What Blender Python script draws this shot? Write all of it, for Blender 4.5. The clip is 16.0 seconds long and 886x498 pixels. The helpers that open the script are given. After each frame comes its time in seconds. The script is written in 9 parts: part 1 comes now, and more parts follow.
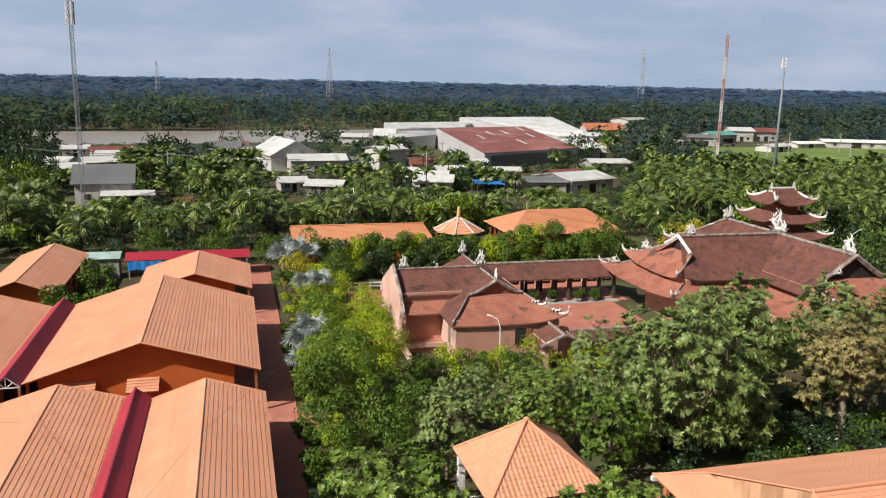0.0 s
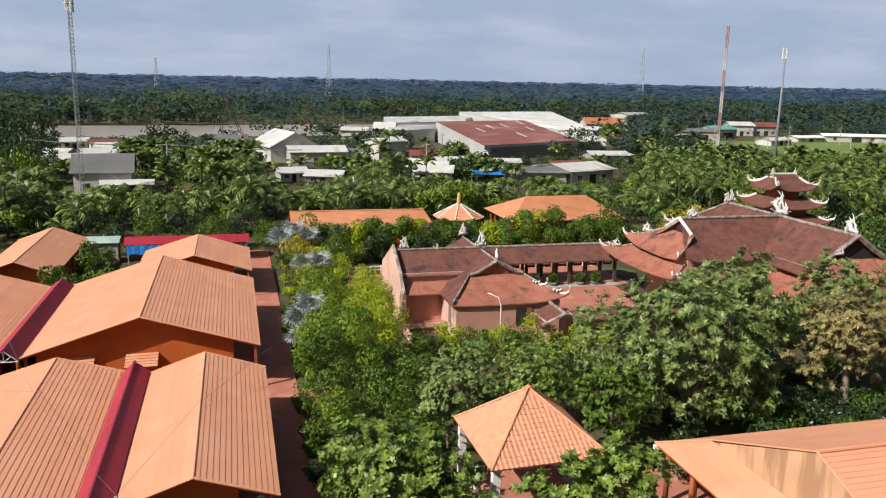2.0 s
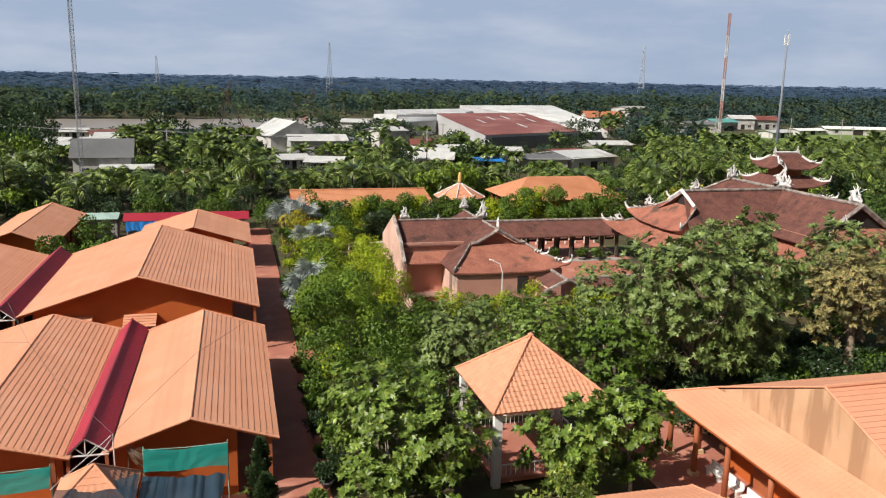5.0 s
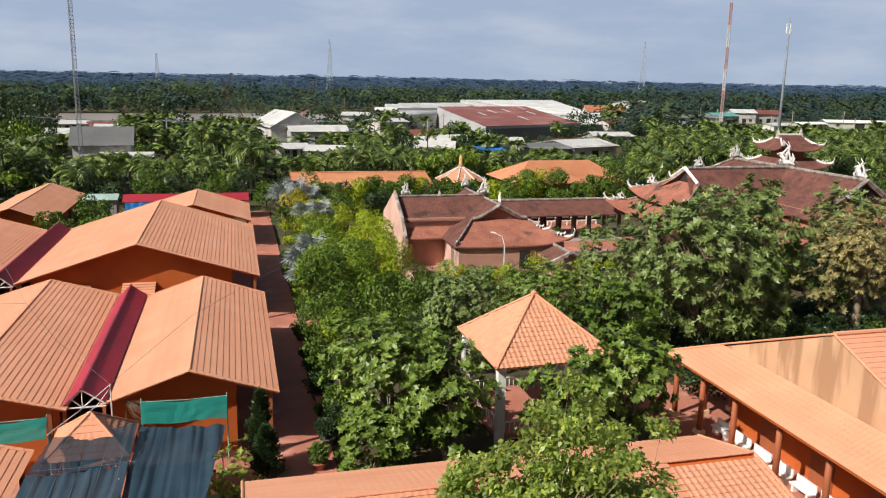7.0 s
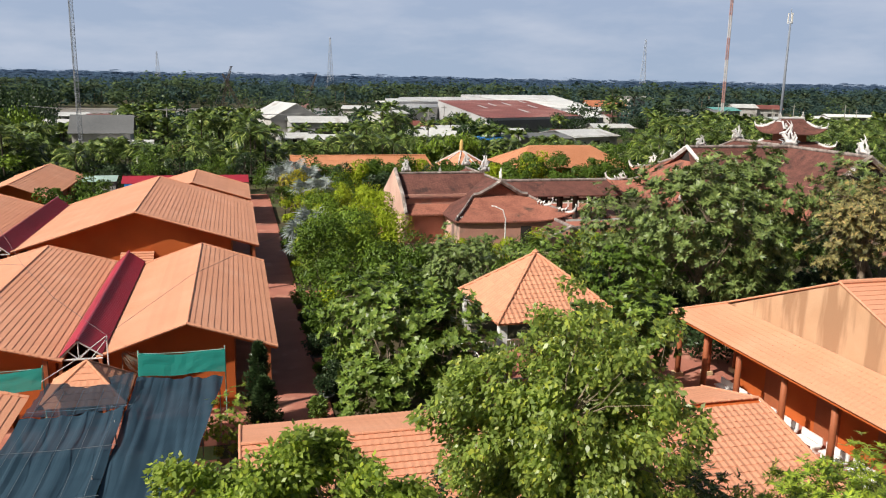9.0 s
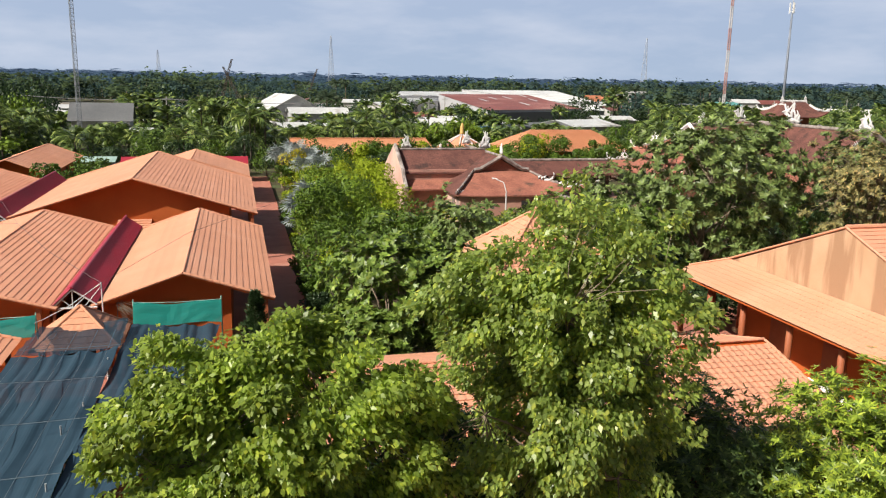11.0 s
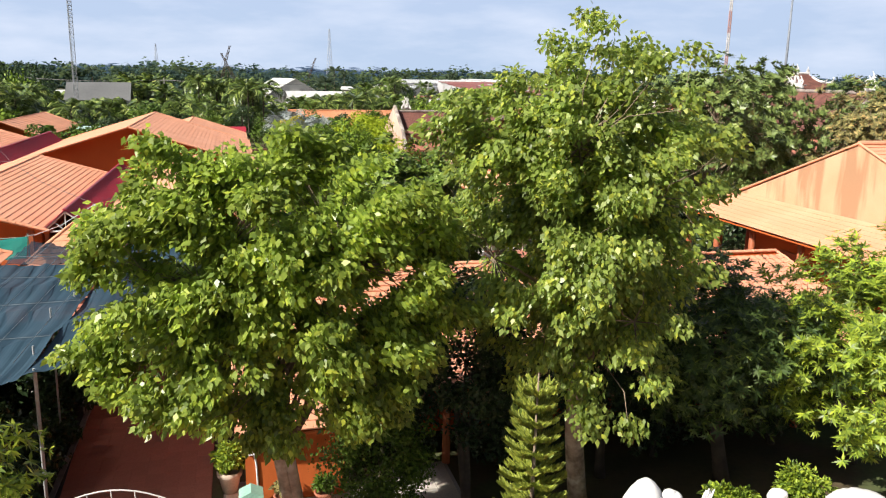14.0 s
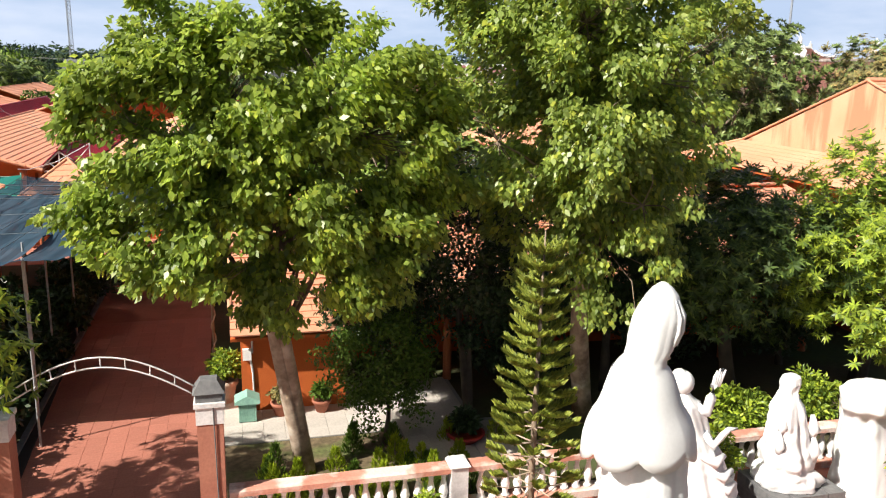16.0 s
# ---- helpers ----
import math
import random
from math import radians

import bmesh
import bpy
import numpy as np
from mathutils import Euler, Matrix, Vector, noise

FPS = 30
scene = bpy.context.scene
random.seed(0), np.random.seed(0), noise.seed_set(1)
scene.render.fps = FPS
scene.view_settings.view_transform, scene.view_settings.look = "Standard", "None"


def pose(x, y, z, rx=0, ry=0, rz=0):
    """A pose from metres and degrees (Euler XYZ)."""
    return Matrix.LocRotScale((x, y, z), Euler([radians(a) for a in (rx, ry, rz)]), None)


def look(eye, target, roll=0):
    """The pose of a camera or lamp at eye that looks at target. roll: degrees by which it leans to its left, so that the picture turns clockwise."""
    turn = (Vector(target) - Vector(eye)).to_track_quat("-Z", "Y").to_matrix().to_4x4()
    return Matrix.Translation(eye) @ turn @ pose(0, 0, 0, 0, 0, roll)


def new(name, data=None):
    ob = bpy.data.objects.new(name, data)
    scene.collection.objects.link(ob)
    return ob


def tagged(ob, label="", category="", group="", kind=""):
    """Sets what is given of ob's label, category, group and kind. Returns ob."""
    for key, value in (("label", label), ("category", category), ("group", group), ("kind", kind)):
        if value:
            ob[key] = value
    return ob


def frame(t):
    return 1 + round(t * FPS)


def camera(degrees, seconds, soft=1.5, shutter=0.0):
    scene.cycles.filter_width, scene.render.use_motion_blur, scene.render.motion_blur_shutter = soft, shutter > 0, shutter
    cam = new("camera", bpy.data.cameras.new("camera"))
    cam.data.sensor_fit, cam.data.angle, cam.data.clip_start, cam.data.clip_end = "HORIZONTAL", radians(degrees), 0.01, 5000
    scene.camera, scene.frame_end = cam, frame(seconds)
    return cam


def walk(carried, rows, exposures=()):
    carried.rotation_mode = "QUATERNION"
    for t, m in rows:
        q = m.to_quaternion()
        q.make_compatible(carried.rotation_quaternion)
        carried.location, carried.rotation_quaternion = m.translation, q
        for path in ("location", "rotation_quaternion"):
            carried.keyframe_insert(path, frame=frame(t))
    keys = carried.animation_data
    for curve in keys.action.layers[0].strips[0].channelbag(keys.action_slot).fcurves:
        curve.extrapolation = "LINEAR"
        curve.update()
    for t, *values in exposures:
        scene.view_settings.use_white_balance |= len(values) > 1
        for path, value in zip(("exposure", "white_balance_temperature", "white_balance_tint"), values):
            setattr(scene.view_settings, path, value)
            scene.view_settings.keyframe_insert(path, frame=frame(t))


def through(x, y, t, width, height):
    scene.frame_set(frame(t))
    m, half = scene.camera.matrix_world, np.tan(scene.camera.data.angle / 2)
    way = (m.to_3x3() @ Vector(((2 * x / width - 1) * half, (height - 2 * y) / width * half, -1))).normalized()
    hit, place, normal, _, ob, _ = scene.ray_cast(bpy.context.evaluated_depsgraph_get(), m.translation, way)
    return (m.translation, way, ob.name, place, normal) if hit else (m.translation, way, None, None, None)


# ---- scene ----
cam = camera(57.9, 16.0, 1.15)
PATH = [
    (0, (-0.171, -0.726, 27.227), (0.325, 1.167, 26.816), 1.2),
    (0.5, (-0.199, -0.742, 26.82), (0.297, 1.151, 26.406), 1.2),
    (1, (-0.228, -0.74, 26.33), (0.269, 1.152, 25.916), 1.2),
    (1.5, (-0.24, -0.742, 25.806), (0.257, 1.151, 25.391), 1.2),
    (2, (-0.222, -0.74, 25.293), (0.275, 1.152, 24.878), 1.2),
    (2.5, (-0.221, -0.743, 24.761), (0.276, 1.15, 24.346), 1.2),
    (3, (-0.187, -0.776, 24.236), (0.309, 1.116, 23.822), 1.2),
    (3.5, (-0.2, -0.841, 23.706), (0.296, 1.052, 23.292), 1.2),
    (4, (-0.204, -0.857, 23.191), (0.292, 1.035, 22.776), 1.2),
    (6.5, (-0.183, -0.685, 20.103), (0.311, 1.208, 19.688), 1.1),
    (7, (-0.22, -0.696, 19.461), (0.274, 1.196, 19.045), 1.1),
    (7.5, (-0.222, -0.686, 18.826), (0.272, 1.206, 18.41), 1.1),
    (8, (-0.206, -0.7, 18.18), (0.288, 1.193, 17.764), 1.1),
    (8.5, (-0.208, -0.719, 17.587), (0.285, 1.174, 17.171), 1.1),
    (9, (-0.187, -0.743, 17.031), (0.306, 1.15, 16.614), 1.1),
    (9.2, (-0.183, -0.744, 16.926), (0.31, 1.148, 16.506), 1.2),
    (11.5, (-0.062, -0.708, 13.739), (0.429, 1.186, 13.323), 1.1),
    (12, (-0.086, -0.692, 13.191), (0.407, 1.2, 12.773), 1.1),
    (12.5, (-0.11, -0.659, 12.611), (0.382, 1.233, 12.192), 1.1),
    (13, (-0.123, -0.605, 12.022), (0.37, 1.287, 11.602), 1.1),
    (13.5, (-0.131, -0.564, 11.438), (0.363, 1.328, 11.017), 1.2),
    (14, (-0.142, -0.538, 10.878), (0.352, 1.353, 10.453), 1.1),
    (14.5, (-0.134, -0.529, 10.279), (0.36, 1.361, 9.85), 1.2),
    (15, (-0.125, -0.507, 9.702), (0.368, 1.381, 9.264), 1.1),
    (15.5, (-0.138, -0.473, 9.135), (0.356, 1.413, 8.692), 1.2),
    (16, (-0.134, -0.458, 8.6), (0.361, 1.427, 8.15), 1.2),
]
LIGHTEN = [(0.0, 0.38), (4.0, 0.38), (8.5, 0.38), (10.0, 0.48), (11.5, 0.60), (12.5, 0.70), (14.5, 0.95), (16.0, 0.97)]
walk(cam, [(t, look(eye, target, roll)) for t, eye, target, roll in PATH], LIGHTEN)

# ---- light ----
SUN_FROM = Vector((-1.0, -0.44, 0.97)).normalized()
world = bpy.data.worlds.new("world")
scene.world = world
world.use_nodes = True
wn = world.node_tree.nodes
sky = wn.new("ShaderNodeTexSky")
sky.sky_type, sky.sun_disc = "NISHITA", False
sky.sun_elevation, sky.sun_rotation = radians(41.6), radians(246.3)
sky.air_density, sky.dust_density, sky.ozone_density = 0.7, 4.0, 0.3
wn["Background"].inputs[1].default_value = 0.040
world.node_tree.links.new(sky.outputs[0], wn["Background"].inputs[0])
sun = new("sun", bpy.data.lights.new("sun", "SUN"))
sun.data.energy, sun.data.angle, sun.data.color = 4.5, radians(0.6), (1.0, 0.94, 0.84)
sun.matrix_world = look(SUN_FROM * 50, (0, 0, 0))


# ---- materials ----
def mat(name, color, dark=None, scale=1.0, rough=0.75, bump=0.2, fine=30.0, metal=0.0, spread=0.0, island=False, stain=None, stain_scale=0.35, stain_cut=0.55, spec=0.3, grit=0.14, streak=1.0):
    """Colour that varies over large patches and fine grain, with bump. spread: lightness change from piece to piece."""
    m = bpy.data.materials.new(name)
    m.use_nodes = True
    nt = m.node_tree
    n, l = nt.nodes, nt.links
    b = n["Principled BSDF"]
    b.inputs["Roughness"].default_value, b.inputs["Metallic"].default_value = rough, metal
    b.inputs["Specular IOR Level"].default_value = spec
    co = n.new("ShaderNodeTexCoord")
    big, small = n.new("ShaderNodeTexNoise"), n.new("ShaderNodeTexNoise")
    big.inputs["Scale"].default_value, big.inputs["Detail"].default_value = scale, 6.0
    small.inputs["Scale"].default_value, small.inputs["Detail"].default_value = fine, 4.0
    for t in (big, small):
        l.new(co.outputs["Object"], t.inputs["Vector"])
    ramp = n.new("ShaderNodeMix")
    ramp.data_type = "RGBA"
    dark = dark or tuple(c * 0.72 for c in color)
    ramp.inputs[6].default_value, ramp.inputs[7].default_value = (*dark, 1), (*color, 1)
    mr = n.new("ShaderNodeMapRange")
    mr.inputs[1].default_value, mr.inputs[2].default_value = 0.32, 0.62
    l.new(big.outputs["Fac"], mr.inputs[0])
    l.new(mr.outputs[0], ramp.inputs[0])
    out = ramp.outputs[2]
    if stain:
        st = n.new("ShaderNodeTexNoise")
        st.inputs["Scale"].default_value, st.inputs["Detail"].default_value = stain_scale, 8.0
        mp = n.new("ShaderNodeMapping")
        mp.inputs["Scale"].default_value = (1.0, 1.0, streak)
        l.new(co.outputs["Object"], mp.inputs[0])
        l.new(mp.outputs[0], st.inputs["Vector"])
        sm = n.new("ShaderNodeMapRange")
        sm.inputs[1].default_value, sm.inputs[2].default_value = stain_cut, stain_cut + 0.12
        l.new(st.outputs["Fac"], sm.inputs[0])
        mx = n.new("ShaderNodeMix")
        mx.data_type = "RGBA"
        mx.inputs[7].default_value = (*stain, 1)
        l.new(sm.outputs[0], mx.inputs[0])
        l.new(out, mx.inputs[6])
        out = mx.outputs[2]
    hsv = n.new("ShaderNodeHueSaturation")
    l.new(out, hsv.inputs["Color"])
    grain = n.new("ShaderNodeMapRange")
    grain.inputs[1].default_value, grain.inputs[2].default_value = 0.25, 0.75
    grain.inputs[3].default_value, grain.inputs[4].default_value = 1 - grit, 1 + grit
    l.new(small.outputs["Fac"], grain.inputs[0])
    val = grain.outputs[0]
    if spread:
        rnd = n.new("ShaderNodeNewGeometry").outputs["Random Per Island"] if island else n.new("ShaderNodeObjectInfo").outputs["Random"]
        rm = n.new("ShaderNodeMapRange")
        rm.inputs[3].default_value, rm.inputs[4].default_value = 1 - spread, 1 + spread
        l.new(rnd, rm.inputs[0])
        mu = n.new("ShaderNodeMath")
        mu.operation = "MULTIPLY"
        l.new(val, mu.inputs[0])
        l.new(rm.outputs[0], mu.inputs[1])
        val = mu.outputs[0]
    l.new(val, hsv.inputs["Value"])
    l.new(hsv.outputs[0], b.inputs["Base Color"])
    if bump:
        bp = n.new("ShaderNodeBump")
        bp.inputs["Strength"].default_value, bp.inputs["Distance"].default_value = bump, 0.02
        l.new(small.outputs["Fac"], bp.inputs["Height"])
        l.new(bp.outputs[0], b.inputs["Normal"])
    return m


def leaf_mat(name, color, other, rough=0.45, through=0.35, spread=0.35, young=None, gloss=0.32):
    """Leaves: each one its own tint between two greens, with light let through; young: tint of a few."""
    m = bpy.data.materials.new(name)
    m.use_nodes = True
    nt = m.node_tree
    n, l = nt.nodes, nt.links
    b = n["Principled BSDF"]
    b.inputs["Roughness"].default_value = rough
    b.inputs["Specular IOR Level"].default_value = gloss
    isl = n.new("ShaderNodeNewGeometry").outputs["Random Per Island"]
    ramp = n.new("ShaderNodeValToRGB")
    e = ramp.color_ramp.elements
    e[0].position, e[0].color = 0.0, (*other, 1)
    e[1].position, e[1].color = 0.75, (*color, 1)
    if young:
        e[1].position = 0.8
        x = ramp.color_ramp.elements.new(1.0)
        x.color = (*young, 1)
    l.new(isl, ramp.inputs[0])
    co = n.new("ShaderNodeTexCoord")
    noi = n.new("ShaderNodeTexNoise")
    noi.inputs["Scale"].default_value, noi.inputs["Detail"].default_value = 0.8, 3.0
    l.new(co.outputs["Object"], noi.inputs["Vector"])
    mr = n.new("ShaderNodeMapRange")
    mr.inputs[1].default_value, mr.inputs[2].default_value = 0.3, 0.7
    mr.inputs[3].default_value, mr.inputs[4].default_value = 1 - spread, 1 + spread
    l.new(noi.outputs["Fac"], mr.inputs[0])
    hsv = n.new("ShaderNodeHueSaturation")
    l.new(ramp.outputs[0], hsv.inputs["Color"])
    l.new(mr.outputs[0], hsv.inputs["Value"])
    l.new(hsv.outputs[0], b.inputs["Base Color"])
    tr = n.new("ShaderNodeBsdfTranslucent")
    l.new(hsv.outputs[0], tr.inputs["Color"])
    mx = n.new("ShaderNodeMixShader")
    mx.inputs[0].default_value = through
    l.new(b.outputs[0], mx.inputs[1])
    l.new(tr.outputs[0], mx.inputs[2])
    l.new(mx.outputs[0], n["Material Output"].inputs["Surface"])
    return m


TILE = mat("terracotta_tile", (0.653, 0.313, 0.195), (0.613, 0.282, 0.168), 0.35, 0.65, 0.12, 22, spread=0.04, stain=(0.655, 0.325, 0.205), stain_cut=0.56, spec=0.2)
TILE_PIECE = mat("terracotta_single_tile", (0.645, 0.315, 0.197), (0.58, 0.272, 0.165), 0.8, 0.6, 0.12, 22, spread=0.09)
TILE_OLD = mat("weathered_brown_tile", (0.158, 0.067, 0.053), (0.10, 0.042, 0.035), 0.9, 0.85, 0.4, 7, stain=(0.065, 0.034, 0.029), stain_cut=0.57, stain_scale=0.7, grit=0.4)
TILE_RED_OLD = mat("mossy_red_tile", (0.345, 0.135, 0.092), (0.245, 0.092, 0.064), 0.7, 0.85, 0.4, 7, stain=(0.10, 0.06, 0.046), stain_cut=0.58, stain_scale=0.5, grit=0.35)
ORANGE_WALL = mat("orange_painted_plaster", (0.50, 0.118, 0.026), (0.43, 0.096, 0.021), 0.5, 0.8, 0.1, 40)
STAINED_WALL = mat("rain_stained_ochre_plaster", (0.56, 0.36, 0.225), (0.50, 0.30, 0.175), 0.5, 0.8, 0.1, 30, stain=(0.37, 0.215, 0.125), stain_scale=1.3, stain_cut=0.48, streak=0.14)
PINK_WALL = mat("faded_pink_plaster", (0.53, 0.285, 0.22), (0.45, 0.225, 0.17), 0.5, 0.85, 0.15, 30, stain=(0.36, 0.22, 0.18), stain_cut=0.57, stain_scale=0.6)
PALE_WALL = mat("pale_pink_stained_plaster", (0.66, 0.44, 0.36), (0.52, 0.32, 0.26), 0.4, 0.85, 0.15, 30, stain=(0.25, 0.19, 0.16), stain_cut=0.58)
CREAM = mat("cream_plinth", (0.75, 0.58, 0.34), None, 0.6, 0.8, 0.1, 30)
PATH_RED = mat("red_path_tiles", (0.43, 0.175, 0.125), (0.35, 0.135, 0.095), 0.5, 0.7, 0.15, 25, spread=0.06, stain=(0.53, 0.27, 0.20), stain_cut=0.58)
GROUT = mat("dark_red_grout", (0.37, 0.15, 0.105), None, 1.0, 0.9, 0.2, 30)
PAVE_GREY = mat("pale_grey_paving", (0.55, 0.51, 0.46), (0.44, 0.40, 0.36), 0.8, 0.8, 0.15, 25, spread=0.07)
CONCRETE = mat("grey_concrete", (0.36, 0.35, 0.33), (0.28, 0.27, 0.26), 0.4, 0.85, 0.2, 20)
MAROON = mat("maroon_metal_sheet", (0.34, 0.024, 0.045), (0.26, 0.02, 0.035), 0.3, 0.5, 0.03, 8, spec=0.35)
RED_SHEET = mat("rusty_red_metal_sheet", (0.215, 0.07, 0.055), (0.16, 0.055, 0.045), 0.12, 0.6, 0.05, 2, stain=(0.27, 0.125, 0.105), stain_scale=0.10, stain_cut=0.52, grit=0.3)
WHITE_SHEET = mat("white_metal_sheet", (0.58, 0.59, 0.58), (0.42, 0.43, 0.43), 0.10, 0.5, 0.05, 2, stain=(0.33, 0.30, 0.27), stain_scale=0.16, stain_cut=0.55, grit=0.16)
GREY_SHEET = mat("grey_metal_sheet", (0.15, 0.155, 0.16), (0.11, 0.115, 0.12), 0.1, 0.55, 0.05, 3)
WHITE = mat("white_paint", (0.80, 0.79, 0.77), (0.74, 0.73, 0.71), 1.2, 0.55, 0.08, 25)
STATUE = mat("white_painted_statue", (0.72, 0.72, 0.725), (0.67, 0.67, 0.675), 0.8, 0.6, 0.05, 25, grit=0.03)
BED = mat("dry_brown_bed_soil", (0.17, 0.125, 0.075), (0.10, 0.08, 0.045), 1.5, 0.95, 0.8, 7, stain=(0.11, 0.125, 0.045), stain_scale=1.2, stain_cut=0.5, grit=0.45)
WHITE_WORN = mat("worn_white_ornament", (0.72, 0.71, 0.70), (0.50, 0.49, 0.49), 1.5, 0.7, 0.2, 20, stain=(0.32, 0.31, 0.32), stain_scale=1.2, stain_cut=0.6)
RIDGE_GREY = mat("weathered_grey_ridge", (0.33, 0.285, 0.26), (0.14, 0.11, 0.10), 1.6, 0.85, 0.3, 18, stain=(0.50, 0.46, 0.43), stain_scale=1.1, stain_cut=0.58)
POST_RED = mat("red_brown_column_paint", (0.36, 0.115, 0.05), (0.30, 0.09, 0.04), 0.8, 0.6, 0.1, 25)
DARK = mat("dark_interior", (0.035, 0.03, 0.028), None, 0.8, 0.9, 0.0)
STEEL = mat("galvanised_steel", (0.50, 0.51, 0.52), (0.38, 0.39, 0.40), 2.0, 0.45, 0.05, 20, metal=0.5)
STONE_GREY = mat("dark_grey_stone", (0.17, 0.17, 0.17), (0.11, 0.11, 0.115), 1.5, 0.8, 0.4, 12)
RAIL_PINK = mat("peeling_pink_rail_paint", (0.56, 0.27, 0.20), (0.46, 0.20, 0.14), 1.5, 0.75, 0.2, 20, stain=(0.68, 0.56, 0.50), stain_scale=1.6, stain_cut=0.45)
PILLAR = mat("brick_pink_pillar_paint", (0.40, 0.17, 0.115), (0.33, 0.13, 0.09), 1.2, 0.8, 0.25, 18)
SOIL = mat("garden_soil", (0.085, 0.065, 0.035), (0.045, 0.045, 0.02), 0.35, 0.95, 0.6, 6, stain=(0.075, 0.10, 0.035), stain_scale=0.2, stain_cut=0.5)
BARK = mat("grey_brown_bark", (0.30, 0.235, 0.17), (0.12, 0.085, 0.06), 2.0, 0.9, 0.7, 9)
BARK_PALE = mat("mottled_pale_bark", (0.44, 0.35, 0.27), (0.20, 0.14, 0.10), 2.5, 0.9, 0.6, 10, stain=(0.52, 0.46, 0.39), stain_scale=1.8, stain_cut=0.54)
BARK_DARK = mat("dark_bark", (0.085, 0.068, 0.052), (0.05, 0.04, 0.032), 2.0, 0.9, 0.6, 9)
BLUE_TARP = mat("blue_tarpaulin", (0.03, 0.22, 0.62), (0.02, 0.16, 0.5), 1.0, 0.5, 0.2, 6)
POT_RED = mat("terracotta_pot", (0.36, 0.13, 0.08), None, 2.0, 0.75, 0.15, 20)
POT_PALE = mat("pale_clay_pot", (0.55, 0.44, 0.36), None, 2.0, 0.75, 0.15, 20)
MINT = mat("mint_green_paint", (0.30, 0.52, 0.42), (0.24, 0.44, 0.36), 2.0, 0.55, 0.1, 20)
YELLOW = mat("warm_yellow_finial_paint", (0.62, 0.40, 0.14), None, 1.0, 0.6, 0.1, 20)
TOWER_RED = mat("red_mast_paint", (0.42, 0.25, 0.23), None, 0.5, 0.6, 0.0)

p = MAROON.node_tree.nodes["Principled BSDF"]
p.inputs["Coat Weight"].default_value, p.inputs["Coat Roughness"].default_value = 0.12, 0.5


def net_mat(name, color, solid, line):
    """Woven shade net: a solid weave that lets part of the light through."""
    m = bpy.data.materials.new(name)
    m.use_nodes = True
    n, l = m.node_tree.nodes, m.node_tree.links
    b = n["Principled BSDF"]
    b.inputs["Roughness"].default_value = 0.75
    b.inputs["Specular IOR Level"].default_value = 0.12
    co = n.new("ShaderNodeTexCoord")
    noi = n.new("ShaderNodeTexNoise")
    noi.inputs["Scale"].default_value, noi.inputs["Detail"].default_value = 0.7, 5.0
    l.new(co.outputs["Object"], noi.inputs["Vector"])
    mx = n.new("ShaderNodeMix")
    mx.data_type = "RGBA"
    mx.inputs[6].default_value, mx.inputs[7].default_value = (*color, 1), (*line, 1)
    l.new(noi.outputs["Fac"], mx.inputs[0])
    l.new(mx.outputs[2], b.inputs["Base Color"])
    tp = n.new("ShaderNodeBsdfTransparent")
    ms = n.new("ShaderNodeMixShader")
    ms.inputs[0].default_value = solid
    l.new(tp.outputs[0], ms.inputs[1])
    l.new(b.outputs[0], ms.inputs[2])
    l.new(ms.outputs[0], n["Material Output"].inputs["Surface"])
    return m


NET_DARK = net_mat("dark_blue_green_shade_net", (0.013, 0.034, 0.054), 0.97, (0.036, 0.070, 0.10))
ROPE = mat("blue_grey_rope", (0.12, 0.15, 0.175), None, 3.0, 0.8, 0.1, 30)
NET_THIN = net_mat("worn_thin_shade_net", (0.012, 0.03, 0.048), 0.74, (0.028, 0.058, 0.085))
NET_TEAL = net_mat("teal_green_net", (0.008, 0.21, 0.175), 0.9, (0.012, 0.15, 0.13))

L_BODHI = leaf_mat("bodhi_leaf", (0.38, 0.49, 0.08), (0.17, 0.25, 0.05), 0.36, 0.55, 0.35, (0.55, 0.62, 0.08), 0.5)
L_FIG = leaf_mat("fig_leaf", (0.36, 0.455, 0.10), (0.165, 0.24, 0.055), 0.36, 0.56, 0.35, (0.56, 0.60, 0.09), 0.5)
L_MANGO = leaf_mat("mango_leaf", (0.36, 0.47, 0.055), (0.08, 0.14, 0.025), 0.36, 0.36, 0.3, (0.50, 0.58, 0.06))
L_ALMOND = leaf_mat("sea_almond_leaf", (0.145, 0.22, 0.036), (0.075, 0.125, 0.02), 0.42, 0.14, 0.4, (0.26, 0.33, 0.06), 0.35)
# Mango leaf darkened to paint in the taller fig tree's shade.
L_MANGO_SHADED = leaf_mat("shaded_mango_leaf", (0.10, 0.155, 0.04), (0.035, 0.065, 0.02), 0.36, 0.3, 0.3, (0.2, 0.28, 0.05))
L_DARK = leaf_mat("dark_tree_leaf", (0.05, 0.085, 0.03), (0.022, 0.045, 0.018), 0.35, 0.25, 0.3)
L_GREY = leaf_mat("grey_green_rosette_leaf", (0.16, 0.22, 0.06), (0.09, 0.135, 0.038), 0.42, 0.14, 0.35, (0.25, 0.31, 0.10), 0.35)
L_BROWN = leaf_mat("drying_olive_brown_leaf", (0.29, 0.26, 0.095), (0.085, 0.085, 0.035), 0.55, 0.2, 0.4, (0.42, 0.29, 0.11))
L_FERN = leaf_mat("feathery_bright_leaf", (0.305, 0.38, 0.024), (0.20, 0.275, 0.018), 0.55, 0.2, 0.3, (0.40, 0.45, 0.03), 0.12)
L_HEDGE = leaf_mat("hedge_leaf", (0.082, 0.142, 0.017), (0.055, 0.10, 0.012), 0.5, 0.10, 0.35, (0.12, 0.19, 0.025), 0.2)
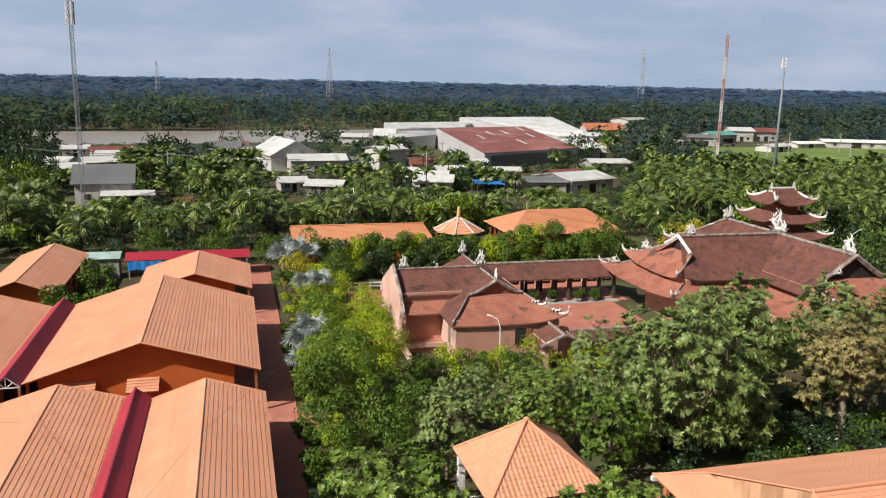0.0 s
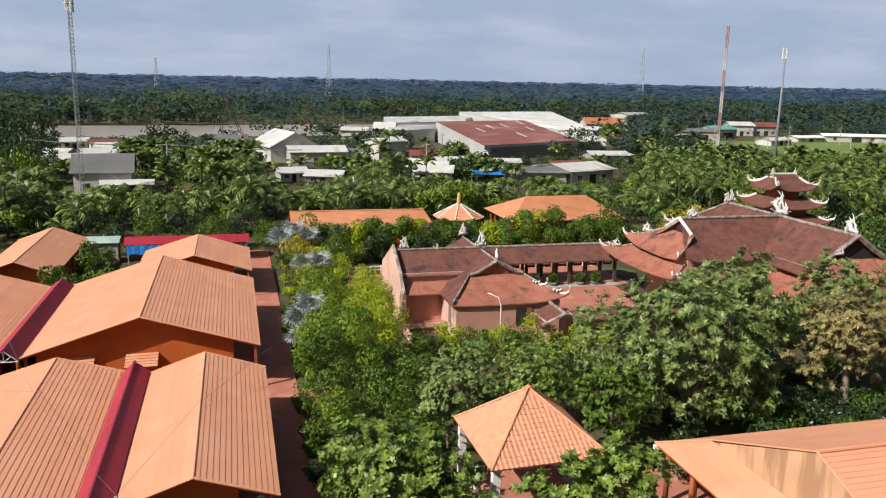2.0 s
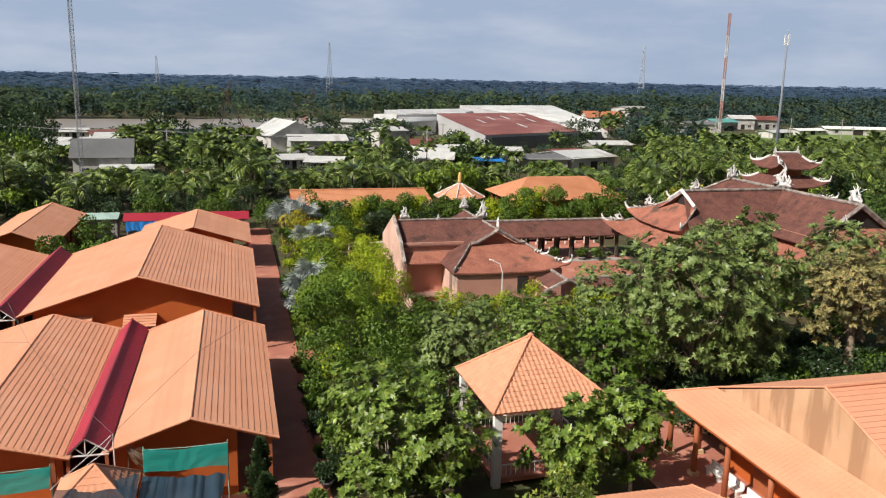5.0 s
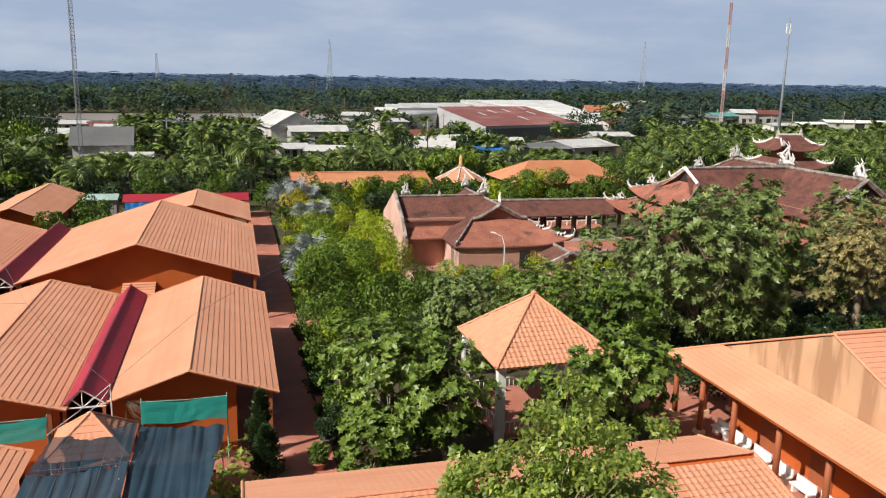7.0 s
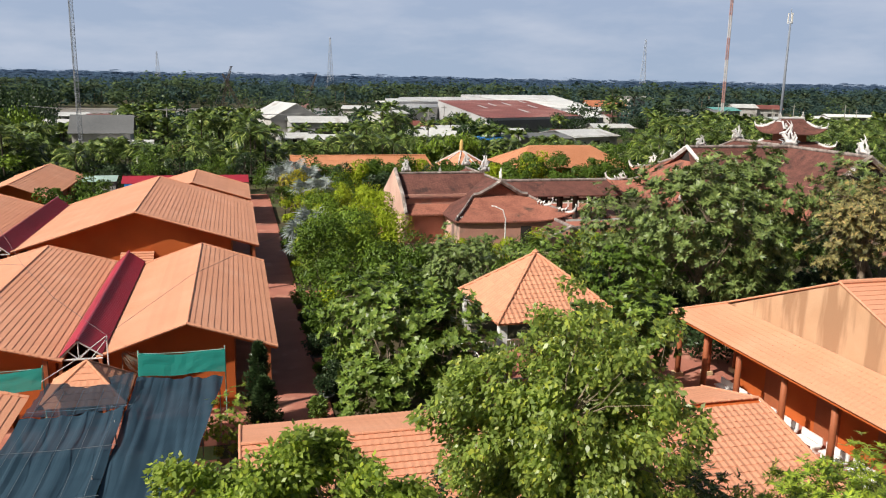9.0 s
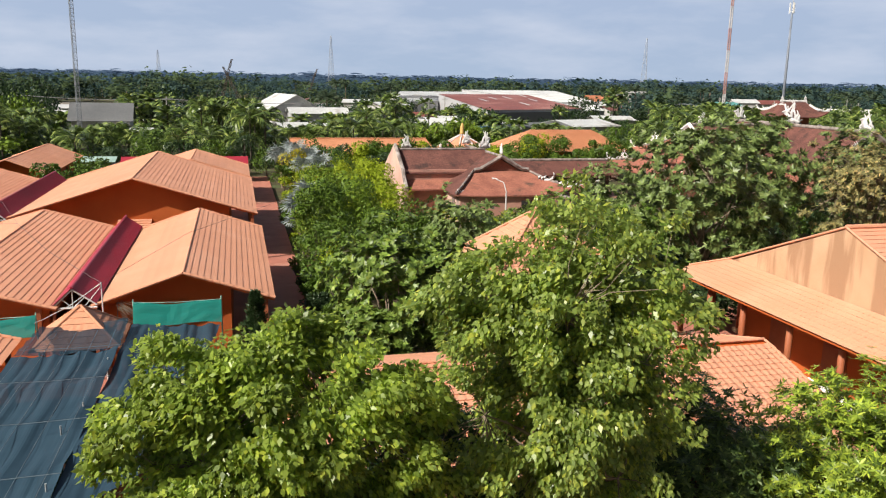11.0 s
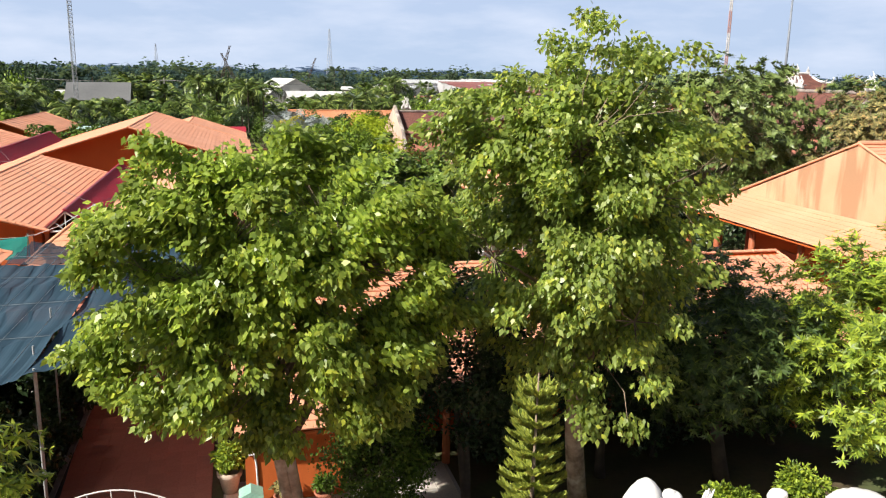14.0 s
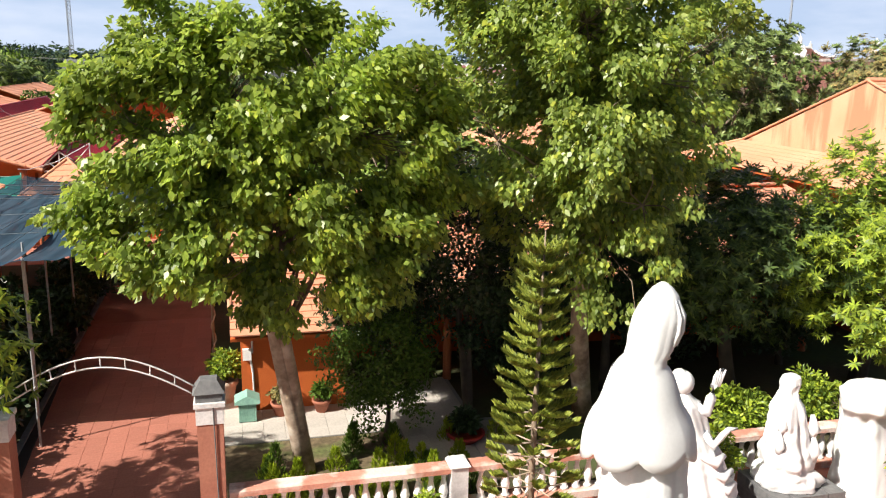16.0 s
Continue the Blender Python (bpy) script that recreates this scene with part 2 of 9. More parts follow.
L_LUSH = leaf_mat("lush_hedge_leaf", (0.145, 0.225, 0.022), (0.10, 0.165, 0.016), 0.5, 0.12, 0.35, (0.20, 0.28, 0.03), 0.2)
L_YELLOW = leaf_mat("yellow_green_leaf", (0.46, 0.40, 0.03), (0.24, 0.25, 0.025), 0.5, 0.35, 0.2)
L_SILVER = leaf_mat("silver_blue_palm_leaf", (0.33, 0.37, 0.36), (0.15, 0.185, 0.175), 0.45, 0.15, 0.2)
L_PINE = leaf_mat("norfolk_pine_needles", (0.36, 0.40, 0.065), (0.13, 0.18, 0.035), 0.5, 0.3, 0.3)
L_FAR = leaf_mat("distant_tree_leaf", (0.10, 0.168, 0.032), (0.045, 0.085, 0.02), 0.55, 0.2, 0.5, (0.18, 0.245, 0.045), 0.25)
L_PALM = leaf_mat("coconut_palm_leaf", (0.14, 0.205, 0.04), (0.025, 0.048, 0.014), 0.38, 0.18, 0.45, (0.33, 0.37, 0.10), 0.5)


# ---- geometry helpers ----
class Geo:
    """Points and faces gathered for one mesh."""

    def __init__(self):
        self.v, self.f = [], []

    def add(self, pts, faces):
        k = len(self.v)
        self.v.extend([tuple(p) for p in pts])
        self.f.extend([tuple(i + k for i in f) for f in faces])
        return self

    def box(self, x0, x1, y0, y1, z0, z1):
        p = [(x0, y0, z0), (x1, y0, z0), (x1, y1, z0), (x0, y1, z0), (x0, y0, z1), (x1, y0, z1), (x1, y1, z1), (x0, y1, z1)]
        return self.add(p, [(3, 2, 1, 0), (4, 5, 6, 7), (0, 1, 5, 4), (1, 2, 6, 5), (2, 3, 7, 6), (3, 0, 4, 7)])

    def slab(self, quad, t):
        """A board: four points and a thickness below them."""
        a, b, c = (Vector(q) for q in quad[:3])
        n = (b - a).cross(c - a).normalized() * t
        low = [Vector(q) - n for q in quad]
        return self.add([*quad, *low], [(0, 1, 2, 3), (7, 6, 5, 4), (0, 4, 5, 1), (1, 5, 6, 2), (2, 6, 7, 3), (3, 7, 4, 0)])

    def prism(self, outline, t):
        """A flat outline (points in order) given a thickness along the vector t."""
        n = len(outline)
        back = [Vector(p) + Vector(t) for p in outline]
        return self.add([*outline, *back], [tuple(range(n)), tuple(range(2 * n - 1, n - 1, -1)), *[(i, i + n, (i + 1) % n + n, (i + 1) % n) for i in range(n)]])

    def tube(self, pts, radii, sides=8, flat=1.0, caps=True):
        """A tube along points; radii one a point or one for all."""
        pts = [Vector(p) for p in pts]
        radii = radii if isinstance(radii, (list, tuple)) else [radii] * len(pts)
        ring, faces = [], []
        up = Vector((0, 0, 1))
        for i, p in enumerate(pts):
            d = (pts[min(i + 1, len(pts) - 1)] - pts[max(i - 1, 0)]).normalized()
            s = d.cross(up if abs(d.z) < 0.95 else Vector((1, 0, 0))).normalized()
            u = s.cross(d)
            for k in range(sides):
                a = 2 * math.pi * k / sides
                ring.append(p + (s * math.cos(a) + u * math.sin(a) * flat) * radii[i])
        for i in range(len(pts) - 1):
            for k in range(sides):
                a, b = i * sides + k, i * sides + (k + 1) % sides
                faces.append((a, b, b + sides, a + sides))
        if caps:
            faces += [tuple(range(sides - 1, -1, -1)), tuple(range((len(pts) - 1) * sides, len(pts) * sides))]
        return self.add(ring, faces)

    def lathe(self, c, profile, sides=12):
        """A turned shape about a vertical axis; profile of (radius, height)."""
        ring, faces = [], []
        for r, z in profile:
            ring += [(c[0] + r * math.cos(2 * math.pi * k / sides), c[1] + r * math.sin(2 * math.pi * k / sides), c[2] + z) for k in range(sides)]
        for i in range(len(profile) - 1):
            for k in range(sides):
                a, b = i * sides + k, i * sides + (k + 1) % sides
                faces.append((a, b, b + sides, a + sides))
        faces += [tuple(range(sides - 1, -1, -1)), tuple(range((len(profile) - 1) * sides, len(profile) * sides))]
        return self.add(ring, faces)

    def tiles(self, e0, e1, r0, r1, course=0.33, wave=0.30, amp=0.010, lip=0.05, seg=2, only=None):
        """Courses of wavy tiles on a slope from its eave e0-e1 to its ridge r0-r1, each with a proud lower edge."""
        e0, e1, r0, r1 = (Vector(p) for p in (e0, e1, r0, r1))
        run = ((r0 + r1) / 2 - (e0 + e1) / 2).length
        n = max(1, round(run / course))
        nrm = (e1 - e0).cross(r0 - e0)
        if nrm.length < 1e-6:
            nrm = (e1 - e0).cross(r1 - e0)
        nrm.normalize()
        if nrm.z < 0:
            nrm.negate()
        along = (e1 - e0).normalized()
        for i in range(n) if only is None else (only,):
            f0, f1 = i / n, (i + 1) / n
            a0, b0, a1, b1 = e0.lerp(r0, f0), e1.lerp(r1, f0), e0.lerp(r0, f1), e1.lerp(r1, f1)
            k = max(1, int((b0 - a0).length / wave * seg))
            pts, faces = [], []
            for j in range(k + 1):
                lo, hi = a0.lerp(b0, j / k), a1.lerp(b1, j / k)
                w0 = amp * math.sin(2 * math.pi * (lo - e0).dot(along) / wave)
                w1 = amp * math.sin(2 * math.pi * (hi - e0).dot(along) / wave)
                pts += [lo - nrm * 0.01, lo + nrm * (lip + w0), hi + nrm * w1 * 0.6]
            for j in range(k):
                b = 3 * j
                faces += [(b, b + 3, b + 4, b + 1), (b + 1, b + 4, b + 5, b + 2)]
            self.add(pts, faces)
        return self


ORG = {}


def thing(name, at, label="", category="", group="", kind=""):
    ob = new(name)
    ob.location = at
    ORG[ob] = Vector(at)
    return tagged(ob, label, category, group, kind)


def as_mesh(name, geo, material, smooth=False):
    me = bpy.data.meshes.new(name)
    me.from_pydata(geo.v, [], geo.f)
    me.materials.append(material)
    if smooth:
        me.polygons.foreach_set("use_smooth", [True] * len(me.polygons))
    me.update()
    return me


def part(name, geo, material, parent, label="", smooth=False):
    """One mesh under a thing or a part; its points are given in the world's metres."""
    o = ORG[parent]
    g = Geo()
    g.v, g.f = [(p[0] - o.x, p[1] - o.y, p[2] - o.z) for p in geo.v], geo.f
    ob = new(name, as_mesh(name, g, material, smooth))
    ob.parent = parent
    ORG[ob] = o
    return tagged(ob, label)


def courses(parent, e0, e1, r0, r1, material, course=0.33, lip=0.025):
    """A tiled slope, each course of tiles a part of its own."""
    n = max(1, round((((Vector(r0) + Vector(r1)) - (Vector(e0) + Vector(e1))) / 2).length / course))
    for i in range(n):
        part("tile_course", Geo().tiles(e0, e1, r0, r1, course, lip=lip, only=i), material, parent)


def cap_run(a, b, r=0.12, step=0.36, flat=0.85):
    """A run of lapped half-round cap tiles, as one ribbed piece."""
    a, b = Vector(a), Vector(b)
    n = max(2, int((b - a).length / step))
    pts, rad = [], []
    for i in range(n):
        pts += [a.lerp(b, i / n), a.lerp(b, (i + 0.97) / n)]
        rad += [r, r * 0.82]
    return Geo().tube(pts, rad, 8, flat)


def solo(name, geo, material, label, category, kind="", group="", smooth=False):
    """A thing of one mesh, in the world's metres."""
    return tagged(new(name, as_mesh(name, geo, material, smooth)), label, category, group, kind)


def np_mesh(name, verts, faces, material):
    """A mesh from arrays: verts n x 3, faces m x 4."""
    me = bpy.data.meshes.new(name)
    n, m = len(verts), len(faces)
    me.vertices.add(n)
    me.vertices.foreach_set("co", np.asarray(verts, np.float32).ravel())
    me.loops.add(m * 4)
    me.loops.foreach_set("vertex_index", np.asarray(faces, np.int32).ravel())
    me.polygons.add(m)
    me.polygons.foreach_set("loop_start", np.arange(m, dtype=np.int32) * 4)
    me.materials.append(material)
    me.update(calc_edges=True)
    me.validate()
    return me


def unit(a):
    return a / np.maximum(np.linalg.norm(a, axis=-1, keepdims=True), 1e-9)


def leaf_arrays(P, D, N, L, W, fold=0.25, broad=0.35):
    """Folded leaves of two quads: base, widest, shoulder and tip. L, W: lengths and widths."""
    D = unit(D)
    S = unit(np.cross(D, N))
    N = np.cross(S, D)
    L, W = L[:, None], W[:, None]
    up = N * W * fold
    tip = P + D * L - N * L * 0.18
    v = np.stack([P, P + D * L * broad + S * W * 0.5 + up, P + D * L * 0.7 + S * W * 0.34 + up * 0.6, tip,
                  P + D * L * 0.7 - S * W * 0.34 + up * 0.6, P + D * L * broad - S * W * 0.5 + up], 1).reshape(-1, 3)
    k = np.arange(len(P))[:, None] * 6
    f = np.concatenate([k + np.array([[0, 1, 2, 3]]), k + np.array([[0, 3, 4, 5]])], 0)
    return v, f


def quad_arrays(P, D, N, L, W):
    """Single quads, for foliage seen from far off."""
    D = unit(D)
    S = unit(np.cross(D, N)) * W[:, None] * 0.5
    D = D * L[:, None]
    v = np.stack([P, P + D * 0.38 + S, P + D, P + D * 0.38 - S], 1).reshape(-1, 3)
    return v, np.arange(len(v)).reshape(-1, 4)


def ball(rng, n, hollow=0.0):
    d = unit(rng.normal(size=(n, 3)))
    return d * (hollow + (1 - hollow) * rng.random((n, 1))) ** (1 / 2.2 if hollow == 0 else 1)


def crown_centres(rng, n, c, r, hollow=0.55, low=-0.9):
    """Clump centres in an uneven ellipsoid."""
    out = []
    ph = rng.random(6) * 6.28
    while len(out) < n:
        d = unit(rng.normal(size=3))
        if d[2] < low:
            continue
        az = math.atan2(d[1], d[0])
        bump = 1 + 0.15 * math.sin(3 * az + ph[0] + 2 * d[2]) + 0.12 * math.sin(5 * az + ph[1] + 3 * d[2]) + 0.12 * math.sin(5 * d[2] + ph[2] + az)
        s = (hollow + (1 - hollow) * rng.random()) * min(bump, 1.14)
        out.append(d * s * r + c)
    return np.array(out)


def clump_leaves(rng, C, rad, per, L, W, droop, c, flat=0.7, rosette=False, hang=False, facing=False, heads=False):
    """Leaves gathered round clump centres C, pointing outward and drooping."""
    n = len(C) * per
    CC = np.repeat(C, per, 0)
    if rosette:
        ros = max(1, per // 9)
        tips = np.repeat((CC.reshape(len(C), per, 3)[:, :ros] + ball(rng, len(C) * ros).reshape(len(C), ros, 3) * rad * np.array([1, 1, flat])), 9, 1)
        P = tips.reshape(-1, 3)
        n = len(P)
        axis = np.repeat(unit(unit((tips - c)[:, ::9].reshape(-1, 3)) * 0.8 + rng.normal(size=(n // 9, 3)) * 0.35 + np.array([-0.1, -0.1, 0.55])), 9, 0)
        one = unit(np.cross(axis, np.array([0.3, 0.1, 1.0])))
        two = np.cross(axis, one)
        a = (np.tile(np.arange(9) * 0.698, n // 9) + rng.random(n) * 0.5)[:, None]
        D = one * np.cos(a) + two * np.sin(a) + axis * (0.15 + 0.55 * rng.random((n, 1)))
        D[:, 2] -= droop
        CC = P
    else:
        off = ball(rng, n) * rad * np.array([1, 1, flat])
        P = CC + off
        D = unit(off) * 0.8 + unit(P - c) * 0.6 + rng.normal(size=(n, 3)) * 0.45
        D[:, 2] -= droop
    N = unit(P - c) * 0.5 + rng.normal(size=(n, 3)) * 0.5 + np.array([-0.3, -0.2, 0.8])
    if hang:
        out = unit((P - c) * np.array([1, 1, 0.4]))
        D = out * 0.55 + rng.normal(size=(n, 3)) * 0.50 + np.array([0, 0, -0.75])
        N = out * 0.6 + rng.normal(size=(n, 3)) * 0.7 + np.array([-0.1, -0.1, 0.6])
    if rosette:
        N = axis + rng.normal(size=(n, 3)) * 0.2
    if facing:
        N = unit(off) * 0.5 + unit(P - c) * 0.4 + rng.normal(size=(n, 3)) * 0.62 + np.array([0, 0, 0.25])
        D = np.cross(N, rng.normal(size=(n, 3))) - np.array([0, 0, 0.25])
    if heads:
        size = np.repeat(0.55 + 0.9 * rng.random((len(C), 1)), per, 0)
        off = unit(rng.normal(size=(n, 3)) + np.array([0, 0, 0.35])) * rad * size * (0.72 + 0.32 * rng.random((n, 1))) * np.array([1, 1, 0.85])
        P = CC + off
        N = unit(off) + rng.normal(size=(n, 3)) * 0.22
        D = np.cross(N, rng.normal(size=(n, 3))) + unit(off) * 0.35
    s = 0.7 + 0.6 * rng.random(n)
    return P, D, N, L * s, W * s


def limb_path(rng, a, b, bend=0.12, n=5):
    a, b = np.array(a, float), np.array(b, float)
    d = np.linalg.norm(b - a)
    side = rng.normal(size=3) * d * bend
    return [tuple(a + (b - a) * t + side * math.sin(math.pi * t) + np.array([0, 0, 0.04 * d * math.sin(math.pi * t)])) for t in np.linspace(0, 1, n)]


def tree(name, base, c, r, trunk, clumps, per, rad, L, W, leaf, bark, label, seed, droop=0.5, flat=0.7, rosette=False, hang=False, hollow=0.5, low=-0.9, limbs=7, group="", far=False, stems=1, lobes=(), heads=False):
    """A tree: tapered trunk, limbs, twigs to each clump, and a crown of single leaves."""
    rng = np.random.default_rng(seed)
    ob = thing(name, base, label, "tree", group)
    c, r = np.array(c, float), np.array(r, float)
    C = crown_centres(rng, clumps, c, r, hollow, low)
    for lc, lr, share in lobes:
        C = np.concatenate([C, crown_centres(rng, share, np.array(lc, float), np.array(lr, float), hollow, low)])
    g = Geo()
    tops = []
    for s in range(stems):
        foot = np.array(base, float) + (rng.normal(size=3) * np.array([0.12, 0.12, 0]) if s else 0)
        top = c + np.array([0, 0, -r[2] * 0.35]) + (rng.normal(size=3) * r * 0.07 if stems > 1 else 0)
        path = limb_path(rng, foot, top, 0.018 if stems > 1 else 0.05, 7)
        g.tube(path, [trunk * k for k in (1.25, 1.0, 0.9, 0.8, 0.72, 0.62, 0.5)], 9)
        tops.append(path)
    part("trunk", g, bark, ob, smooth=True)
    pick = rng.choice(len(C), min(limbs, len(C)), replace=False)
    forks, owner, boughs = [], [], []
    for i in pick:
        path = tops[i % stems]
        start = path[3 + int(rng.integers(0, 3))]
        end = c + (C[i] - c) * 0.62
        p = limb_path(rng, start, end, 0.05, 5)
        boughs.append(Geo().tube(p, [trunk * k for k in (0.38, 0.27, 0.19, 0.12, 0.06)], 6, caps=False))
        forks += p[1:]
        owner += [len(boughs) - 1] * 4
    F = np.array(forks)
    for q in C:
        j = int(np.argmin(np.linalg.norm(F - q, axis=1)))
        boughs[owner[j]].tube(limb_path(rng, F[j], q - np.array([0, 0, 0.55 * rad]), 0.08, 3), [trunk * 0.07, trunk * 0.05, trunk * 0.02], 3 if far else 4, caps=False)
    for b in boughs:
        part("limb", b, BARK if bark is BARK_PALE else bark, ob, smooth=True)
    P, D, N, ll, ww = clump_leaves(rng, C, rad, per, L, W, droop, c, flat, rosette, hang, far and not rosette and not hang, heads)
    v, f = (quad_arrays if far else leaf_arrays)(P, D, N, ll, ww)
    crown = new("crown", np_mesh("crown", v - np.array(base), f, leaf))
    crown.parent = ob
    return ob


# ---- ground, river, paths ----
def ring_ground():
    """One sheet out to the horizon, finer near the middle."""
    g = Geo()
    radii = [0, 40, 90, 180, 400, 900, 2000, 4600]
    sides = 48
    pts, faces = [(0, 60, 0)], []
    for r in radii[1:]:
        pts += [(r * math.cos(2 * math.pi * k / sides), 60 + r * math.sin(2 * math.pi * k / sides), 0) for k in range(sides)]
    faces += [(0, 1 + k, 1 + (k + 1) % sides) for k in range(sides)]
    for i in range(len(radii) - 2):
        a = 1 + i * sides
        faces += [(a + k, a + sides + k, a + sides + (k + 1) % sides, a + (k + 1) % sides) for k in range(sides)]
    g.add(pts, faces)
    return g


solo("ground", ring_ground(), SOIL, "dark garden soil and low green undergrowth", "ground", "structure")

WATER = mat("muddy_river_water", (0.275, 0.24, 0.205), (0.235, 0.205, 0.175), 0.02, 0.35, 0.08, 0.6, spec=0.4)
g = Geo()
for i in range(12):
    xa, xb = -330 + i * 50, -280 + i * 50
    ya, yb = 342 + 0.10 * (xa + 50) + 6 * math.sin(xa * 0.02), 342 + 0.10 * (xb + 50) + 6 * math.sin(xb * 0.02)
    if xb <= 120:
        g.add([(xa, ya, 0.06), (xb, yb, 0.06), (xb, yb + 80, 0.06), (xa, ya + 82, 0.06)], [(0, 1, 2, 3)])
solo("river", g, WATER, "wide muddy brown river between wooded banks", "river", "structure")
FIELD = mat("rough_green_field", (0.15, 0.215, 0.05), (0.10, 0.155, 0.04), 0.05, 0.9, 0.3, 2)
g = Geo().add([(160, 212, 0.05), (440, 248, 0.05), (490, 324, 0.05), (160, 324, 0.05)], [(0, 1, 2, 3)])
solo("field", g, FIELD, "open rough grass field beyond the trees", "field", "structure")

pave = thing("pavement", (0, 0, 0), "red tiled path with worn patches between the halls", "path", kind="structure")
g = Geo().box(-4.95, -1.05, 5, 31.5, -0.2, 0.02)
front_bed = part("front_walk_bed", g, GROUT, pave)
g = Geo().box(1.0, 4.1, 31, 118, -0.2, 0.03).box(-4.4, 1.0, 31.5, 34, -0.2, 0.03).box(1.2, 7.5, 58.9, 62.6, -0.2, 0.026)
part("long_walk", g, PATH_RED, pave)
g = Geo().box(4.1, 4.22, 36, 117, 0, 0.10)
part("kerb", g, PATH_RED, pave)
part("gutter", Geo().slab([(-4.82, 14.0, 0.075), (-4.58, 14.0, 0.075), (-5.2, 28.5, 0.075), (-5.5, 28.5, 0.075)], 0.06), DARK, pave, "black mossy gutter beside the path")
part("front_kerb", Geo().box(-5.09, -4.95, 13.6, 31.5, -0.1, 0.12), STONE_GREY, pave)
g = Geo().box(-20, 1.0, 35.5, 92, -0.2, 0.02).box(22, 40, 26, 44, -0.2, 0.03)
part("hall_floor", g, PATH_RED, pave)

# ---- tiled halls ----
def hall(label, x0, x1, y0, y1, ze, zr, xr, walls, posts):
    """A long open-sided hall: tiled gable roof with its ridge along y, gable walls and eave posts."""
    ob = thing("hall", ((x0 + x1) / 2, (y0 + y1) / 2, 0), label, "hall", "orange tiled halls")
    for xe in (x0, x1):
        courses(ob, (xe, y0, ze), (xe, y1, ze), (xr, y0, zr), (xr, y1, zr), TILE)
    g = Geo()
    for xe in (x0, x1):
        s = 0.06
        g.slab([(xe, y0 + 0.05, ze - s), (xe, y1 - 0.05, ze - s), (xr, y1 - 0.05, zr - s), (xr, y0 + 0.05, zr - s)], -0.10 if xe < xr else 0.10)
    part("roof_deck", g, ORANGE_WALL, ob)
    part("ridge_cap", cap_run((xr, y0, zr + 0.01), (xr, y1, zr + 0.01), 0.07), TILE, ob)
    for y in (y0, y1):
        for xe in (x0, x1):
            part("verge_cap", cap_run((xe, y, ze + 0.03), (xr, y, zr + 0.01), 0.10, 0.34), TILE, ob)
    for y, wx0, wx1, wz in walls:
        g = Geo()
        za = lambda x: (ze + (zr - ze) * (x - x0) / (xr - x0) if x < xr else ze + (zr - ze) * (x1 - x) / (x1 - xr)) - 0.14
        g.prism([(wx0, y, wz), (wx1, y, wz), (wx1, y, za(wx1)), (xr, y, za(xr)), (wx0, y, za(wx0))], (0, 0.2, 0))
        part("gable_wall", g, ORANGE_WALL, ob, "orange painted gable wall")
    for x, ya, yb in posts:
        k = max(2, round((yb - ya) / 3.6))
        for i in range(k + 1):
            y = ya + (yb - ya) * i / k
            zt = (ze + (zr - ze) * (x - x0) / (xr - x0) if x < xr else ze + (zr - ze) * (x1 - x) / (x1 - xr)) - 0.16
            part("post", Geo().box(x - 0.11, x + 0.11, y - 0.11, y + 0.11, 0, zt), POST_RED, ob)
    return ob


hallB = hall("orange terracotta tiled hall with plain gable wall beside the red path", -7.03, 1.56, 38.97, 58.68, 3.51, 4.98, -2.81,
     [(39.95, -6.6, -0.6, 0.0), (58.0, -6.6, -0.6, 0.0)], [(1.1, 39.4, 58.2)])
part("side_wall", Geo().box(-0.8, -0.6, 40.15, 58.0, 0, 4.0), ORANGE_WALL, hallB)
part("side_wall", Geo().box(-6.8, -6.6, 40.15, 58.0, 0, 3.4), ORANGE_WALL, hallB)
hallB2 = hall("orange terracotta tiled hall joined by a maroon valley roof", -17.7, -8.47, 38.47, 59.4, 3.6, 4.98, -13.15,
     [(39.45, -17.2, -9.0, 0.0), (58.8, -17.2, -9.0, 0.0)], [(-9.3, 38.8, 58.6)])
part("side_wall", Geo().box(-9.9, -9.7, 39.65, 58.8, 0, 3.6), ORANGE_WALL, hallB2)
hallA = hall("largest orange tiled hall with a broad plain gable", -16.73, 1.34, 63.1, 85.5, 3.79, 6.66, -7.78,
     [(64.05, -15.4, -0.8, 0.0), (84.8, -15.4, -0.8, 0.0)], [(0.95, 63.5, 85.0), (-16.2, 63.5, 85.0)])
part("side_wall", Geo().box(-1.0, -0.8, 64.25, 84.8, 0, 4.2), ORANGE_WALL, hallA)
part("side_wall", Geo().box(-15.6, -15.4, 64.25, 84.8, 0, 4.0), ORANGE_WALL, hallA)
for xa in (-13.8, -9.06):
    g = Geo().tiles((xa, 62.55, 2.75), (xa + 2.45, 62.55, 2.75), (xa, 64.05, 3.4), (xa + 2.45, 64.05, 3.4)).slab([(xa, 62.6, 2.72), (xa + 2.45, 62.6, 2.72), (xa + 2.45, 64.05, 3.36), (xa, 64.05, 3.36)], 0.07)
    part("door_canopy", g, TILE_PIECE, hallA, "small tiled canopy over a doorway")
hallA2 = hall("orange tiled hall beyond the maroon valley roof", -36.5, -18.3, 62.6, 85.0, 3.79, 6.6, -27.4,
     [(63.6, -35.6, -19.4, 0.0), (84.2, -35.6, -19.4, 0.0)], [(-18.9, 63.0, 84.4)])
part("side_wall", Geo().box(-20.1, -19.9, 63.8, 84.2, 0, 4.0), ORANGE_WALL, hallA2)
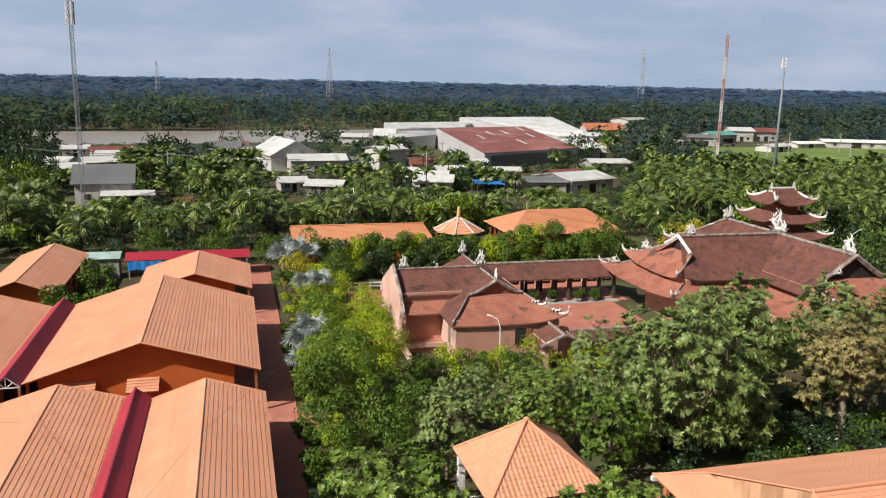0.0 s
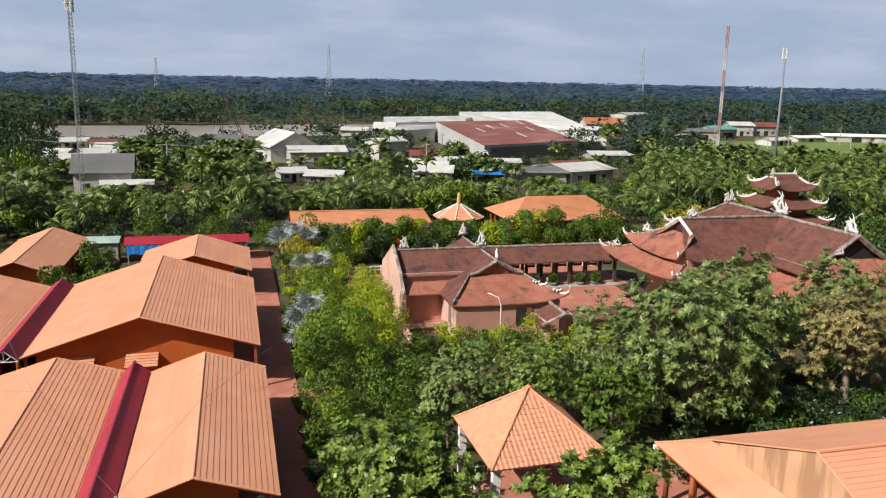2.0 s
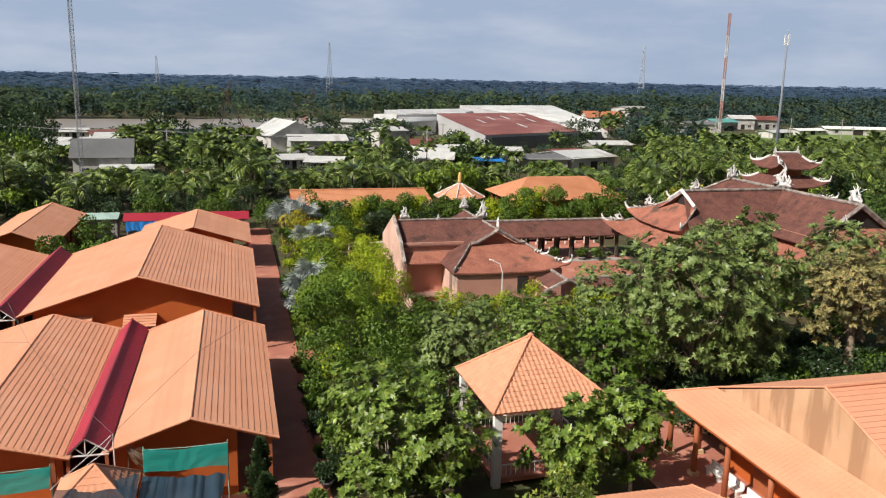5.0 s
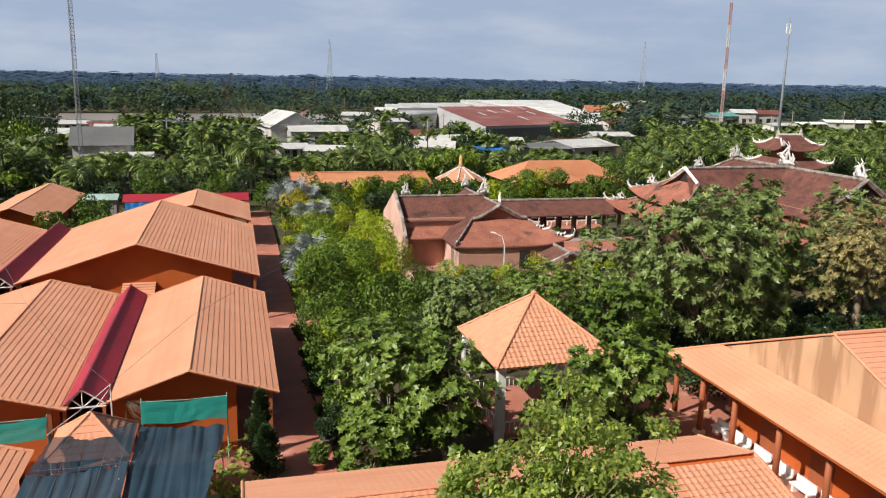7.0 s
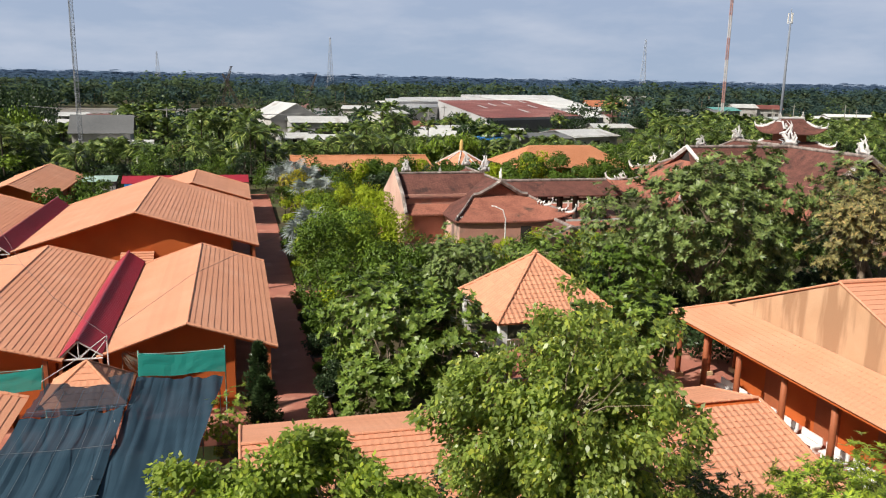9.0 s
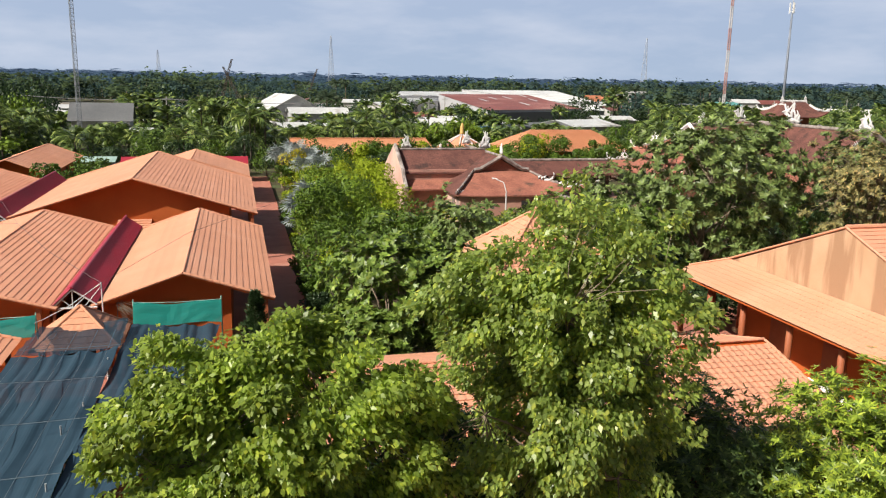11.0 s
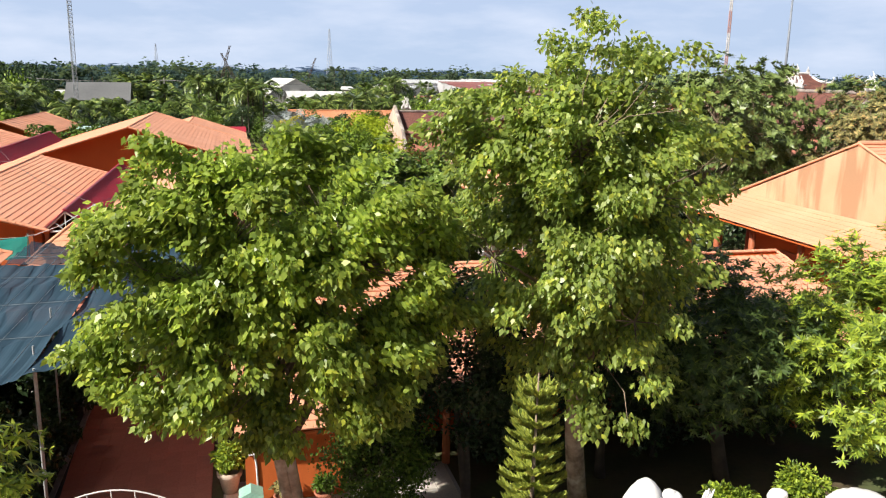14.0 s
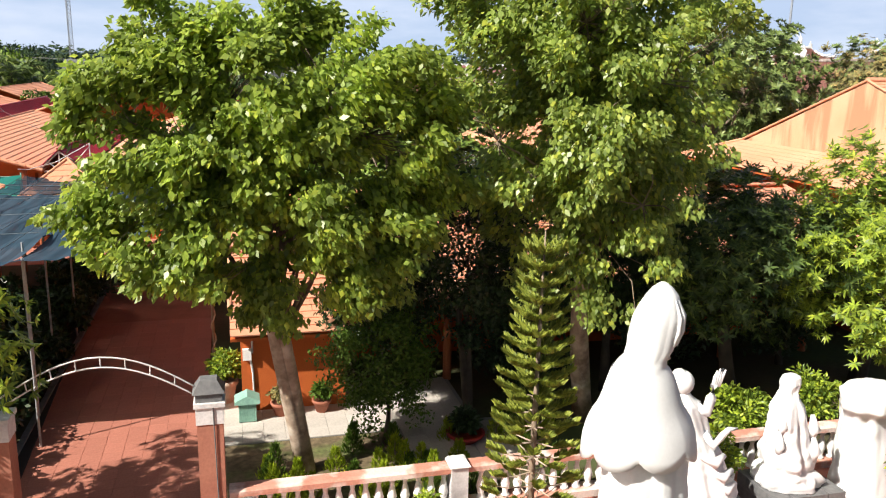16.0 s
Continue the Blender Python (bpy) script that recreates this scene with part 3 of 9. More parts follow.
hallC = hall("small orange tiled hall at the far end of the path", -11.5, 1.3, 91.9, 104.4, 3.2, 5.2, -5.0,
     [(92.9, -10.6, -0.7, 0.0), (103.8, -10.6, -0.7, 0.0)], [(0.9, 92.3, 104.0)])
part("side_wall", Geo().box(-0.9, -0.7, 93.1, 103.8, 0, 3.3), ORANGE_WALL, hallC)
hallD = hall("orange tiled hall set back behind a tree", -27.6, -19.3, 90.8, 111.2, 3.78, 5.35, -23.3,
     [(91.8, -26.8, -20.4, 0.0), (110.6, -26.8, -20.4, 0.0)], [(-19.8, 91.3, 110.8)])
part("side_wall", Geo().box(-20.6, -20.4, 92.0, 110.6, 0, 3.8), ORANGE_WALL, hallD)


def valley_roof(label, x0, x1, xr, y0, y1, z0, z1, zr):
    """A narrow gabled roof of ribbed maroon sheet over the valley between two halls, on a white steel truss."""
    ob = thing("valley_roof", (xr, (y0 + y1) / 2, 0), label, "metal roof", "maroon valley roofs")
    for xe, ze in ((x0, z0), (x1, z1)):
        g = Geo()
        n = int((y1 - y0) / 0.22)
        for i in range(n):
            ya, yb = y0 + (y1 - y0) * i / n, y0 + (y1 - y0) * (i + 1) / n
            ym = ya + (yb - ya) * 0.25
            g.add([(xe, ya, ze), (xr, ya, zr), (xe, ym, ze + 0.03), (xr, ym, zr + 0.03), (xe, ym + 0.06, ze), (xr, ym + 0.06, zr), (xe, yb, ze), (xr, yb, zr)],
                  [(0, 1, 3, 2), (2, 3, 5, 4), (4, 5, 7, 6)])
        part("sheet", g, MAROON, ob)
    part("ridge_flashing", Geo().tube([(xr, y0 - 0.05, zr + 0.03), (xr, y1 + 0.05, zr + 0.03)], 0.09, 6, 0.5), MAROON, ob)
    g = Geo()
    y = y0 + 0.1
    g.tube([(x0, y, z0 - 0.1), (xr, y, zr - 0.1)], 0.04, 6).tube([(x1, y, z1 - 0.1), (xr, y, zr - 0.1)], 0.04, 6).tube([(x0, y, z0 - 0.12), (x1, y, z0 - 0.12)], 0.05, 6)
    for f in (0.0, 0.5, -0.5):
        g.tube([(xr, y, z0 - 0.12), (xr + f * (x1 - x0) * 0.55, y, zr - 0.1 - abs(f) * (zr - z0) * 0.9)], 0.03, 6)
    part("truss", g, WHITE_WORN, ob, "white painted steel truss")
    for x in (x0 + 0.1, x1 - 0.1):
        part("post", Geo().box(x - 0.08, x + 0.08, y - 0.08, y + 0.08, 0, z0 - 0.12), POST_RED, ob)
    return ob


valley_roof("maroon ribbed metal roof over the valley between halls", -8.75, -6.75, -7.82, 38.8, 59.0, 3.62, 3.72, 4.5)
valley_roof("long maroon ribbed metal valley roof between large halls", -18.6, -16.5, -17.5, 62.6, 85.3, 3.9, 3.9, 4.75)
ob = shed = thing("metal_shed", (-6.5, 113.5, 0), "long low maroon metal shed roof at the end of the halls", "shed")
for i in range(2):
    ya, yb, za, zb = ((111.7, 113.3, 2.6, 3.45), (113.3, 116, 3.45, 2.9))[i]
    part("sheet", Geo().slab([(-15, ya, za), (1.4, ya, za), (1.4, yb, zb), (-15, yb, zb)], 0.05), MAROON, ob)
for x in (-14.5, -9, -3.5, 1.0):
    part("post", Geo().box(x - 0.08, x + 0.08, 111.8, 111.96, 0, 2.6), STEEL, ob)
part("wall", Geo().box(-14.8, 1.2, 115, 115.2, 0, 2.8), CONCRETE, ob)
g = Geo()
for i in range(8):
    xa = -14.6 + i * 0.55
    g.add([(xa, 111.3 + 0.1 * (i % 2), 2.6 - 0.05 * (i % 3)), (xa + 0.55, 111.4 - 0.1 * (i % 2), 2.6), (xa + 0.55, 111.2, 1.35 + 0.1 * (i % 2)), (xa, 111.25, 1.3 + 0.12 * (i % 3))], [(0, 1, 2, 3)])
part("tarpaulin", g, BLUE_TARP, shed, "bright blue tarpaulin hung under the shed eave")
ob = thing("pale_shed", (-18, 116, 0), "small pale green metal shed roof", "shed")
part("sheet", Geo().slab([(-20.5, 112, 2.9), (-15.6, 112, 2.9), (-15.6, 114.5, 3.4), (-20.5, 114.5, 3.4)], 0.06), mat("pale_green_sheet", (0.36, 0.50, 0.45), None, 0.5, 0.5, 0.05, 5), ob)
part("wall", Geo().box(-20.3, -15.8, 112.3, 114.3, 0, 2.9), CONCRETE, ob)

# roof that juts in beside the shade net
ob = thing("side_roof", (-13, 28, 0), "low orange tiled roof beside the shade net", "roof")
courses(ob, (-9.0, 34.3, 3.5), (-9.0, 12.0, 3.5), (-12.8, 34.3, 4.6), (-12.8, 12.0, 4.6), TILE)
courses(ob, (-16.6, 12.0, 3.5), (-16.6, 34.3, 3.5), (-12.8, 12.0, 4.6), (-12.8, 34.3, 4.6), TILE)
part("verge_cap", cap_run((-9.0, 34.3, 3.53), (-12.8, 34.3, 4.63), 0.1), TILE, ob)
part("ridge_cap", cap_run((-12.8, 34.3, 4.64), (-12.8, 12, 4.64), 0.12), TILE, ob)
part("wall", Geo().box(-16.2, -13.0, 12.2, 33.8, 0, 3.45), ORANGE_WALL, ob)
for i in range(7):
    part("post", Geo().box(-9.5, -9.3, 12.6 + i * 3.5, 12.8 + i * 3.5, 0, 3.5), POST_RED, ob)

# small hipped roof under the net
ob = thing("hipped_kiosk", (-7.3, 36.6, 0), "small hipped terracotta roof half under the dark net", "kiosk")
cx, cy, a = -6.95, 36.0, 1.8
cor = [(cx - a, cy - a, 2.95), (cx + a, cy - a, 2.95), (cx + a, cy + a, 2.95), (cx - a, cy + a, 2.95)]
for i in range(4):
    courses(ob, cor[i], cor[(i + 1) % 4], (cx, cy, 4.4), (cx, cy, 4.4), TILE)
for q in cor:
    part("hip_cap", cap_run(q, (cx, cy, 4.43), 0.065), TILE, ob)
    part("post", Geo().tube([(q[0] * 0.9 + cx * 0.1, q[1] * 0.9 + cy * 0.1, 0), (q[0] * 0.9 + cx * 0.1, q[1] * 0.9 + cy * 0.1, 2.6)], 0.09, 8), POST_RED, ob)

# ---- front building with the lit orange wall ----
front = thing("garden_house", (10, 25, 0), "long low orange house with terracotta tile roof behind trees", "house")
E0, E1 = -0.4, 20.5
courses(front, (E0, 30.3, 3.2), (E1, 30.3, 3.2), (E0, 26.2, 4.3), (E1, 26.2, 4.3), TILE)
part("ridge_cap", cap_run((E0, 26.2, 4.34), (E1, 26.2, 4.33), 0.085), TILE, front)
for x in (E0, E1):
    for ya, za in ((30.3, 3.2), (19.4, 2.5)):
        part("verge_cap", cap_run((x, ya, za + 0.03), (x, 26.2, 4.32), 0.065), TILE, front)
    part("gable_wall", Geo().prism([(x + (0.35 if x < 5 else -0.35), 20.3, 0), (x + (0.35 if x < 5 else -0.35), 29.8, 0), (x + (0.35 if x < 5 else -0.35), 29.8, 3.1), (x + (0.35 if x < 5 else -0.35), 26.2, 4.1), (x + (0.35 if x < 5 else -0.35), 20.3, 2.5)], (0.2 if x < 5 else -0.2, 0, 0)), ORANGE_WALL, front)
front_deck = part("roof_deck", Geo().slab([(E0, 30.2, 3.12), (E0, 26.2, 4.2), (E1, 26.2, 4.2), (E1, 30.2, 3.12)], -0.1).slab([(E0, 19.5, 2.4), (E1, 19.5, 2.4), (E1, 26.2, 4.2), (E0, 26.2, 4.2)], 0.1), ORANGE_WALL, front)
part("front_wall", Geo().box(-0.17, 2.4, 18.75, 18.95, 0, 2.3), ORANGE_WALL, front, "sunlit orange painted wall")
part("bay_wall", Geo().box(-0.17, 0.03, 18.95, 20.3, 0, 2.5), ORANGE_WALL, front)
part("return_wall", Geo().box(2.2, 2.4, 18.95, 22.2, 0, 2.5), ORANGE_WALL, front)
courses(front, (E0, 18.2, 2.2), (2.6, 18.2, 2.2), (E0, 19.42, 2.52), (2.6, 19.42, 2.52), TILE)
part("bay_deck", Geo().slab([(E0, 18.25, 2.12), (2.6, 18.25, 2.12), (2.6, 19.5, 2.44), (E0, 19.5, 2.44)], 0.08), ORANGE_WALL, front)
# Wall set back under an added veranda, so that it stays dark.
part("veranda_wall", Geo().box(2.4, E1 - 0.3, 22.0, 22.2, 0, 3.1), ORANGE_WALL, front, "orange wall set back under an added veranda for shade")
for i in range(6):
    part("veranda_post", Geo().tube([(5.4 + i * 2.9, 19.9, 0), (5.4 + i * 2.9, 19.9, 2.5)], 0.12, 9), POST_RED, front)
part("back_wall", Geo().box(E0 + 0.3, E1 - 0.3, 29.6, 29.8, 0, 3.1), ORANGE_WALL, front)

# ---- right building with the stained gable ----
right = thing("veranda_house", (32, 29, 0), "large orange house with veranda and rain-stained gable", "house")
RX, RY0, RY1, RZ, RT, RG = 23.9, 18.2, 39.6, 3.97, 8.25, 26.2
RE = 52.0
rm = (RY0 + RY1) / 2
courses(right, (RX, RY1, RZ), (RX, RY0, RZ), (RG, RY1 - 2.4, 5.0), (RG, RY0 + 2.4, 5.0), TILE, lip=0.016)
for s, ye in ((1, RY1), (-1, RY0)):
    d = 2.4 * s
    courses(right, (RX, ye, RZ), (RE, ye, RZ), (RG, ye - d, 5.0), (RE, ye - d, 5.0), TILE)
    courses(right, (RG, ye - d, 5.0), (RE, ye - d, 5.0), (RG, rm, RT), (RE, rm, RT), TILE)
    part("hip_cap", cap_run((RX, ye, RZ + 0.05), (RG, ye - d, 5.05), 0.07), TILE, right)
    part("verge_cap", cap_run((RG, ye - d, 5.05), (RG, rm, RT + 0.05), 0.07), TILE, right)
part("gable_wall", Geo().prism([(RG + 0.03, RY0 + 2.4, 4.9), (RG + 0.03, RY1 - 2.4, 4.9), (RG + 0.03, rm, RT - 0.04)], (0.2, 0, 0)), STAINED_WALL, right, "ochre gable with dark rain streaks")
part("ridge_cap", Geo().tube([(RG, rm, RT + 0.05), (RE, rm, RT + 0.05)], 0.12, 8), TILE, right)
part("roof_deck", Geo().slab([(RX + 0.1, RY0 + 0.1, RZ - 0.1), (RE, RY0 + 0.1, RZ - 0.1), (RE, RY1 - 0.1, RZ - 0.1), (RX + 0.1, RY1 - 0.1, RZ - 0.1)], 0.08), ORANGE_WALL, right)
for y in (39.3, 36.6, 33.6, 30.0, 26.6, 23.2, 19.8):
    post = part("post", Geo().tube([(24.75, y, 0), (24.75, y, 3.9)], [0.17, 0.15], 12), POST_RED, right, "round red-brown veranda column", True)
    part("post_base", Geo().box(24.5, 25.0, y - 0.25, y + 0.25, 0.03, 0.28), CREAM, post)
for x in (26.6, 28.5, 32, 36, 40):
    post = part("post", Geo().tube([(x, 39.1, 0), (x, 39.1, 3.9)], [0.17, 0.15], 12), POST_RED, right, "round red-brown veranda column", True)
    part("post_base", Geo().box(x - 0.25, x + 0.25, 38.85, 39.35, 0.03, 0.28), CREAM, post)
part("side_wall", Geo().box(27.3, 27.5, 19.0, 37.0, 0, 3.9), ORANGE_WALL, right)
part("back_wall", Geo().box(27.5, RE, 36.8, 37.0, 0, 3.9), ORANGE_WALL, right)
for y in (21, 25, 29, 33):
    part("door", Geo().box(27.22, 27.3, y, y + 1.6, 0.03, 2.3), POST_RED, right)
part("gutter_end", Geo().box(RX - 0.1, RX + 0.5, RY1 - 0.25, RY1 - 0.02, RZ - 0.34, RZ - 0.06), WHITE, right)


def bench(at):
    ob = thing("stone_bench", at, "white moulded stone bench with backrest", "bench", "benches on the veranda")
    x, y, z = at
    part("seat", Geo().box(x - 0.22, x + 0.22, y - 0.7, y + 0.7, 0.40, 0.47), WHITE, ob)
    part("backrest", Geo().box(x + 0.20, x + 0.27, y - 0.7, y + 0.7, 0.5, 0.85), WHITE, ob)
    for s in (-0.5, 0.5):
        part("leg", Geo().box(x - 0.18, x + 0.25, y + s - 0.07, y + s + 0.07, 0.03, 0.4), WHITE, ob)
        part("support", Geo().box(x + 0.2, x + 0.26, y + s - 0.05, y + s + 0.05, 0.47, 0.52), WHITE, ob)
    return ob


for y in (36.0, 34.3, 32.6, 30.9, 29.2, 27.5, 25.8):
    bench((25.75, y, 0))

# ---- gazebo ----
gaz = thing("gazebo", (16.44, 41.6, 0), "square gazebo with pyramid terracotta roof and white pillars", "gazebo")
GC = Vector((16.35, 41.4, 0))
ca = [(-3.75, 3.05), (-3.62, -4.15), (3.62, -3.85), (3.55, 3.55)]
gc = [GC + Vector((x, y, 4.52)) for x, y in ca]
gt = GC + Vector((0.1, 0.45, 7.22))
for i in (2, 3):
    courses(gaz, gc[i], gc[(i + 1) % 4], gt, gt, TILE)
for i in (0, 1):
    part("roof_deck", Geo().add([gc[i] + Vector((0, 0, -0.02)), gc[(i + 1) % 4] + Vector((0, 0, -0.02)), gt], [(0, 1, 2)]), TILE, gaz)
for q in gc:
    part("hip_cap", cap_run(q + Vector((0, 0, 0.06)), gt + Vector((0, 0, 0.06)), 0.09), TILE, gaz)
    p = GC + (q - GC) * 0.88
    part("pillar", Geo().box(p.x - 0.22, p.x + 0.22, p.y - 0.22, p.y + 0.22, 0, 4.55), WHITE, gaz, "white square pillar")
part("soffit", Geo().slab([(*q.xy, 4.46) for q in gc], -0.08), POST_RED, gaz)
part("floor_slab", Geo().slab([(*(GC + (q - GC) * 0.93).xy, 0.3) for q in gc], -0.28), PATH_RED, gaz)
part("finial", Geo().lathe(gt, [(0.16, 0.0), (0.2, 0.1), (0.06, 0.2), (0.0, 0.28)], 10), TILE, gaz)
for i in range(4):
    a, b = GC + (gc[i] - GC) * 0.86, GC + (gc[(i + 1) % 4] - GC) * 0.86
    rail = part("railing", Geo().tube([(a.x, a.y, 1.2), (b.x, b.y, 1.2)], 0.05, 6), WHITE, gaz)
    for k in range(1, 22):
        p = a.lerp(b, k / 22)
        part("baluster", Geo().tube([(p.x, p.y, 0.3), (p.x, p.y, 1.2)], 0.025, 5, caps=False), WHITE, rail)


# ---- temple ----
def bow(geo, e0, e1, r0, r1, lift0=0.0, lift1=0.0, sag=0.0, rib=0.27, courses=None):
    """A tiled temple slope: eave e0-e1, top r0-r1; the eave's ends curl up by lift0 and lift1; fine rib columns; hollowed by sag."""
    e0, e1, r0, r1 = (Vector(p) for p in (e0, e1, r0, r1))
    nu = max(4, int((e1 - e0).length / rib) * 2)
    nv = courses or max(4, int(((r0 + r1) / 2 - (e0 + e1) / 2).length / 0.45))
    pts, faces = [], []
    for i in range(nv + 1):
        v = i / nv
        for j in range(nu + 1):
            u = j / nu
            p = e0.lerp(e1, u).lerp(r0.lerp(r1, u), v)
            cu = lift0 * max(0.0, 1 - u * 2.6) ** 2.2 + lift1 * max(0.0, 1 - (1 - u) * 2.6) ** 2.2
            p.z += cu * (1 - v) ** 1.6 - sag * 4 * v * (1 - v) + (0.010 if j % 2 else 0.0)
            pts.append(p)
    w = nu + 1
    for i in range(nv):
        faces += [(i * w + j, i * w + j + 1, (i + 1) * w + j + 1, (i + 1) * w + j) for j in range(nu)]
    low = [Vector(pts[j]) - Vector((0, 0, 0.14)) for j in range(w)]
    k = len(pts)
    pts += low
    faces += [(k + j, k + j + 1, j + 1, j) for j in range(nu)]
    geo.add(pts, faces)
    return geo


def ridge_line(pts, r=0.10, flat=1.3):
    """A plastered ridge with a rounded top."""
    return Geo().tube(pts, r, 8, flat)


def hip_pts(a, b, lift, n=9):
    """A hip from the top b down to the corner a, its end curling up."""
    a, b = Vector(a), Vector(b)
    out = []
    for i in range(n):
        t = i / (n - 1)
        p = b.lerp(a, t)
        p.z += lift * max(0.0, t * 1.6 - 0.6) ** 2
        out.append(p)
    return out


def flourish(parent, at, size, way=(1, 0), seed=0, wide=1.0):
    """A white plaster dragon-like ornament: a curling body, crest spikes and scrolls."""
    size *= 1.2
    rng = random.Random(seed)
    x, y, z = at
    dx, dy = Vector(way).normalized() * wide
    g = Geo()
    body = []
    for i in range(9):
        t = i / 8
        s = size * (0.6 * t - 0.25 + 0.12 * math.sin(6 * t))
        body.append((x + dx * s, y + dy * s, z + size * (0.12 + 0.42 * t * t + 0.10 * math.sin(9 * t))))
    g.tube(body, [size * k for k in (0.05, 0.10, 0.13, 0.12, 0.10, 0.09, 0.08, 0.05, 0.02)], 7)
    g.tube([body[8], (body[8][0] - dx * size * 0.16, body[8][1] - dy * size * 0.16, body[8][2] + size * 0.1), (body[8][0] - dx * size * 0.26, body[8][1] - dy * size * 0.26, body[8][2] - size * 0.02)], [size * 0.06, size * 0.05, size * 0.02], 6)
    dragon = part("ridge_ornament", g, WHITE_WORN, parent, "white plaster dragon ornament", True)
    for k in range(9):
        a = -0.28 + 0.07 * k + rng.uniform(-0.03, 0.03)
        h = size * (0.22 + 1.0 * max(0.0, 1 - abs(a) * 3.4) * rng.uniform(0.75, 1.15))
        b = (x + dx * size * a, y + dy * size * a, z + size * 0.05)
        lean = rng.uniform(-0.14, 0.14) * size
        part("crest_spike", Geo().tube([b, (b[0] + dx * lean, b[1] + dy * lean, b[2] + h * 0.45), (b[0] - dx * lean * 0.4, b[1] - dy * lean * 0.4, b[2] + h * 0.8), (b[0] + dx * lean * 0.8, b[1] + dy * lean * 0.8, b[2] + h)], [size * 0.06, size * 0.065, size * 0.045, size * 0.012], 6), WHITE_WORN, dragon, smooth=True)
    return dragon


def tip(parent, corner, inward, size=0.8):
    """The up-curled horn at a roof corner with a leafy scroll behind it."""
    c, d = Vector(corner), Vector((*inward, 0)).normalized()
    g = Geo()
    g.tube([c + d * size * 0.9, c + d * size * 0.35 + Vector((0, 0, size * 0.08)), c + Vector((0, 0, size * 0.32)), c - d * size * 0.16 + Vector((0, 0, size * 0.75)), c - d * size * 0.02 + Vector((0, 0, size * 0.95))], [size * k for k in (0.13, 0.14, 0.13, 0.10, 0.05)], 7)
    for k, h in ((1.0, 0.55), (1.35, 0.4), (1.7, 0.5)):
        b = c + d * size * k
        g.tube([b, b + Vector((0, 0, size * h * 0.6)), b - d * size * 0.2 + Vector((0, 0, size * h))], [size * 0.13, size * 0.12, size * 0.03], 6)
    return part("corner_horn", g, WHITE_WORN, parent, "white up-curled corner horn", True)


# gatehouse
gate = thing("gatehouse", (25, 78, 0), "old temple gatehouse with weathered tile roofs and pink walls", "temple")
part("roof_slope", bow(Geo(), (16.3, 78.7, 5.0), (26, 78.7, 5.0), (16.3, 82.5, 7.0), (26, 82.5, 7.0), sag=0.12), TILE_OLD, gate, "dark weathered tile slope")
part("roof_slope", bow(Geo(), (26, 86.3, 5.0), (16.3, 86.3, 5.0), (26, 82.5, 7.0), (16.3, 82.5, 7.0), sag=0.12), TILE_OLD, gate)
part("roof_slope", bow(Geo(), (15.9, 76.7, 3.6), (21.5, 76.7, 3.6), (15.9, 78.9, 4.3), (21.5, 78.9, 4.3)), TILE_RED_OLD, gate, "red skirt roof")
part("clerestory_wall", Geo().box(16.2, 23, 78.9, 79.1, 4.2, 5.3), PINK_WALL, gate)
part("front_wall", Geo().box(16.2, 21.0, 77.9, 78.1, 0, 3.9), PINK_WALL, gate)
part("end_wall", Geo().prism([(15.9, 76.5, 0), (15.9, 88.2, 0), (15.9, 88.2, 4.6), (15.9, 86.6, 5.4), (15.9, 82.5, 7.5), (15.9, 78.4, 5.4), (15.9, 77.6, 4.6), (15.9, 76.5, 3.7)], (0.4, 0, 0)), PALE_WALL, gate, "pale stained end wall")
part("wall_coping", Geo().tube([(16.1, 76.5, 3.75), (16.1, 77.6, 4.65), (16.1, 78.4, 5.45), (16.1, 82.5, 7.55), (16.1, 86.6, 5.45), (16.1, 88.2, 4.65)], 0.2, 6), RIDGE_GREY, gate)
part("ridge", ridge_line([(16.3, 82.5, 7.1), (26, 82.5, 7.1)]), RIDGE_GREY, gate)
part("terrace", Geo().box(15.8, 20.4, 75.4, 77.9, 0, 0.5), PATH_RED, gate)
part("terrace_rail", Geo().box(15.8, 16.0, 72, 75.4, 0, 0.9).box(15.8, 20.38, 75.2, 75.42, 0.5, 0.95), PALE_WALL, gate)
# front pavilion
part("roof_slope", bow(Geo(), (19.9, 71.8, 3.55), (32.1, 71.8, 3.55), (23.1, 77.0, 5.3), (28.9, 77.0, 5.3), 0.15, 0.75, 0.15), TILE_RED_OLD, gate, "mossy red front slope")
part("roof_slope", bow(Geo(), (19.9, 79.0, 3.7), (19.9, 71.8, 3.55), (23.1, 79.0, 5.3), (23.1, 77.0, 5.3), 0, 0.15, 0.1), TILE_OLD, gate)
part("roof_slope", bow(Geo(), (32.1, 71.8, 3.55), (32.1, 79.0, 3.7), (28.9, 77.0, 5.3), (28.9, 79.0, 5.3), 0.75, 0, 0.1), TILE_OLD, gate)
part("roof_slope", bow(Geo(), (22.6, 90.0, 5.0), (22.6, 76.7, 5.0), (26, 90.0, 6.7), (26, 76.7, 6.7)), TILE_OLD, gate)
part("roof_slope", bow(Geo(), (29.4, 76.7, 5.0), (29.4, 90.0, 5.0), (26, 76.7, 6.7), (26, 90.0, 6.7)), TILE_OLD, gate)
part("gable", Geo().prism([(23.3, 77.15, 5.0), (28.7, 77.15, 5.0), (26, 77.15, 6.5)], (0, 0.2, 0)), TILE_RED_OLD, gate)
part("back_gable", Geo().prism([(23.0, 89.9, 4.9), (29.0, 89.9, 4.9), (26, 89.9, 6.7)], (0, 0.2, 0)), PINK_WALL, gate)
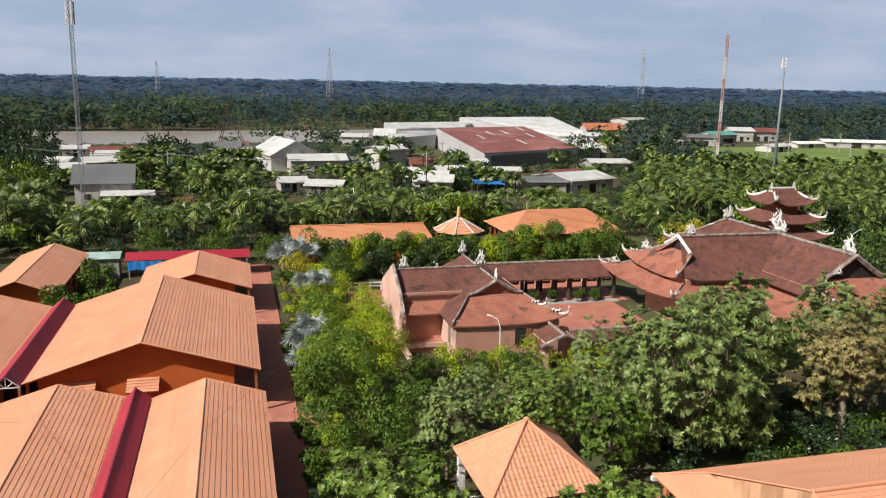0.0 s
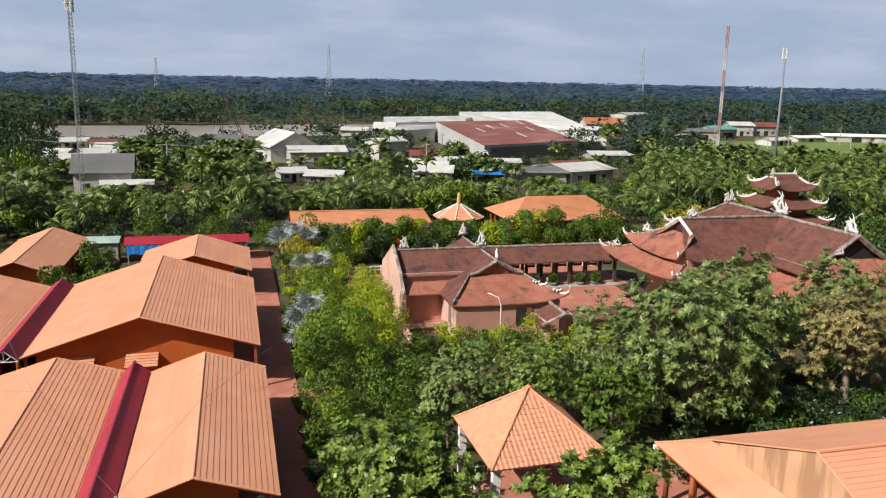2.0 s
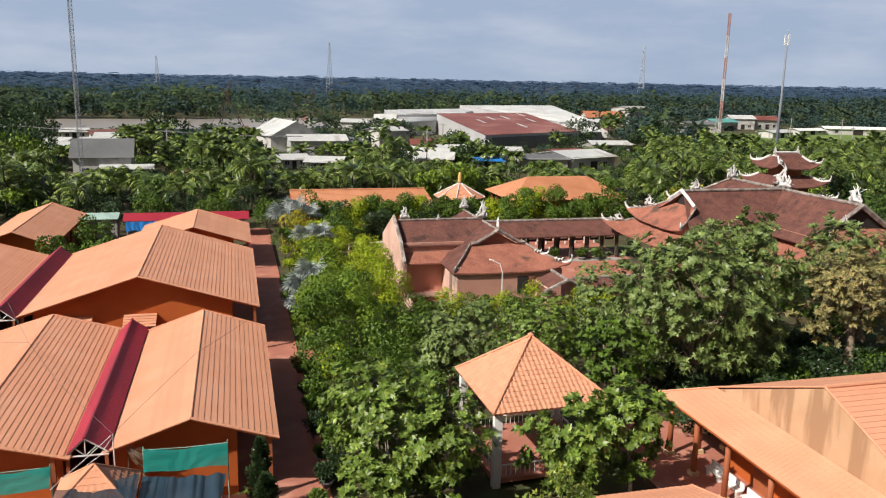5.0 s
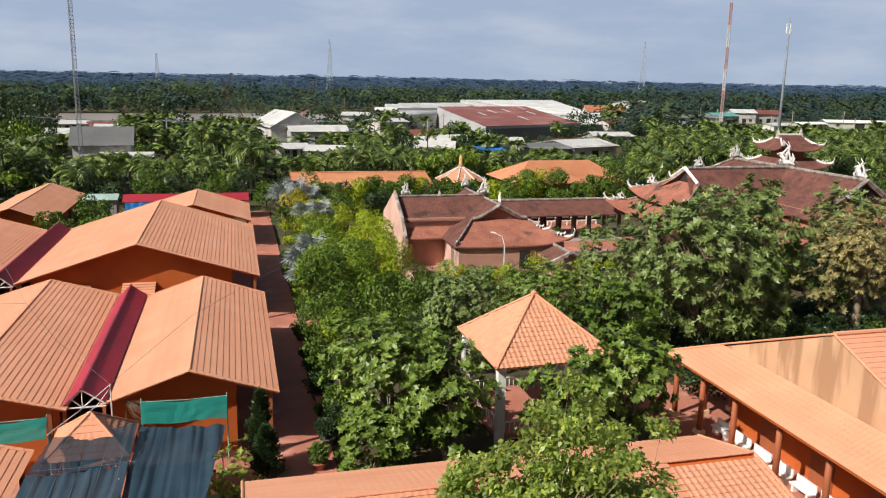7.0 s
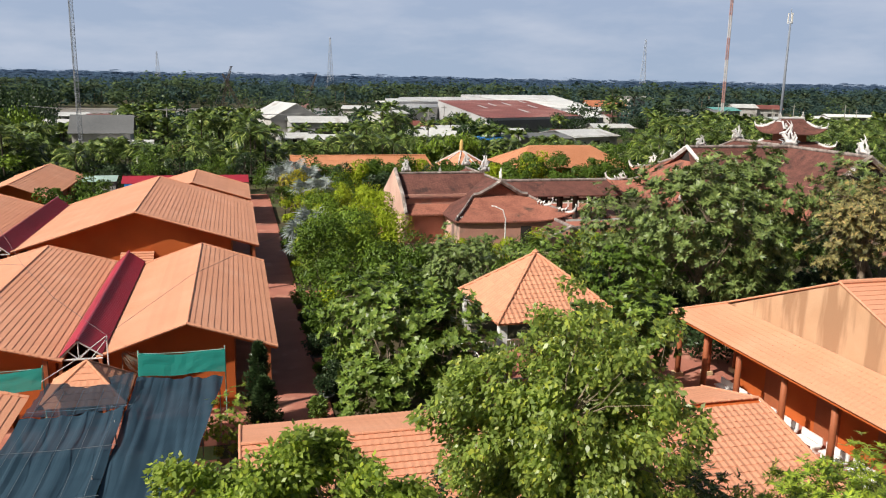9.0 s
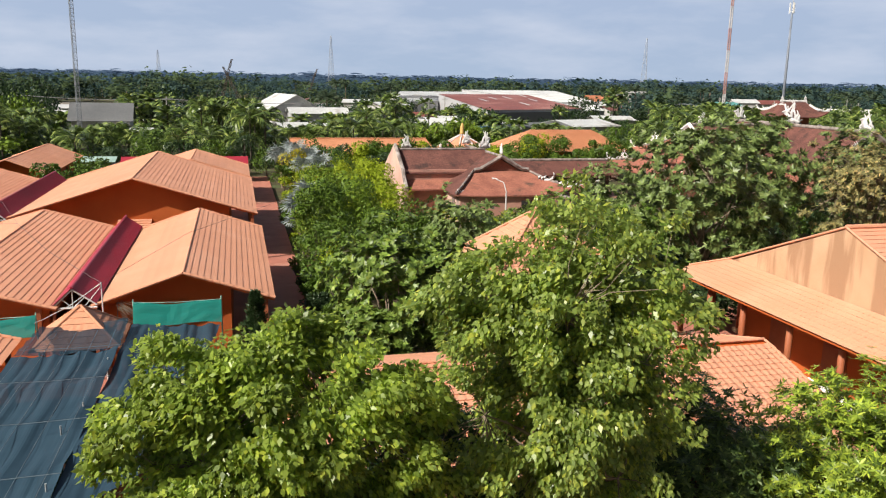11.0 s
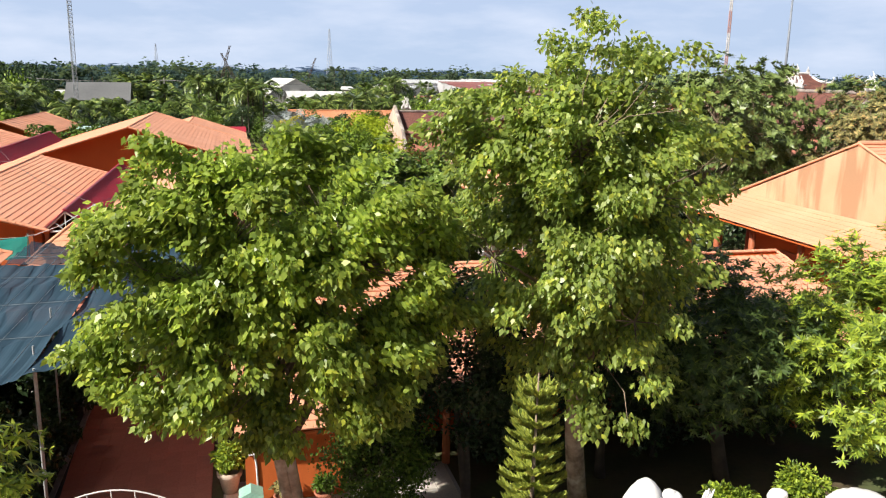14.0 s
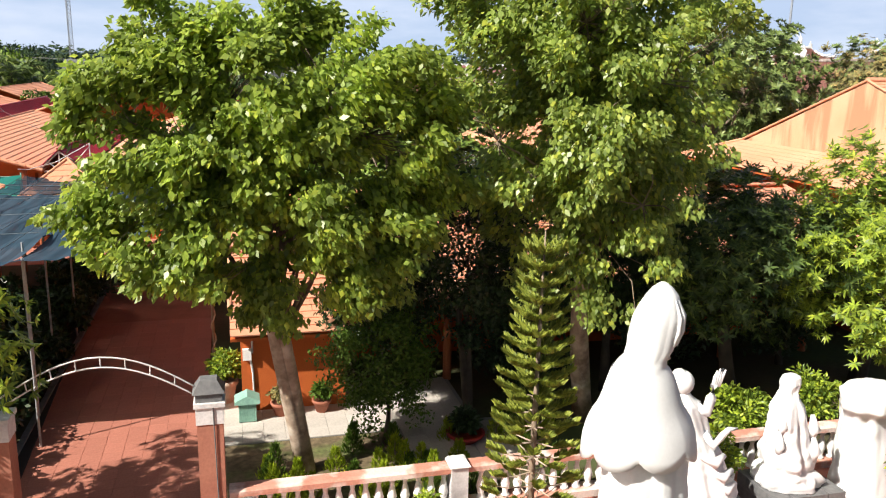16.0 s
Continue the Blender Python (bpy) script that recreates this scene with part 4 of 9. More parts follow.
for s in (-1, 1):
    part("barge_board", Geo().tube([(26, 76.75, 6.85), (26 + s * 1.7, 76.75, 5.85), (26 + s * 2.3, 76.75, 5.55), (26 + s * 2.9, 76.7, 5.5)], 0.15, 4, 1.4), RIDGE_GREY, gate, "grey plastered barge board")
    part("hip_ridge", ridge_line(hip_pts((26 + s * 6.1, 71.8, 3.7), (26 + s * 2.9, 77.0, 5.4), 0.7 if s > 0 else 0.2)), RIDGE_GREY, gate)
part("ridge", ridge_line([(26, 76.6, 6.85), (26, 90.0, 6.85)]), RIDGE_GREY, gate)
part("front_wall", Geo().box(20.4, 31.3, 72.08, 72.28, 0, 3.6), PINK_WALL, gate)
part("side_wall", Geo().box(20.4, 20.6, 72.28, 78.0, 0, 3.7), PALE_WALL, gate)
part("side_wall", Geo().box(31.1, 31.3, 72.28, 90, 0, 3.7), PINK_WALL, gate)
part("wall", Geo().box(22.8, 23.0, 79, 90, 0, 5.0), PINK_WALL, gate)
for x in (26.6,):
    w = part("window", Geo().box(x, x + 1.1, 72.0, 72.08, 1.3, 3.0), DARK, gate, "dark barred window with brown shutter")
    part("shutter", Geo().box(x + 1.15, x + 1.7, 71.98, 72.08, 1.3, 3.0), mat("brown_shutter", (0.30, 0.13, 0.075), None, 1, 0.7, 0.1, 20), gate)
part("window", Geo().box(20.32, 20.4, 74.0, 74.8, 1.2, 3.0), mat("grey_lattice", (0.25, 0.18, 0.16), None, 3, 0.8, 0.2, 12), gate, "lattice window in the pale wall")
flourish(gate, (26, 77.0, 7.0), 1.0, (0, 1), 1)
flourish(gate, (26, 82.5, 7.1), 1.5, (1, 0), 2)
flourish(gate, (26, 89.8, 7.0), 1.2, (1, 0), 3)
flourish(gate, (17.3, 82.5, 7.2), 1.2, (-1, 0), 4)
flourish(gate, (21, 82.5, 7.2), 0.4, (-1, 0), 5)
tip(gate, (32.1, 71.8, 4.2), (-1, 1), 1.0)
tip(gate, (30.6, 74.2, 4.6), (-1, 1), 0.9)
tip(gate, (20.2, 72.2, 3.7), (1, 1), 0.6)

# garden wall with a tiled cap and a small roofed gateway
lowwall = thing("garden_wall", (34, 70, 0), "low wall with a dark tiled cap beside the courtyard", "wall")
part("roof_slope", bow(Geo(), (31.5, 68.6, 2.5), (45, 68.6, 2.5), (31.5, 69.9, 3.1), (45, 69.9, 3.1)), TILE_OLD, lowwall)
part("roof_slope", bow(Geo(), (45, 71.2, 2.5), (31.5, 71.2, 2.5), (45, 69.9, 3.1), (31.5, 69.9, 3.1)), TILE_OLD, lowwall)
part("wall", Geo().box(31.5, 45, 69.7, 70.1, 0, 2.7), PINK_WALL, lowwall)
part("ridge", ridge_line([(31.5, 69.9, 3.15), (45, 69.9, 3.15)], 0.13), RIDGE_GREY, lowwall)
porch = thing("gateway", (29.5, 68.5, 0), "small tiled gateway roof with pale gable edges", "gateway")
for s in (-1, 1):
    part("roof_slope", bow(Geo(), (29.6 + s * 2.3, 66.6, 2.7), (29.6 + s * 2.3, 70.6, 2.7), (29.6, 66.6, 3.75), (29.6, 70.6, 3.75)), TILE_OLD, porch)
    part("barge_board", Geo().tube([(29.6, 66.6, 3.9), (29.6 + s * 2.3, 66.6, 2.85)], 0.16, 5), RIDGE_GREY, porch)
    part("pillar", Geo().box(29.6 + s * 1.6 - 0.2, 29.6 + s * 1.6 + 0.2, 66.9, 70.3, 0, 3.0), PALE_WALL, porch)
part("ridge", ridge_line([(29.6, 66.5, 3.85), (29.6, 70.7, 3.85)], 0.13), RIDGE_GREY, porch)

# courtyard and cloister
part("courtyard", Geo().box(31.4, 46, 70.3, 89.5, -0.1, 0.06), PATH_RED, pave)
part("courtyard", Geo().box(13.4, 22.8, 78.2, 100.4, -0.1, 0.05), PATH_RED, pave)
part("courtyard", Geo().box(22.8, 48.5, 90.0, 104.2, -0.1, 0.045), PATH_RED, pave)
part("courtyard_edge", Geo().box(31.4, 47, 89.5, 92, -0.1, 0.1), CONCRETE, pave)
clo = thing("cloister", (38, 93, 0), "long low cloister with dark tile roof and open bays", "cloister")
part("roof_slope", bow(Geo(), (29, 90.2, 3.2), (47.5, 90.2, 3.2), (29, 93.1, 4.65), (47.5, 93.1, 4.65)), TILE_OLD, clo)
part("roof_slope", bow(Geo(), (47.5, 96, 3.2), (29, 96, 3.2), (47.5, 93.1, 4.65), (29, 93.1, 4.65)), TILE_OLD, clo)
part("ridge", ridge_line([(29, 93.1, 4.75), (47.5, 93.1, 4.75)], 0.15), RIDGE_GREY, clo)
part("floor_slab", Geo().box(29, 47.5, 91, 95.4, 0, 0.25), PATH_RED, clo)
# Columns take dark bark brown: their shade is put into the colour.
for i in range(9):
    x = 30 + i * 2.1
    part("column", Geo().box(x - 0.17, x + 0.17, 90.8, 91.14, 0.25, 3.25), BARK_DARK, clo, "column with its shade painted dark brown")
    part("column", Geo().box(x - 0.17, x + 0.17, 95.0, 95.34, 0.25, 3.25), BARK_DARK, clo, "column with its shade painted dark brown")
for i in range(8):
    x = 30.45 + i * 2.1
    part("hanging_screen", Geo().box(x, x + 1.2, 90.98, 91.06, 2.45, 2.95), mat("dark_screen", (0.05, 0.035, 0.03), None, 1, 0.8, 0.0) if i == 0 else bpy.data.materials["dark_screen"], clo)
    part("notice_board", Geo().box(x + 0.15, x + 1.0, 90.9, 90.96, 2.75, 3.05), WHITE, clo, "pale hanging panel")


yard_rail = thing("court_railing", (31, 100.4, 0), "low white railing with slim posts behind the cloister", "railing")
for z in (0.55, 1.0):
    part("rail", Geo().box(13.6, 48.2, 100.36, 100.48, z, z + 0.13), WHITE, yard_rail)
for i in range(25):
    x = 13.6 + i * 1.435
    part("post", Geo().box(x, x + 0.16, 100.33, 100.51, 0, 1.2), WHITE, yard_rail)


def bush_pot(name, at, r, leaf, label, seed, pot=POT_RED, pr=0.32, ph=0.4, per=60, L=0.08):
    """A clipped or loose potted shrub."""
    rng = np.random.default_rng(seed)
    ob = thing(name, at, label, "potted plant")
    if ph > 0:
        part("pot", Geo().lathe(at, [(pr * 0.62, 0.0), (pr * 0.95, ph * 0.75), (pr * 1.1, ph * 0.8), (pr * 1.1, ph), (pr * 0.9, ph), (pr * 0.9, ph * 0.85)], 14), pot, ob, smooth=True)
    c = np.array(at) + np.array([0, 0, ph + r * 0.85])
    part("stem", Geo().tube([(at[0], at[1], at[2] + ph * 0.6), tuple(c)], [0.035, 0.02], 6), BARK, ob)
    C = crown_centres(rng, 26, c, np.array([r, r, r]) * 0.8, 0.5)
    P, D, N, ll, ww = clump_leaves(rng, C, r * 0.4, per, L, L * 0.55, 0.1, c)
    v, f = leaf_arrays(P, D, N, ll, ww)
    cr = new("foliage", np_mesh("foliage", v - np.array(at), f, leaf))
    cr.parent = ob
    return ob


for i, (x, y) in enumerate(((35.6, 90.9), (38.2, 90.6), (41.7, 90.3), (43.8, 90.3))):
    bush_pot("potted_bush", (x, y, 0.1), 0.7, L_HEDGE, "round clipped bush in a low pot in the courtyard", 200 + i, CONCRETE, 0.5, 0.35, 40, 0.14)

# main hall
main = thing("temple_hall", (60, 80, 0), "large temple hall with layered brown tile roofs and white dragons", "temple")
part("roof_slope", bow(Geo(), (48.2, 76.7, 5.75), (57.6, 76.7, 5.75), (50.4, 82.1, 9.7), (63.8, 82.1, 9.7), 0.5, 0, 0.25), TILE_OLD, main)
part("roof_slope", bow(Geo(), (57.6, 87.5, 5.75), (48.2, 87.5, 5.75), (63.8, 82.1, 9.7), (50.4, 82.1, 9.7), 0, 0.5, 0.25), TILE_OLD, main)
part("roof_slope", bow(Geo(), (57.6, 76.7, 5.75), (57.6, 69.3, 5.75), (63.8, 82.1, 9.7), (63.8, 69.3, 9.7), 0, 0, 0.25), TILE_OLD, main)
part("roof_slope", bow(Geo(), (57.2, 97.2, 5.9), (57.6, 87.5, 5.75), (63.8, 93.0, 9.7), (63.8, 82.1, 9.7), 0.9, 0, 0.25), TILE_OLD, main)
part("roof_slope", bow(Geo(), (70.0, 69.3, 5.75), (70.0, 97.2, 5.75), (63.8, 69.3, 9.7), (63.8, 93.0, 9.7), 0, 0.5, 0.25), TILE_OLD, main)
part("roof_slope", bow(Geo(), (70.0, 97.2, 5.8), (57.2, 97.2, 5.9), (63.8, 93.0, 9.7), (63.8, 93.0, 9.7), 0.5, 0.9, 0.2), TILE_OLD, main)
# west end: two skirts and a small gable
part("roof_slope", bow(Geo(), (46.9, 89.2, 6.0), (47.6, 77.6, 5.6), (50.4, 85.0, 8.2), (50.4, 79.2, 8.2), 0.8, 0.5, 0.15), TILE_RED_OLD, main, "red upper end skirt")
part("roof_slope", bow(Geo(), (44.3, 90.2, 4.4), (45.9, 75.6, 3.9), (47.9, 88.5, 5.5), (48.3, 77.2, 5.3), 0.8, 0.5, 0.1), TILE_RED_OLD, main, "red lower end skirt")
part("roof_slope", bow(Geo(), (45.9, 75.6, 3.9), (58.4, 75.0, 4.0), (48.3, 77.2, 5.3), (58.4, 77.4, 5.2), 0.5, 0, 0.1), TILE_RED_OLD, main)
part("gable", Geo().prism([(50.5, 79.4, 8.0), (50.5, 84.8, 8.0), (50.5, 82.1, 9.5)], (0.2, 0, 0)), DARK, main)
for s in (-1, 1):
    part("barge_board", Geo().tube([(50.2, 82.1, 9.85), (50.2, 82.1 + s * 2.9, 8.35)], 0.2, 4, 1.4), WHITE_WORN, main)
part("ridge", ridge_line([(50.2, 82.1, 9.85), (63.8, 82.1, 9.85)], 0.14), RIDGE_GREY, main)
part("ridge", ridge_line([(63.8, 69.2, 9.85), (63.8, 93.1, 9.85)], 0.15), RIDGE_GREY, main)
# south gable
part("roof_slope", bow(Geo(), (57.4, 64.6, 5.3), (70.2, 64.6, 5.3), (60.3, 69.6, 7.3), (67.3, 69.6, 7.3), 0.6, 0.6, 0.15), TILE_RED_OLD, main, "red south skirt")
part("gable", Geo().prism([(60.3, 69.5, 7.1), (67.3, 69.5, 7.1), (63.8, 69.5, 9.5)], (0, 0.2, 0)), DARK, main)
for s in (-1, 1):
    part("barge_board", Geo().tube([(63.8, 69.1, 9.85), (63.8 + s * 2.4, 69.1, 8.2), (63.8 + s * 3.6, 69.1, 7.5)], 0.2, 4, 1.4), RIDGE_GREY, main)
    part("hip_ridge", ridge_line(hip_pts((63.8 + s * 6.4, 64.6, 5.4), (63.8 + s * 3.5, 69.6, 7.4), 0.6)), RIDGE_GREY, main)
part("hip_ridge", ridge_line(hip_pts((57.2, 97.2, 6.0), (63.8, 93.0, 9.8), 0.9)), RIDGE_GREY, main)
part("hip_ridge", ridge_line(hip_pts((46.9, 89.2, 6.1), (50.4, 85.0, 8.3), 0.8)), RIDGE_GREY, main)
part("hip_ridge", ridge_line(hip_pts((47.6, 77.6, 5.7), (50.4, 79.2, 8.3), 0.5)), RIDGE_GREY, main)
part("hip_ridge", ridge_line(hip_pts((44.3, 90.2, 4.5), (47.9, 88.5, 5.6), 0.8)), RIDGE_GREY, main)
part("hip_ridge", ridge_line(hip_pts((45.9, 75.6, 4.0), (48.3, 77.2, 5.4), 0.5)), RIDGE_GREY, main)
part("wall", Geo().box(49.2, 60, 77.9, 78.1, 0, 6.4), PINK_WALL, main)
part("wall", Geo().box(49.2, 49.4, 78.1, 87, 0, 6.6), PINK_WALL, main)
part("wall", Geo().box(58.8, 69.2, 66.0, 66.2, 0, 5.6), PINK_WALL, main)
part("wall", Geo().box(58.8, 59.0, 66.2, 77.9, 0, 6.4), PINK_WALL, main)
part("side_roof", bow(Geo(), (54.4, 71.0, 3.9), (54.4, 66.0, 3.8), (58.8, 76.2, 5.2), (58.8, 66.0, 5.2), 0, 0.3, 0.1), TILE_RED_OLD, main)
for p, s, w, k in (((63.8, 82.1, 9.9), 2.0, (-0.6, 1), 11), ((63.8, 92.4, 9.9), 1.5, (-1, 0), 12), ((63.8, 70.2, 9.9), 1.6, (0, 1), 13), ((52.0, 82.1, 9.9), 1.1, (-1, 0), 14),
                   ((48.8, 86.9, 7.4), 1.0, (-1, 1), 15), ((46.0, 89.2, 5.2), 0.9, (-1, 0.4), 16), ((61.2, 68.4, 8.0), 0.8, (-1, 0), 17), ((60.0, 95.2, 7.7), 1.0, (-1, 0.6), 18)):
    flourish(main, p, s, w, k, 1.6)
for c, d in (((46.9, 89.2, 6.7), (1, -1)), ((47.6, 77.5, 6.0), (1, 1)), ((44.3, 90.2, 5.1), (1, -0.5)), ((45.9, 75.5, 4.3), (1, 0.6)), ((57.2, 97.2, 6.8), (1, -1)), ((57.4, 64.5, 5.8), (1, 1)), ((70.2, 64.5, 5.8), (-1, 1))):
    tip(main, c, d, 1.1)

# tiered tower
pag = thing("pagoda", (81.7, 105.2, 0), "three-tiered temple tower with up-curled brown tile roofs", "pagoda")
cx, cy = 81.6, 105.2
for z, h, t, top in ((9.9, 3.6, 1.7, 11.55), (7.3, 4.6, 2.6, 8.7), (4.9, 5.5, 3.6, 6.1)):
    q = [(cx - h, cy - h), (cx + h, cy - h), (cx + h, cy + h), (cx - h, cy + h)]
    w = [(cx - t, cy - t), (cx + t, cy - t), (cx + t, cy + t), (cx - t, cy + t)]
    if z > 9:
        w = [(cx - 2.1, cy - 0.9), (cx + 2.1, cy - 0.9), (cx + 2.1, cy + 0.9), (cx - 2.1, cy + 0.9)]
    for i in range(4):
        j = (i + 1) % 4
        part("roof_slope", bow(Geo(), (*q[i], z), (*q[j], z), (*w[i], top), (*w[j], top), 0.9, 0.9, 0.2, 0.35), TILE_OLD, pag)
        part("hip_ridge", ridge_line(hip_pts((*q[i], z + 0.1), (*w[i], top + 0.05), 0.9), 0.14), WHITE_WORN, pag)
        tip(pag, (*q[i], z + 0.85), (cx - q[i][0], cy - q[i][1]), 0.9)
    part("wall", Geo().box(cx - t, cx + t, cy - t, cy + t, z - 2.2, z + 0.6), POST_RED, pag)
part("wall", Geo().box(cx - 4.2, cx + 4.2, cy - 4.2, cy + 4.2, 0, 5.0), PINK_WALL, pag)
for s in (-1, 1):
    part("roof_slope", bow(Geo(), (cx - 2.2, cy + s * 1.0, 11.5), (cx + 2.2, cy + s * 1.0, 11.5), (cx - 2.2, cy, 12.0), (cx + 2.2, cy, 12.0)), TILE_OLD, pag)
    part("gable", Geo().prism([(cx + s * 2.1, cy - 1, 11.4), (cx + s * 2.1, cy + 1, 11.4), (cx + s * 2.1, cy, 12.1)], (0.1, 0, 0)), WHITE_WORN, pag)
    flourish(pag, (cx + s * 2.0, cy, 12.0), 0.8, (s, 0), 30 + s)
part("ridge", ridge_line([(cx - 2.3, cy, 12.1), (cx + 2.3, cy, 12.1)], 0.13), WHITE_WORN, pag)

# ---- orange roofs and kiosk behind the hedge ----
TILE_LODGE = mat("deep_orange_lodge_tile", (0.58, 0.265, 0.145), (0.50, 0.215, 0.11), 0.3, 0.65, 0.12, 20)
lodge = thing("lodge", (20, 119, 0), "long orange tiled lodge behind the hedge", "house", "orange lodges")
part("roof_slope", Geo().tiles((7.5, 115.2, 3.4), (28.9, 115.2, 3.4), (7.5, 119.2, 5.4), (28.0, 119.2, 5.4), lip=0.03), TILE_LODGE, lodge)
part("roof_slope", Geo().tiles((28.9, 123.2, 3.4), (7.5, 123.2, 3.4), (28.0, 119.2, 5.4), (7.5, 119.2, 5.4), lip=0.03), TILE_LODGE, lodge)
part("ridge_cap", Geo().tube([(7.5, 119.2, 5.45), (28, 119.2, 5.45)], 0.12, 7), TILE_LODGE, lodge)
part("wall", Geo().box(8, 28.2, 116, 122.4, 0, 3.4), ORANGE_WALL, lodge)
lodge2 = thing("lodge", (50, 121, 0), "orange hipped tile lodge with timber veranda posts", "house", "orange lodges")
a = [(41.4, 116.1, 3.6), (61.5, 116.6, 3.6), (61.0, 130.0, 3.6), (41.2, 130.0, 3.6)]
b0, b1 = (46.4, 123.0, 6.6), (57.0, 123.2, 6.6)
part("roof_slope", Geo().tiles(a[0], a[1], b0, b1), TILE_LODGE, lodge2)
part("roof_slope", Geo().tiles(a[2], a[3], b1, b0), TILE_LODGE, lodge2)
part("roof_slope", Geo().tiles(a[3], a[0], b0, b0), TILE_LODGE, lodge2)
part("roof_slope", Geo().tiles(a[1], a[2], b1, b1), TILE_LODGE, lodge2)
part("wall", Geo().box(44, 59, 119, 128, 0, 3.6), ORANGE_WALL, lodge2)
for i in range(8):
    x = 42 + i * 2.6
    part("post", Geo().box(x - 0.12, x + 0.12, 116.6, 116.84, 0, 3.7), POST_RED, lodge2)
for i in range(5):
    part("post", Geo().box(41.9, 42.14, 118.6 + i * 2.4, 118.84 + i * 2.4, 0, 3.7), POST_RED, lodge2)
kio = thing("pavilion", (34.5, 121, 0), "eight-sided pavilion with white hip ridges and pale finial", "pavilion")
kc = Vector((34.2, 121.0, 0))
rim = [kc + Vector((4.1 * math.cos(math.pi / 8 + k * math.pi / 4), 4.1 * math.sin(math.pi / 8 + k * math.pi / 4), 3.8)) for k in range(8)]
apex = kc + Vector((0, 0, 6.0))
for k in range(8):
    part("roof_slope", Geo().tiles(rim[k], rim[(k + 1) % 8], apex, apex), TILE, kio)
    part("hip_ridge", Geo().tube([rim[k] + Vector((0, 0, 0.1)), apex + Vector((0, 0, 0.08))], 0.10, 6), WHITE_WORN, kio)
    p = kc + (rim[k] - kc) * 0.85
    part("post", Geo().tube([(p.x, p.y, 0), (p.x, p.y, 3.9)], 0.13, 8), POST_RED, kio)
part("finial", Geo().lathe(apex, [(0.4, 0), (0.32, 0.3), (0.3, 1.2), (0.18, 1.6), (0.0, 1.75)], 10), YELLOW, kio, "pale yellow finial", True)

# ---- distant town ----
def warehouse(label, front, back, zf, zb, roof, wall, name="warehouse"):
    """A big shed: front eave from front[0] to front[1], back edge likewise, heights zf and zb; ribbed sheet roof with skylights."""
    (x0, y0), (x1, y1) = front
    (u0, w0), (u1, w1) = back
    ob = thing(name, ((x0 + u1) / 2, (y0 + w1) / 2, 0), label, name.replace("_", " "))
    n = 28
    for i in range(n):
        a, b = i / n, (i + 1) / n
        F, B = (lambda t: Vector((x0 + (x1 - x0) * t, y0 + (y1 - y0) * t, zf))), (lambda t: Vector((u0 + (u1 - u0) * t, w0 + (w1 - w0) * t, zb)))
        m = a + 0.3 / n
        up = Vector((0, 0, 0.12))
        part("roof_sheet", Geo().add([F(a), B(a), F(m) + up, B(m) + up, F(m + 0.2 / n), B(m + 0.2 / n), F(b), B(b)], [(0, 1, 3, 2), (2, 3, 5, 4), (4, 5, 7, 6)]), roof, ob)
    c = [(x0, y0), (x1, y1), (u1, w1), (u0, w0)]
    z = [zf, zf, zb, zb]
    for i, mm in ((0, DARK if wall is DARK else wall), (3, wall), (1, wall), (2, wall)):
        j = (i + 1) % 4
        part("wall", Geo().add([(*c[i], 0), (*c[j], 0), (*c[j], z[j] - 0.1), (*c[i], z[i] - 0.1)], [(0, 1, 2, 3)]), mm, ob)
    return ob


GREY_WALL = mat("pale_grey_cladding", (0.45, 0.45, 0.46), (0.38, 0.38, 0.39), 0.1, 0.7, 0.05, 2)
wr = warehouse("large warehouse with rusty red sheet roof and pale skylights", ((76.4, 242), (117.4, 262.7)), ((80.5, 322), (124.2, 337)), 5.0, 8.2, RED_SHEET, GREY_WALL)
for fx, fy in ((0.25, 0.55), (0.42, 0.68), (0.60, 0.72), (0.80, 0.55), (0.55, 0.3), (0.86, 0.86)):
    A = Vector((76.4, 242, 5.15)).lerp(Vector((117.4, 262.7, 5.15)), fx)
    B = Vector((80.5, 322, 8.35)).lerp(Vector((124.2, 337, 8.35)), fx)
    p, q = A.lerp(B, fy - 0.09), A.lerp(B, fy + 0.09)
    part("skylight", Geo().add([p, p + Vector((1.3, 0.6, 0)), q + Vector((1.3, 0.6, 0)), q], [(0, 1, 2, 3)]), WHITE_SHEET, wr, "pale translucent skylight strip")
part("loading_bay", Geo().add([(79, 243.0, 0.1), (114, 260.7, 0.1), (114, 260.7, 4.2), (79, 243.0, 4.2)], [(0, 1, 2, 3)]), GREY_SHEET, wr)
warehouse("wide white-roofed factory shed", ((128, 306), (145, 309)), ((112.3, 400.8), (170, 418)), 6.0, 9.0, WHITE_SHEET, GREY_WALL)
warehouse("white-roofed factory shed beside the red one", ((57, 300), (79, 318)), ((69, 379), (120, 396)), 5.5, 7.2, WHITE_SHEET, GREY_WALL)
warehouse("low white lean-to shed roof", ((120, 268), (132, 275)), ((128, 306), (145, 310)), 4.0, 5.0, WHITE_SHEET, GREY_WALL)
warehouse("white shed roof with raised vents", ((64, 330), (100, 345)), ((70, 350), (104, 366)), 7.2, 8.6, WHITE_SHEET, GREY_WALL)


FOOT = []


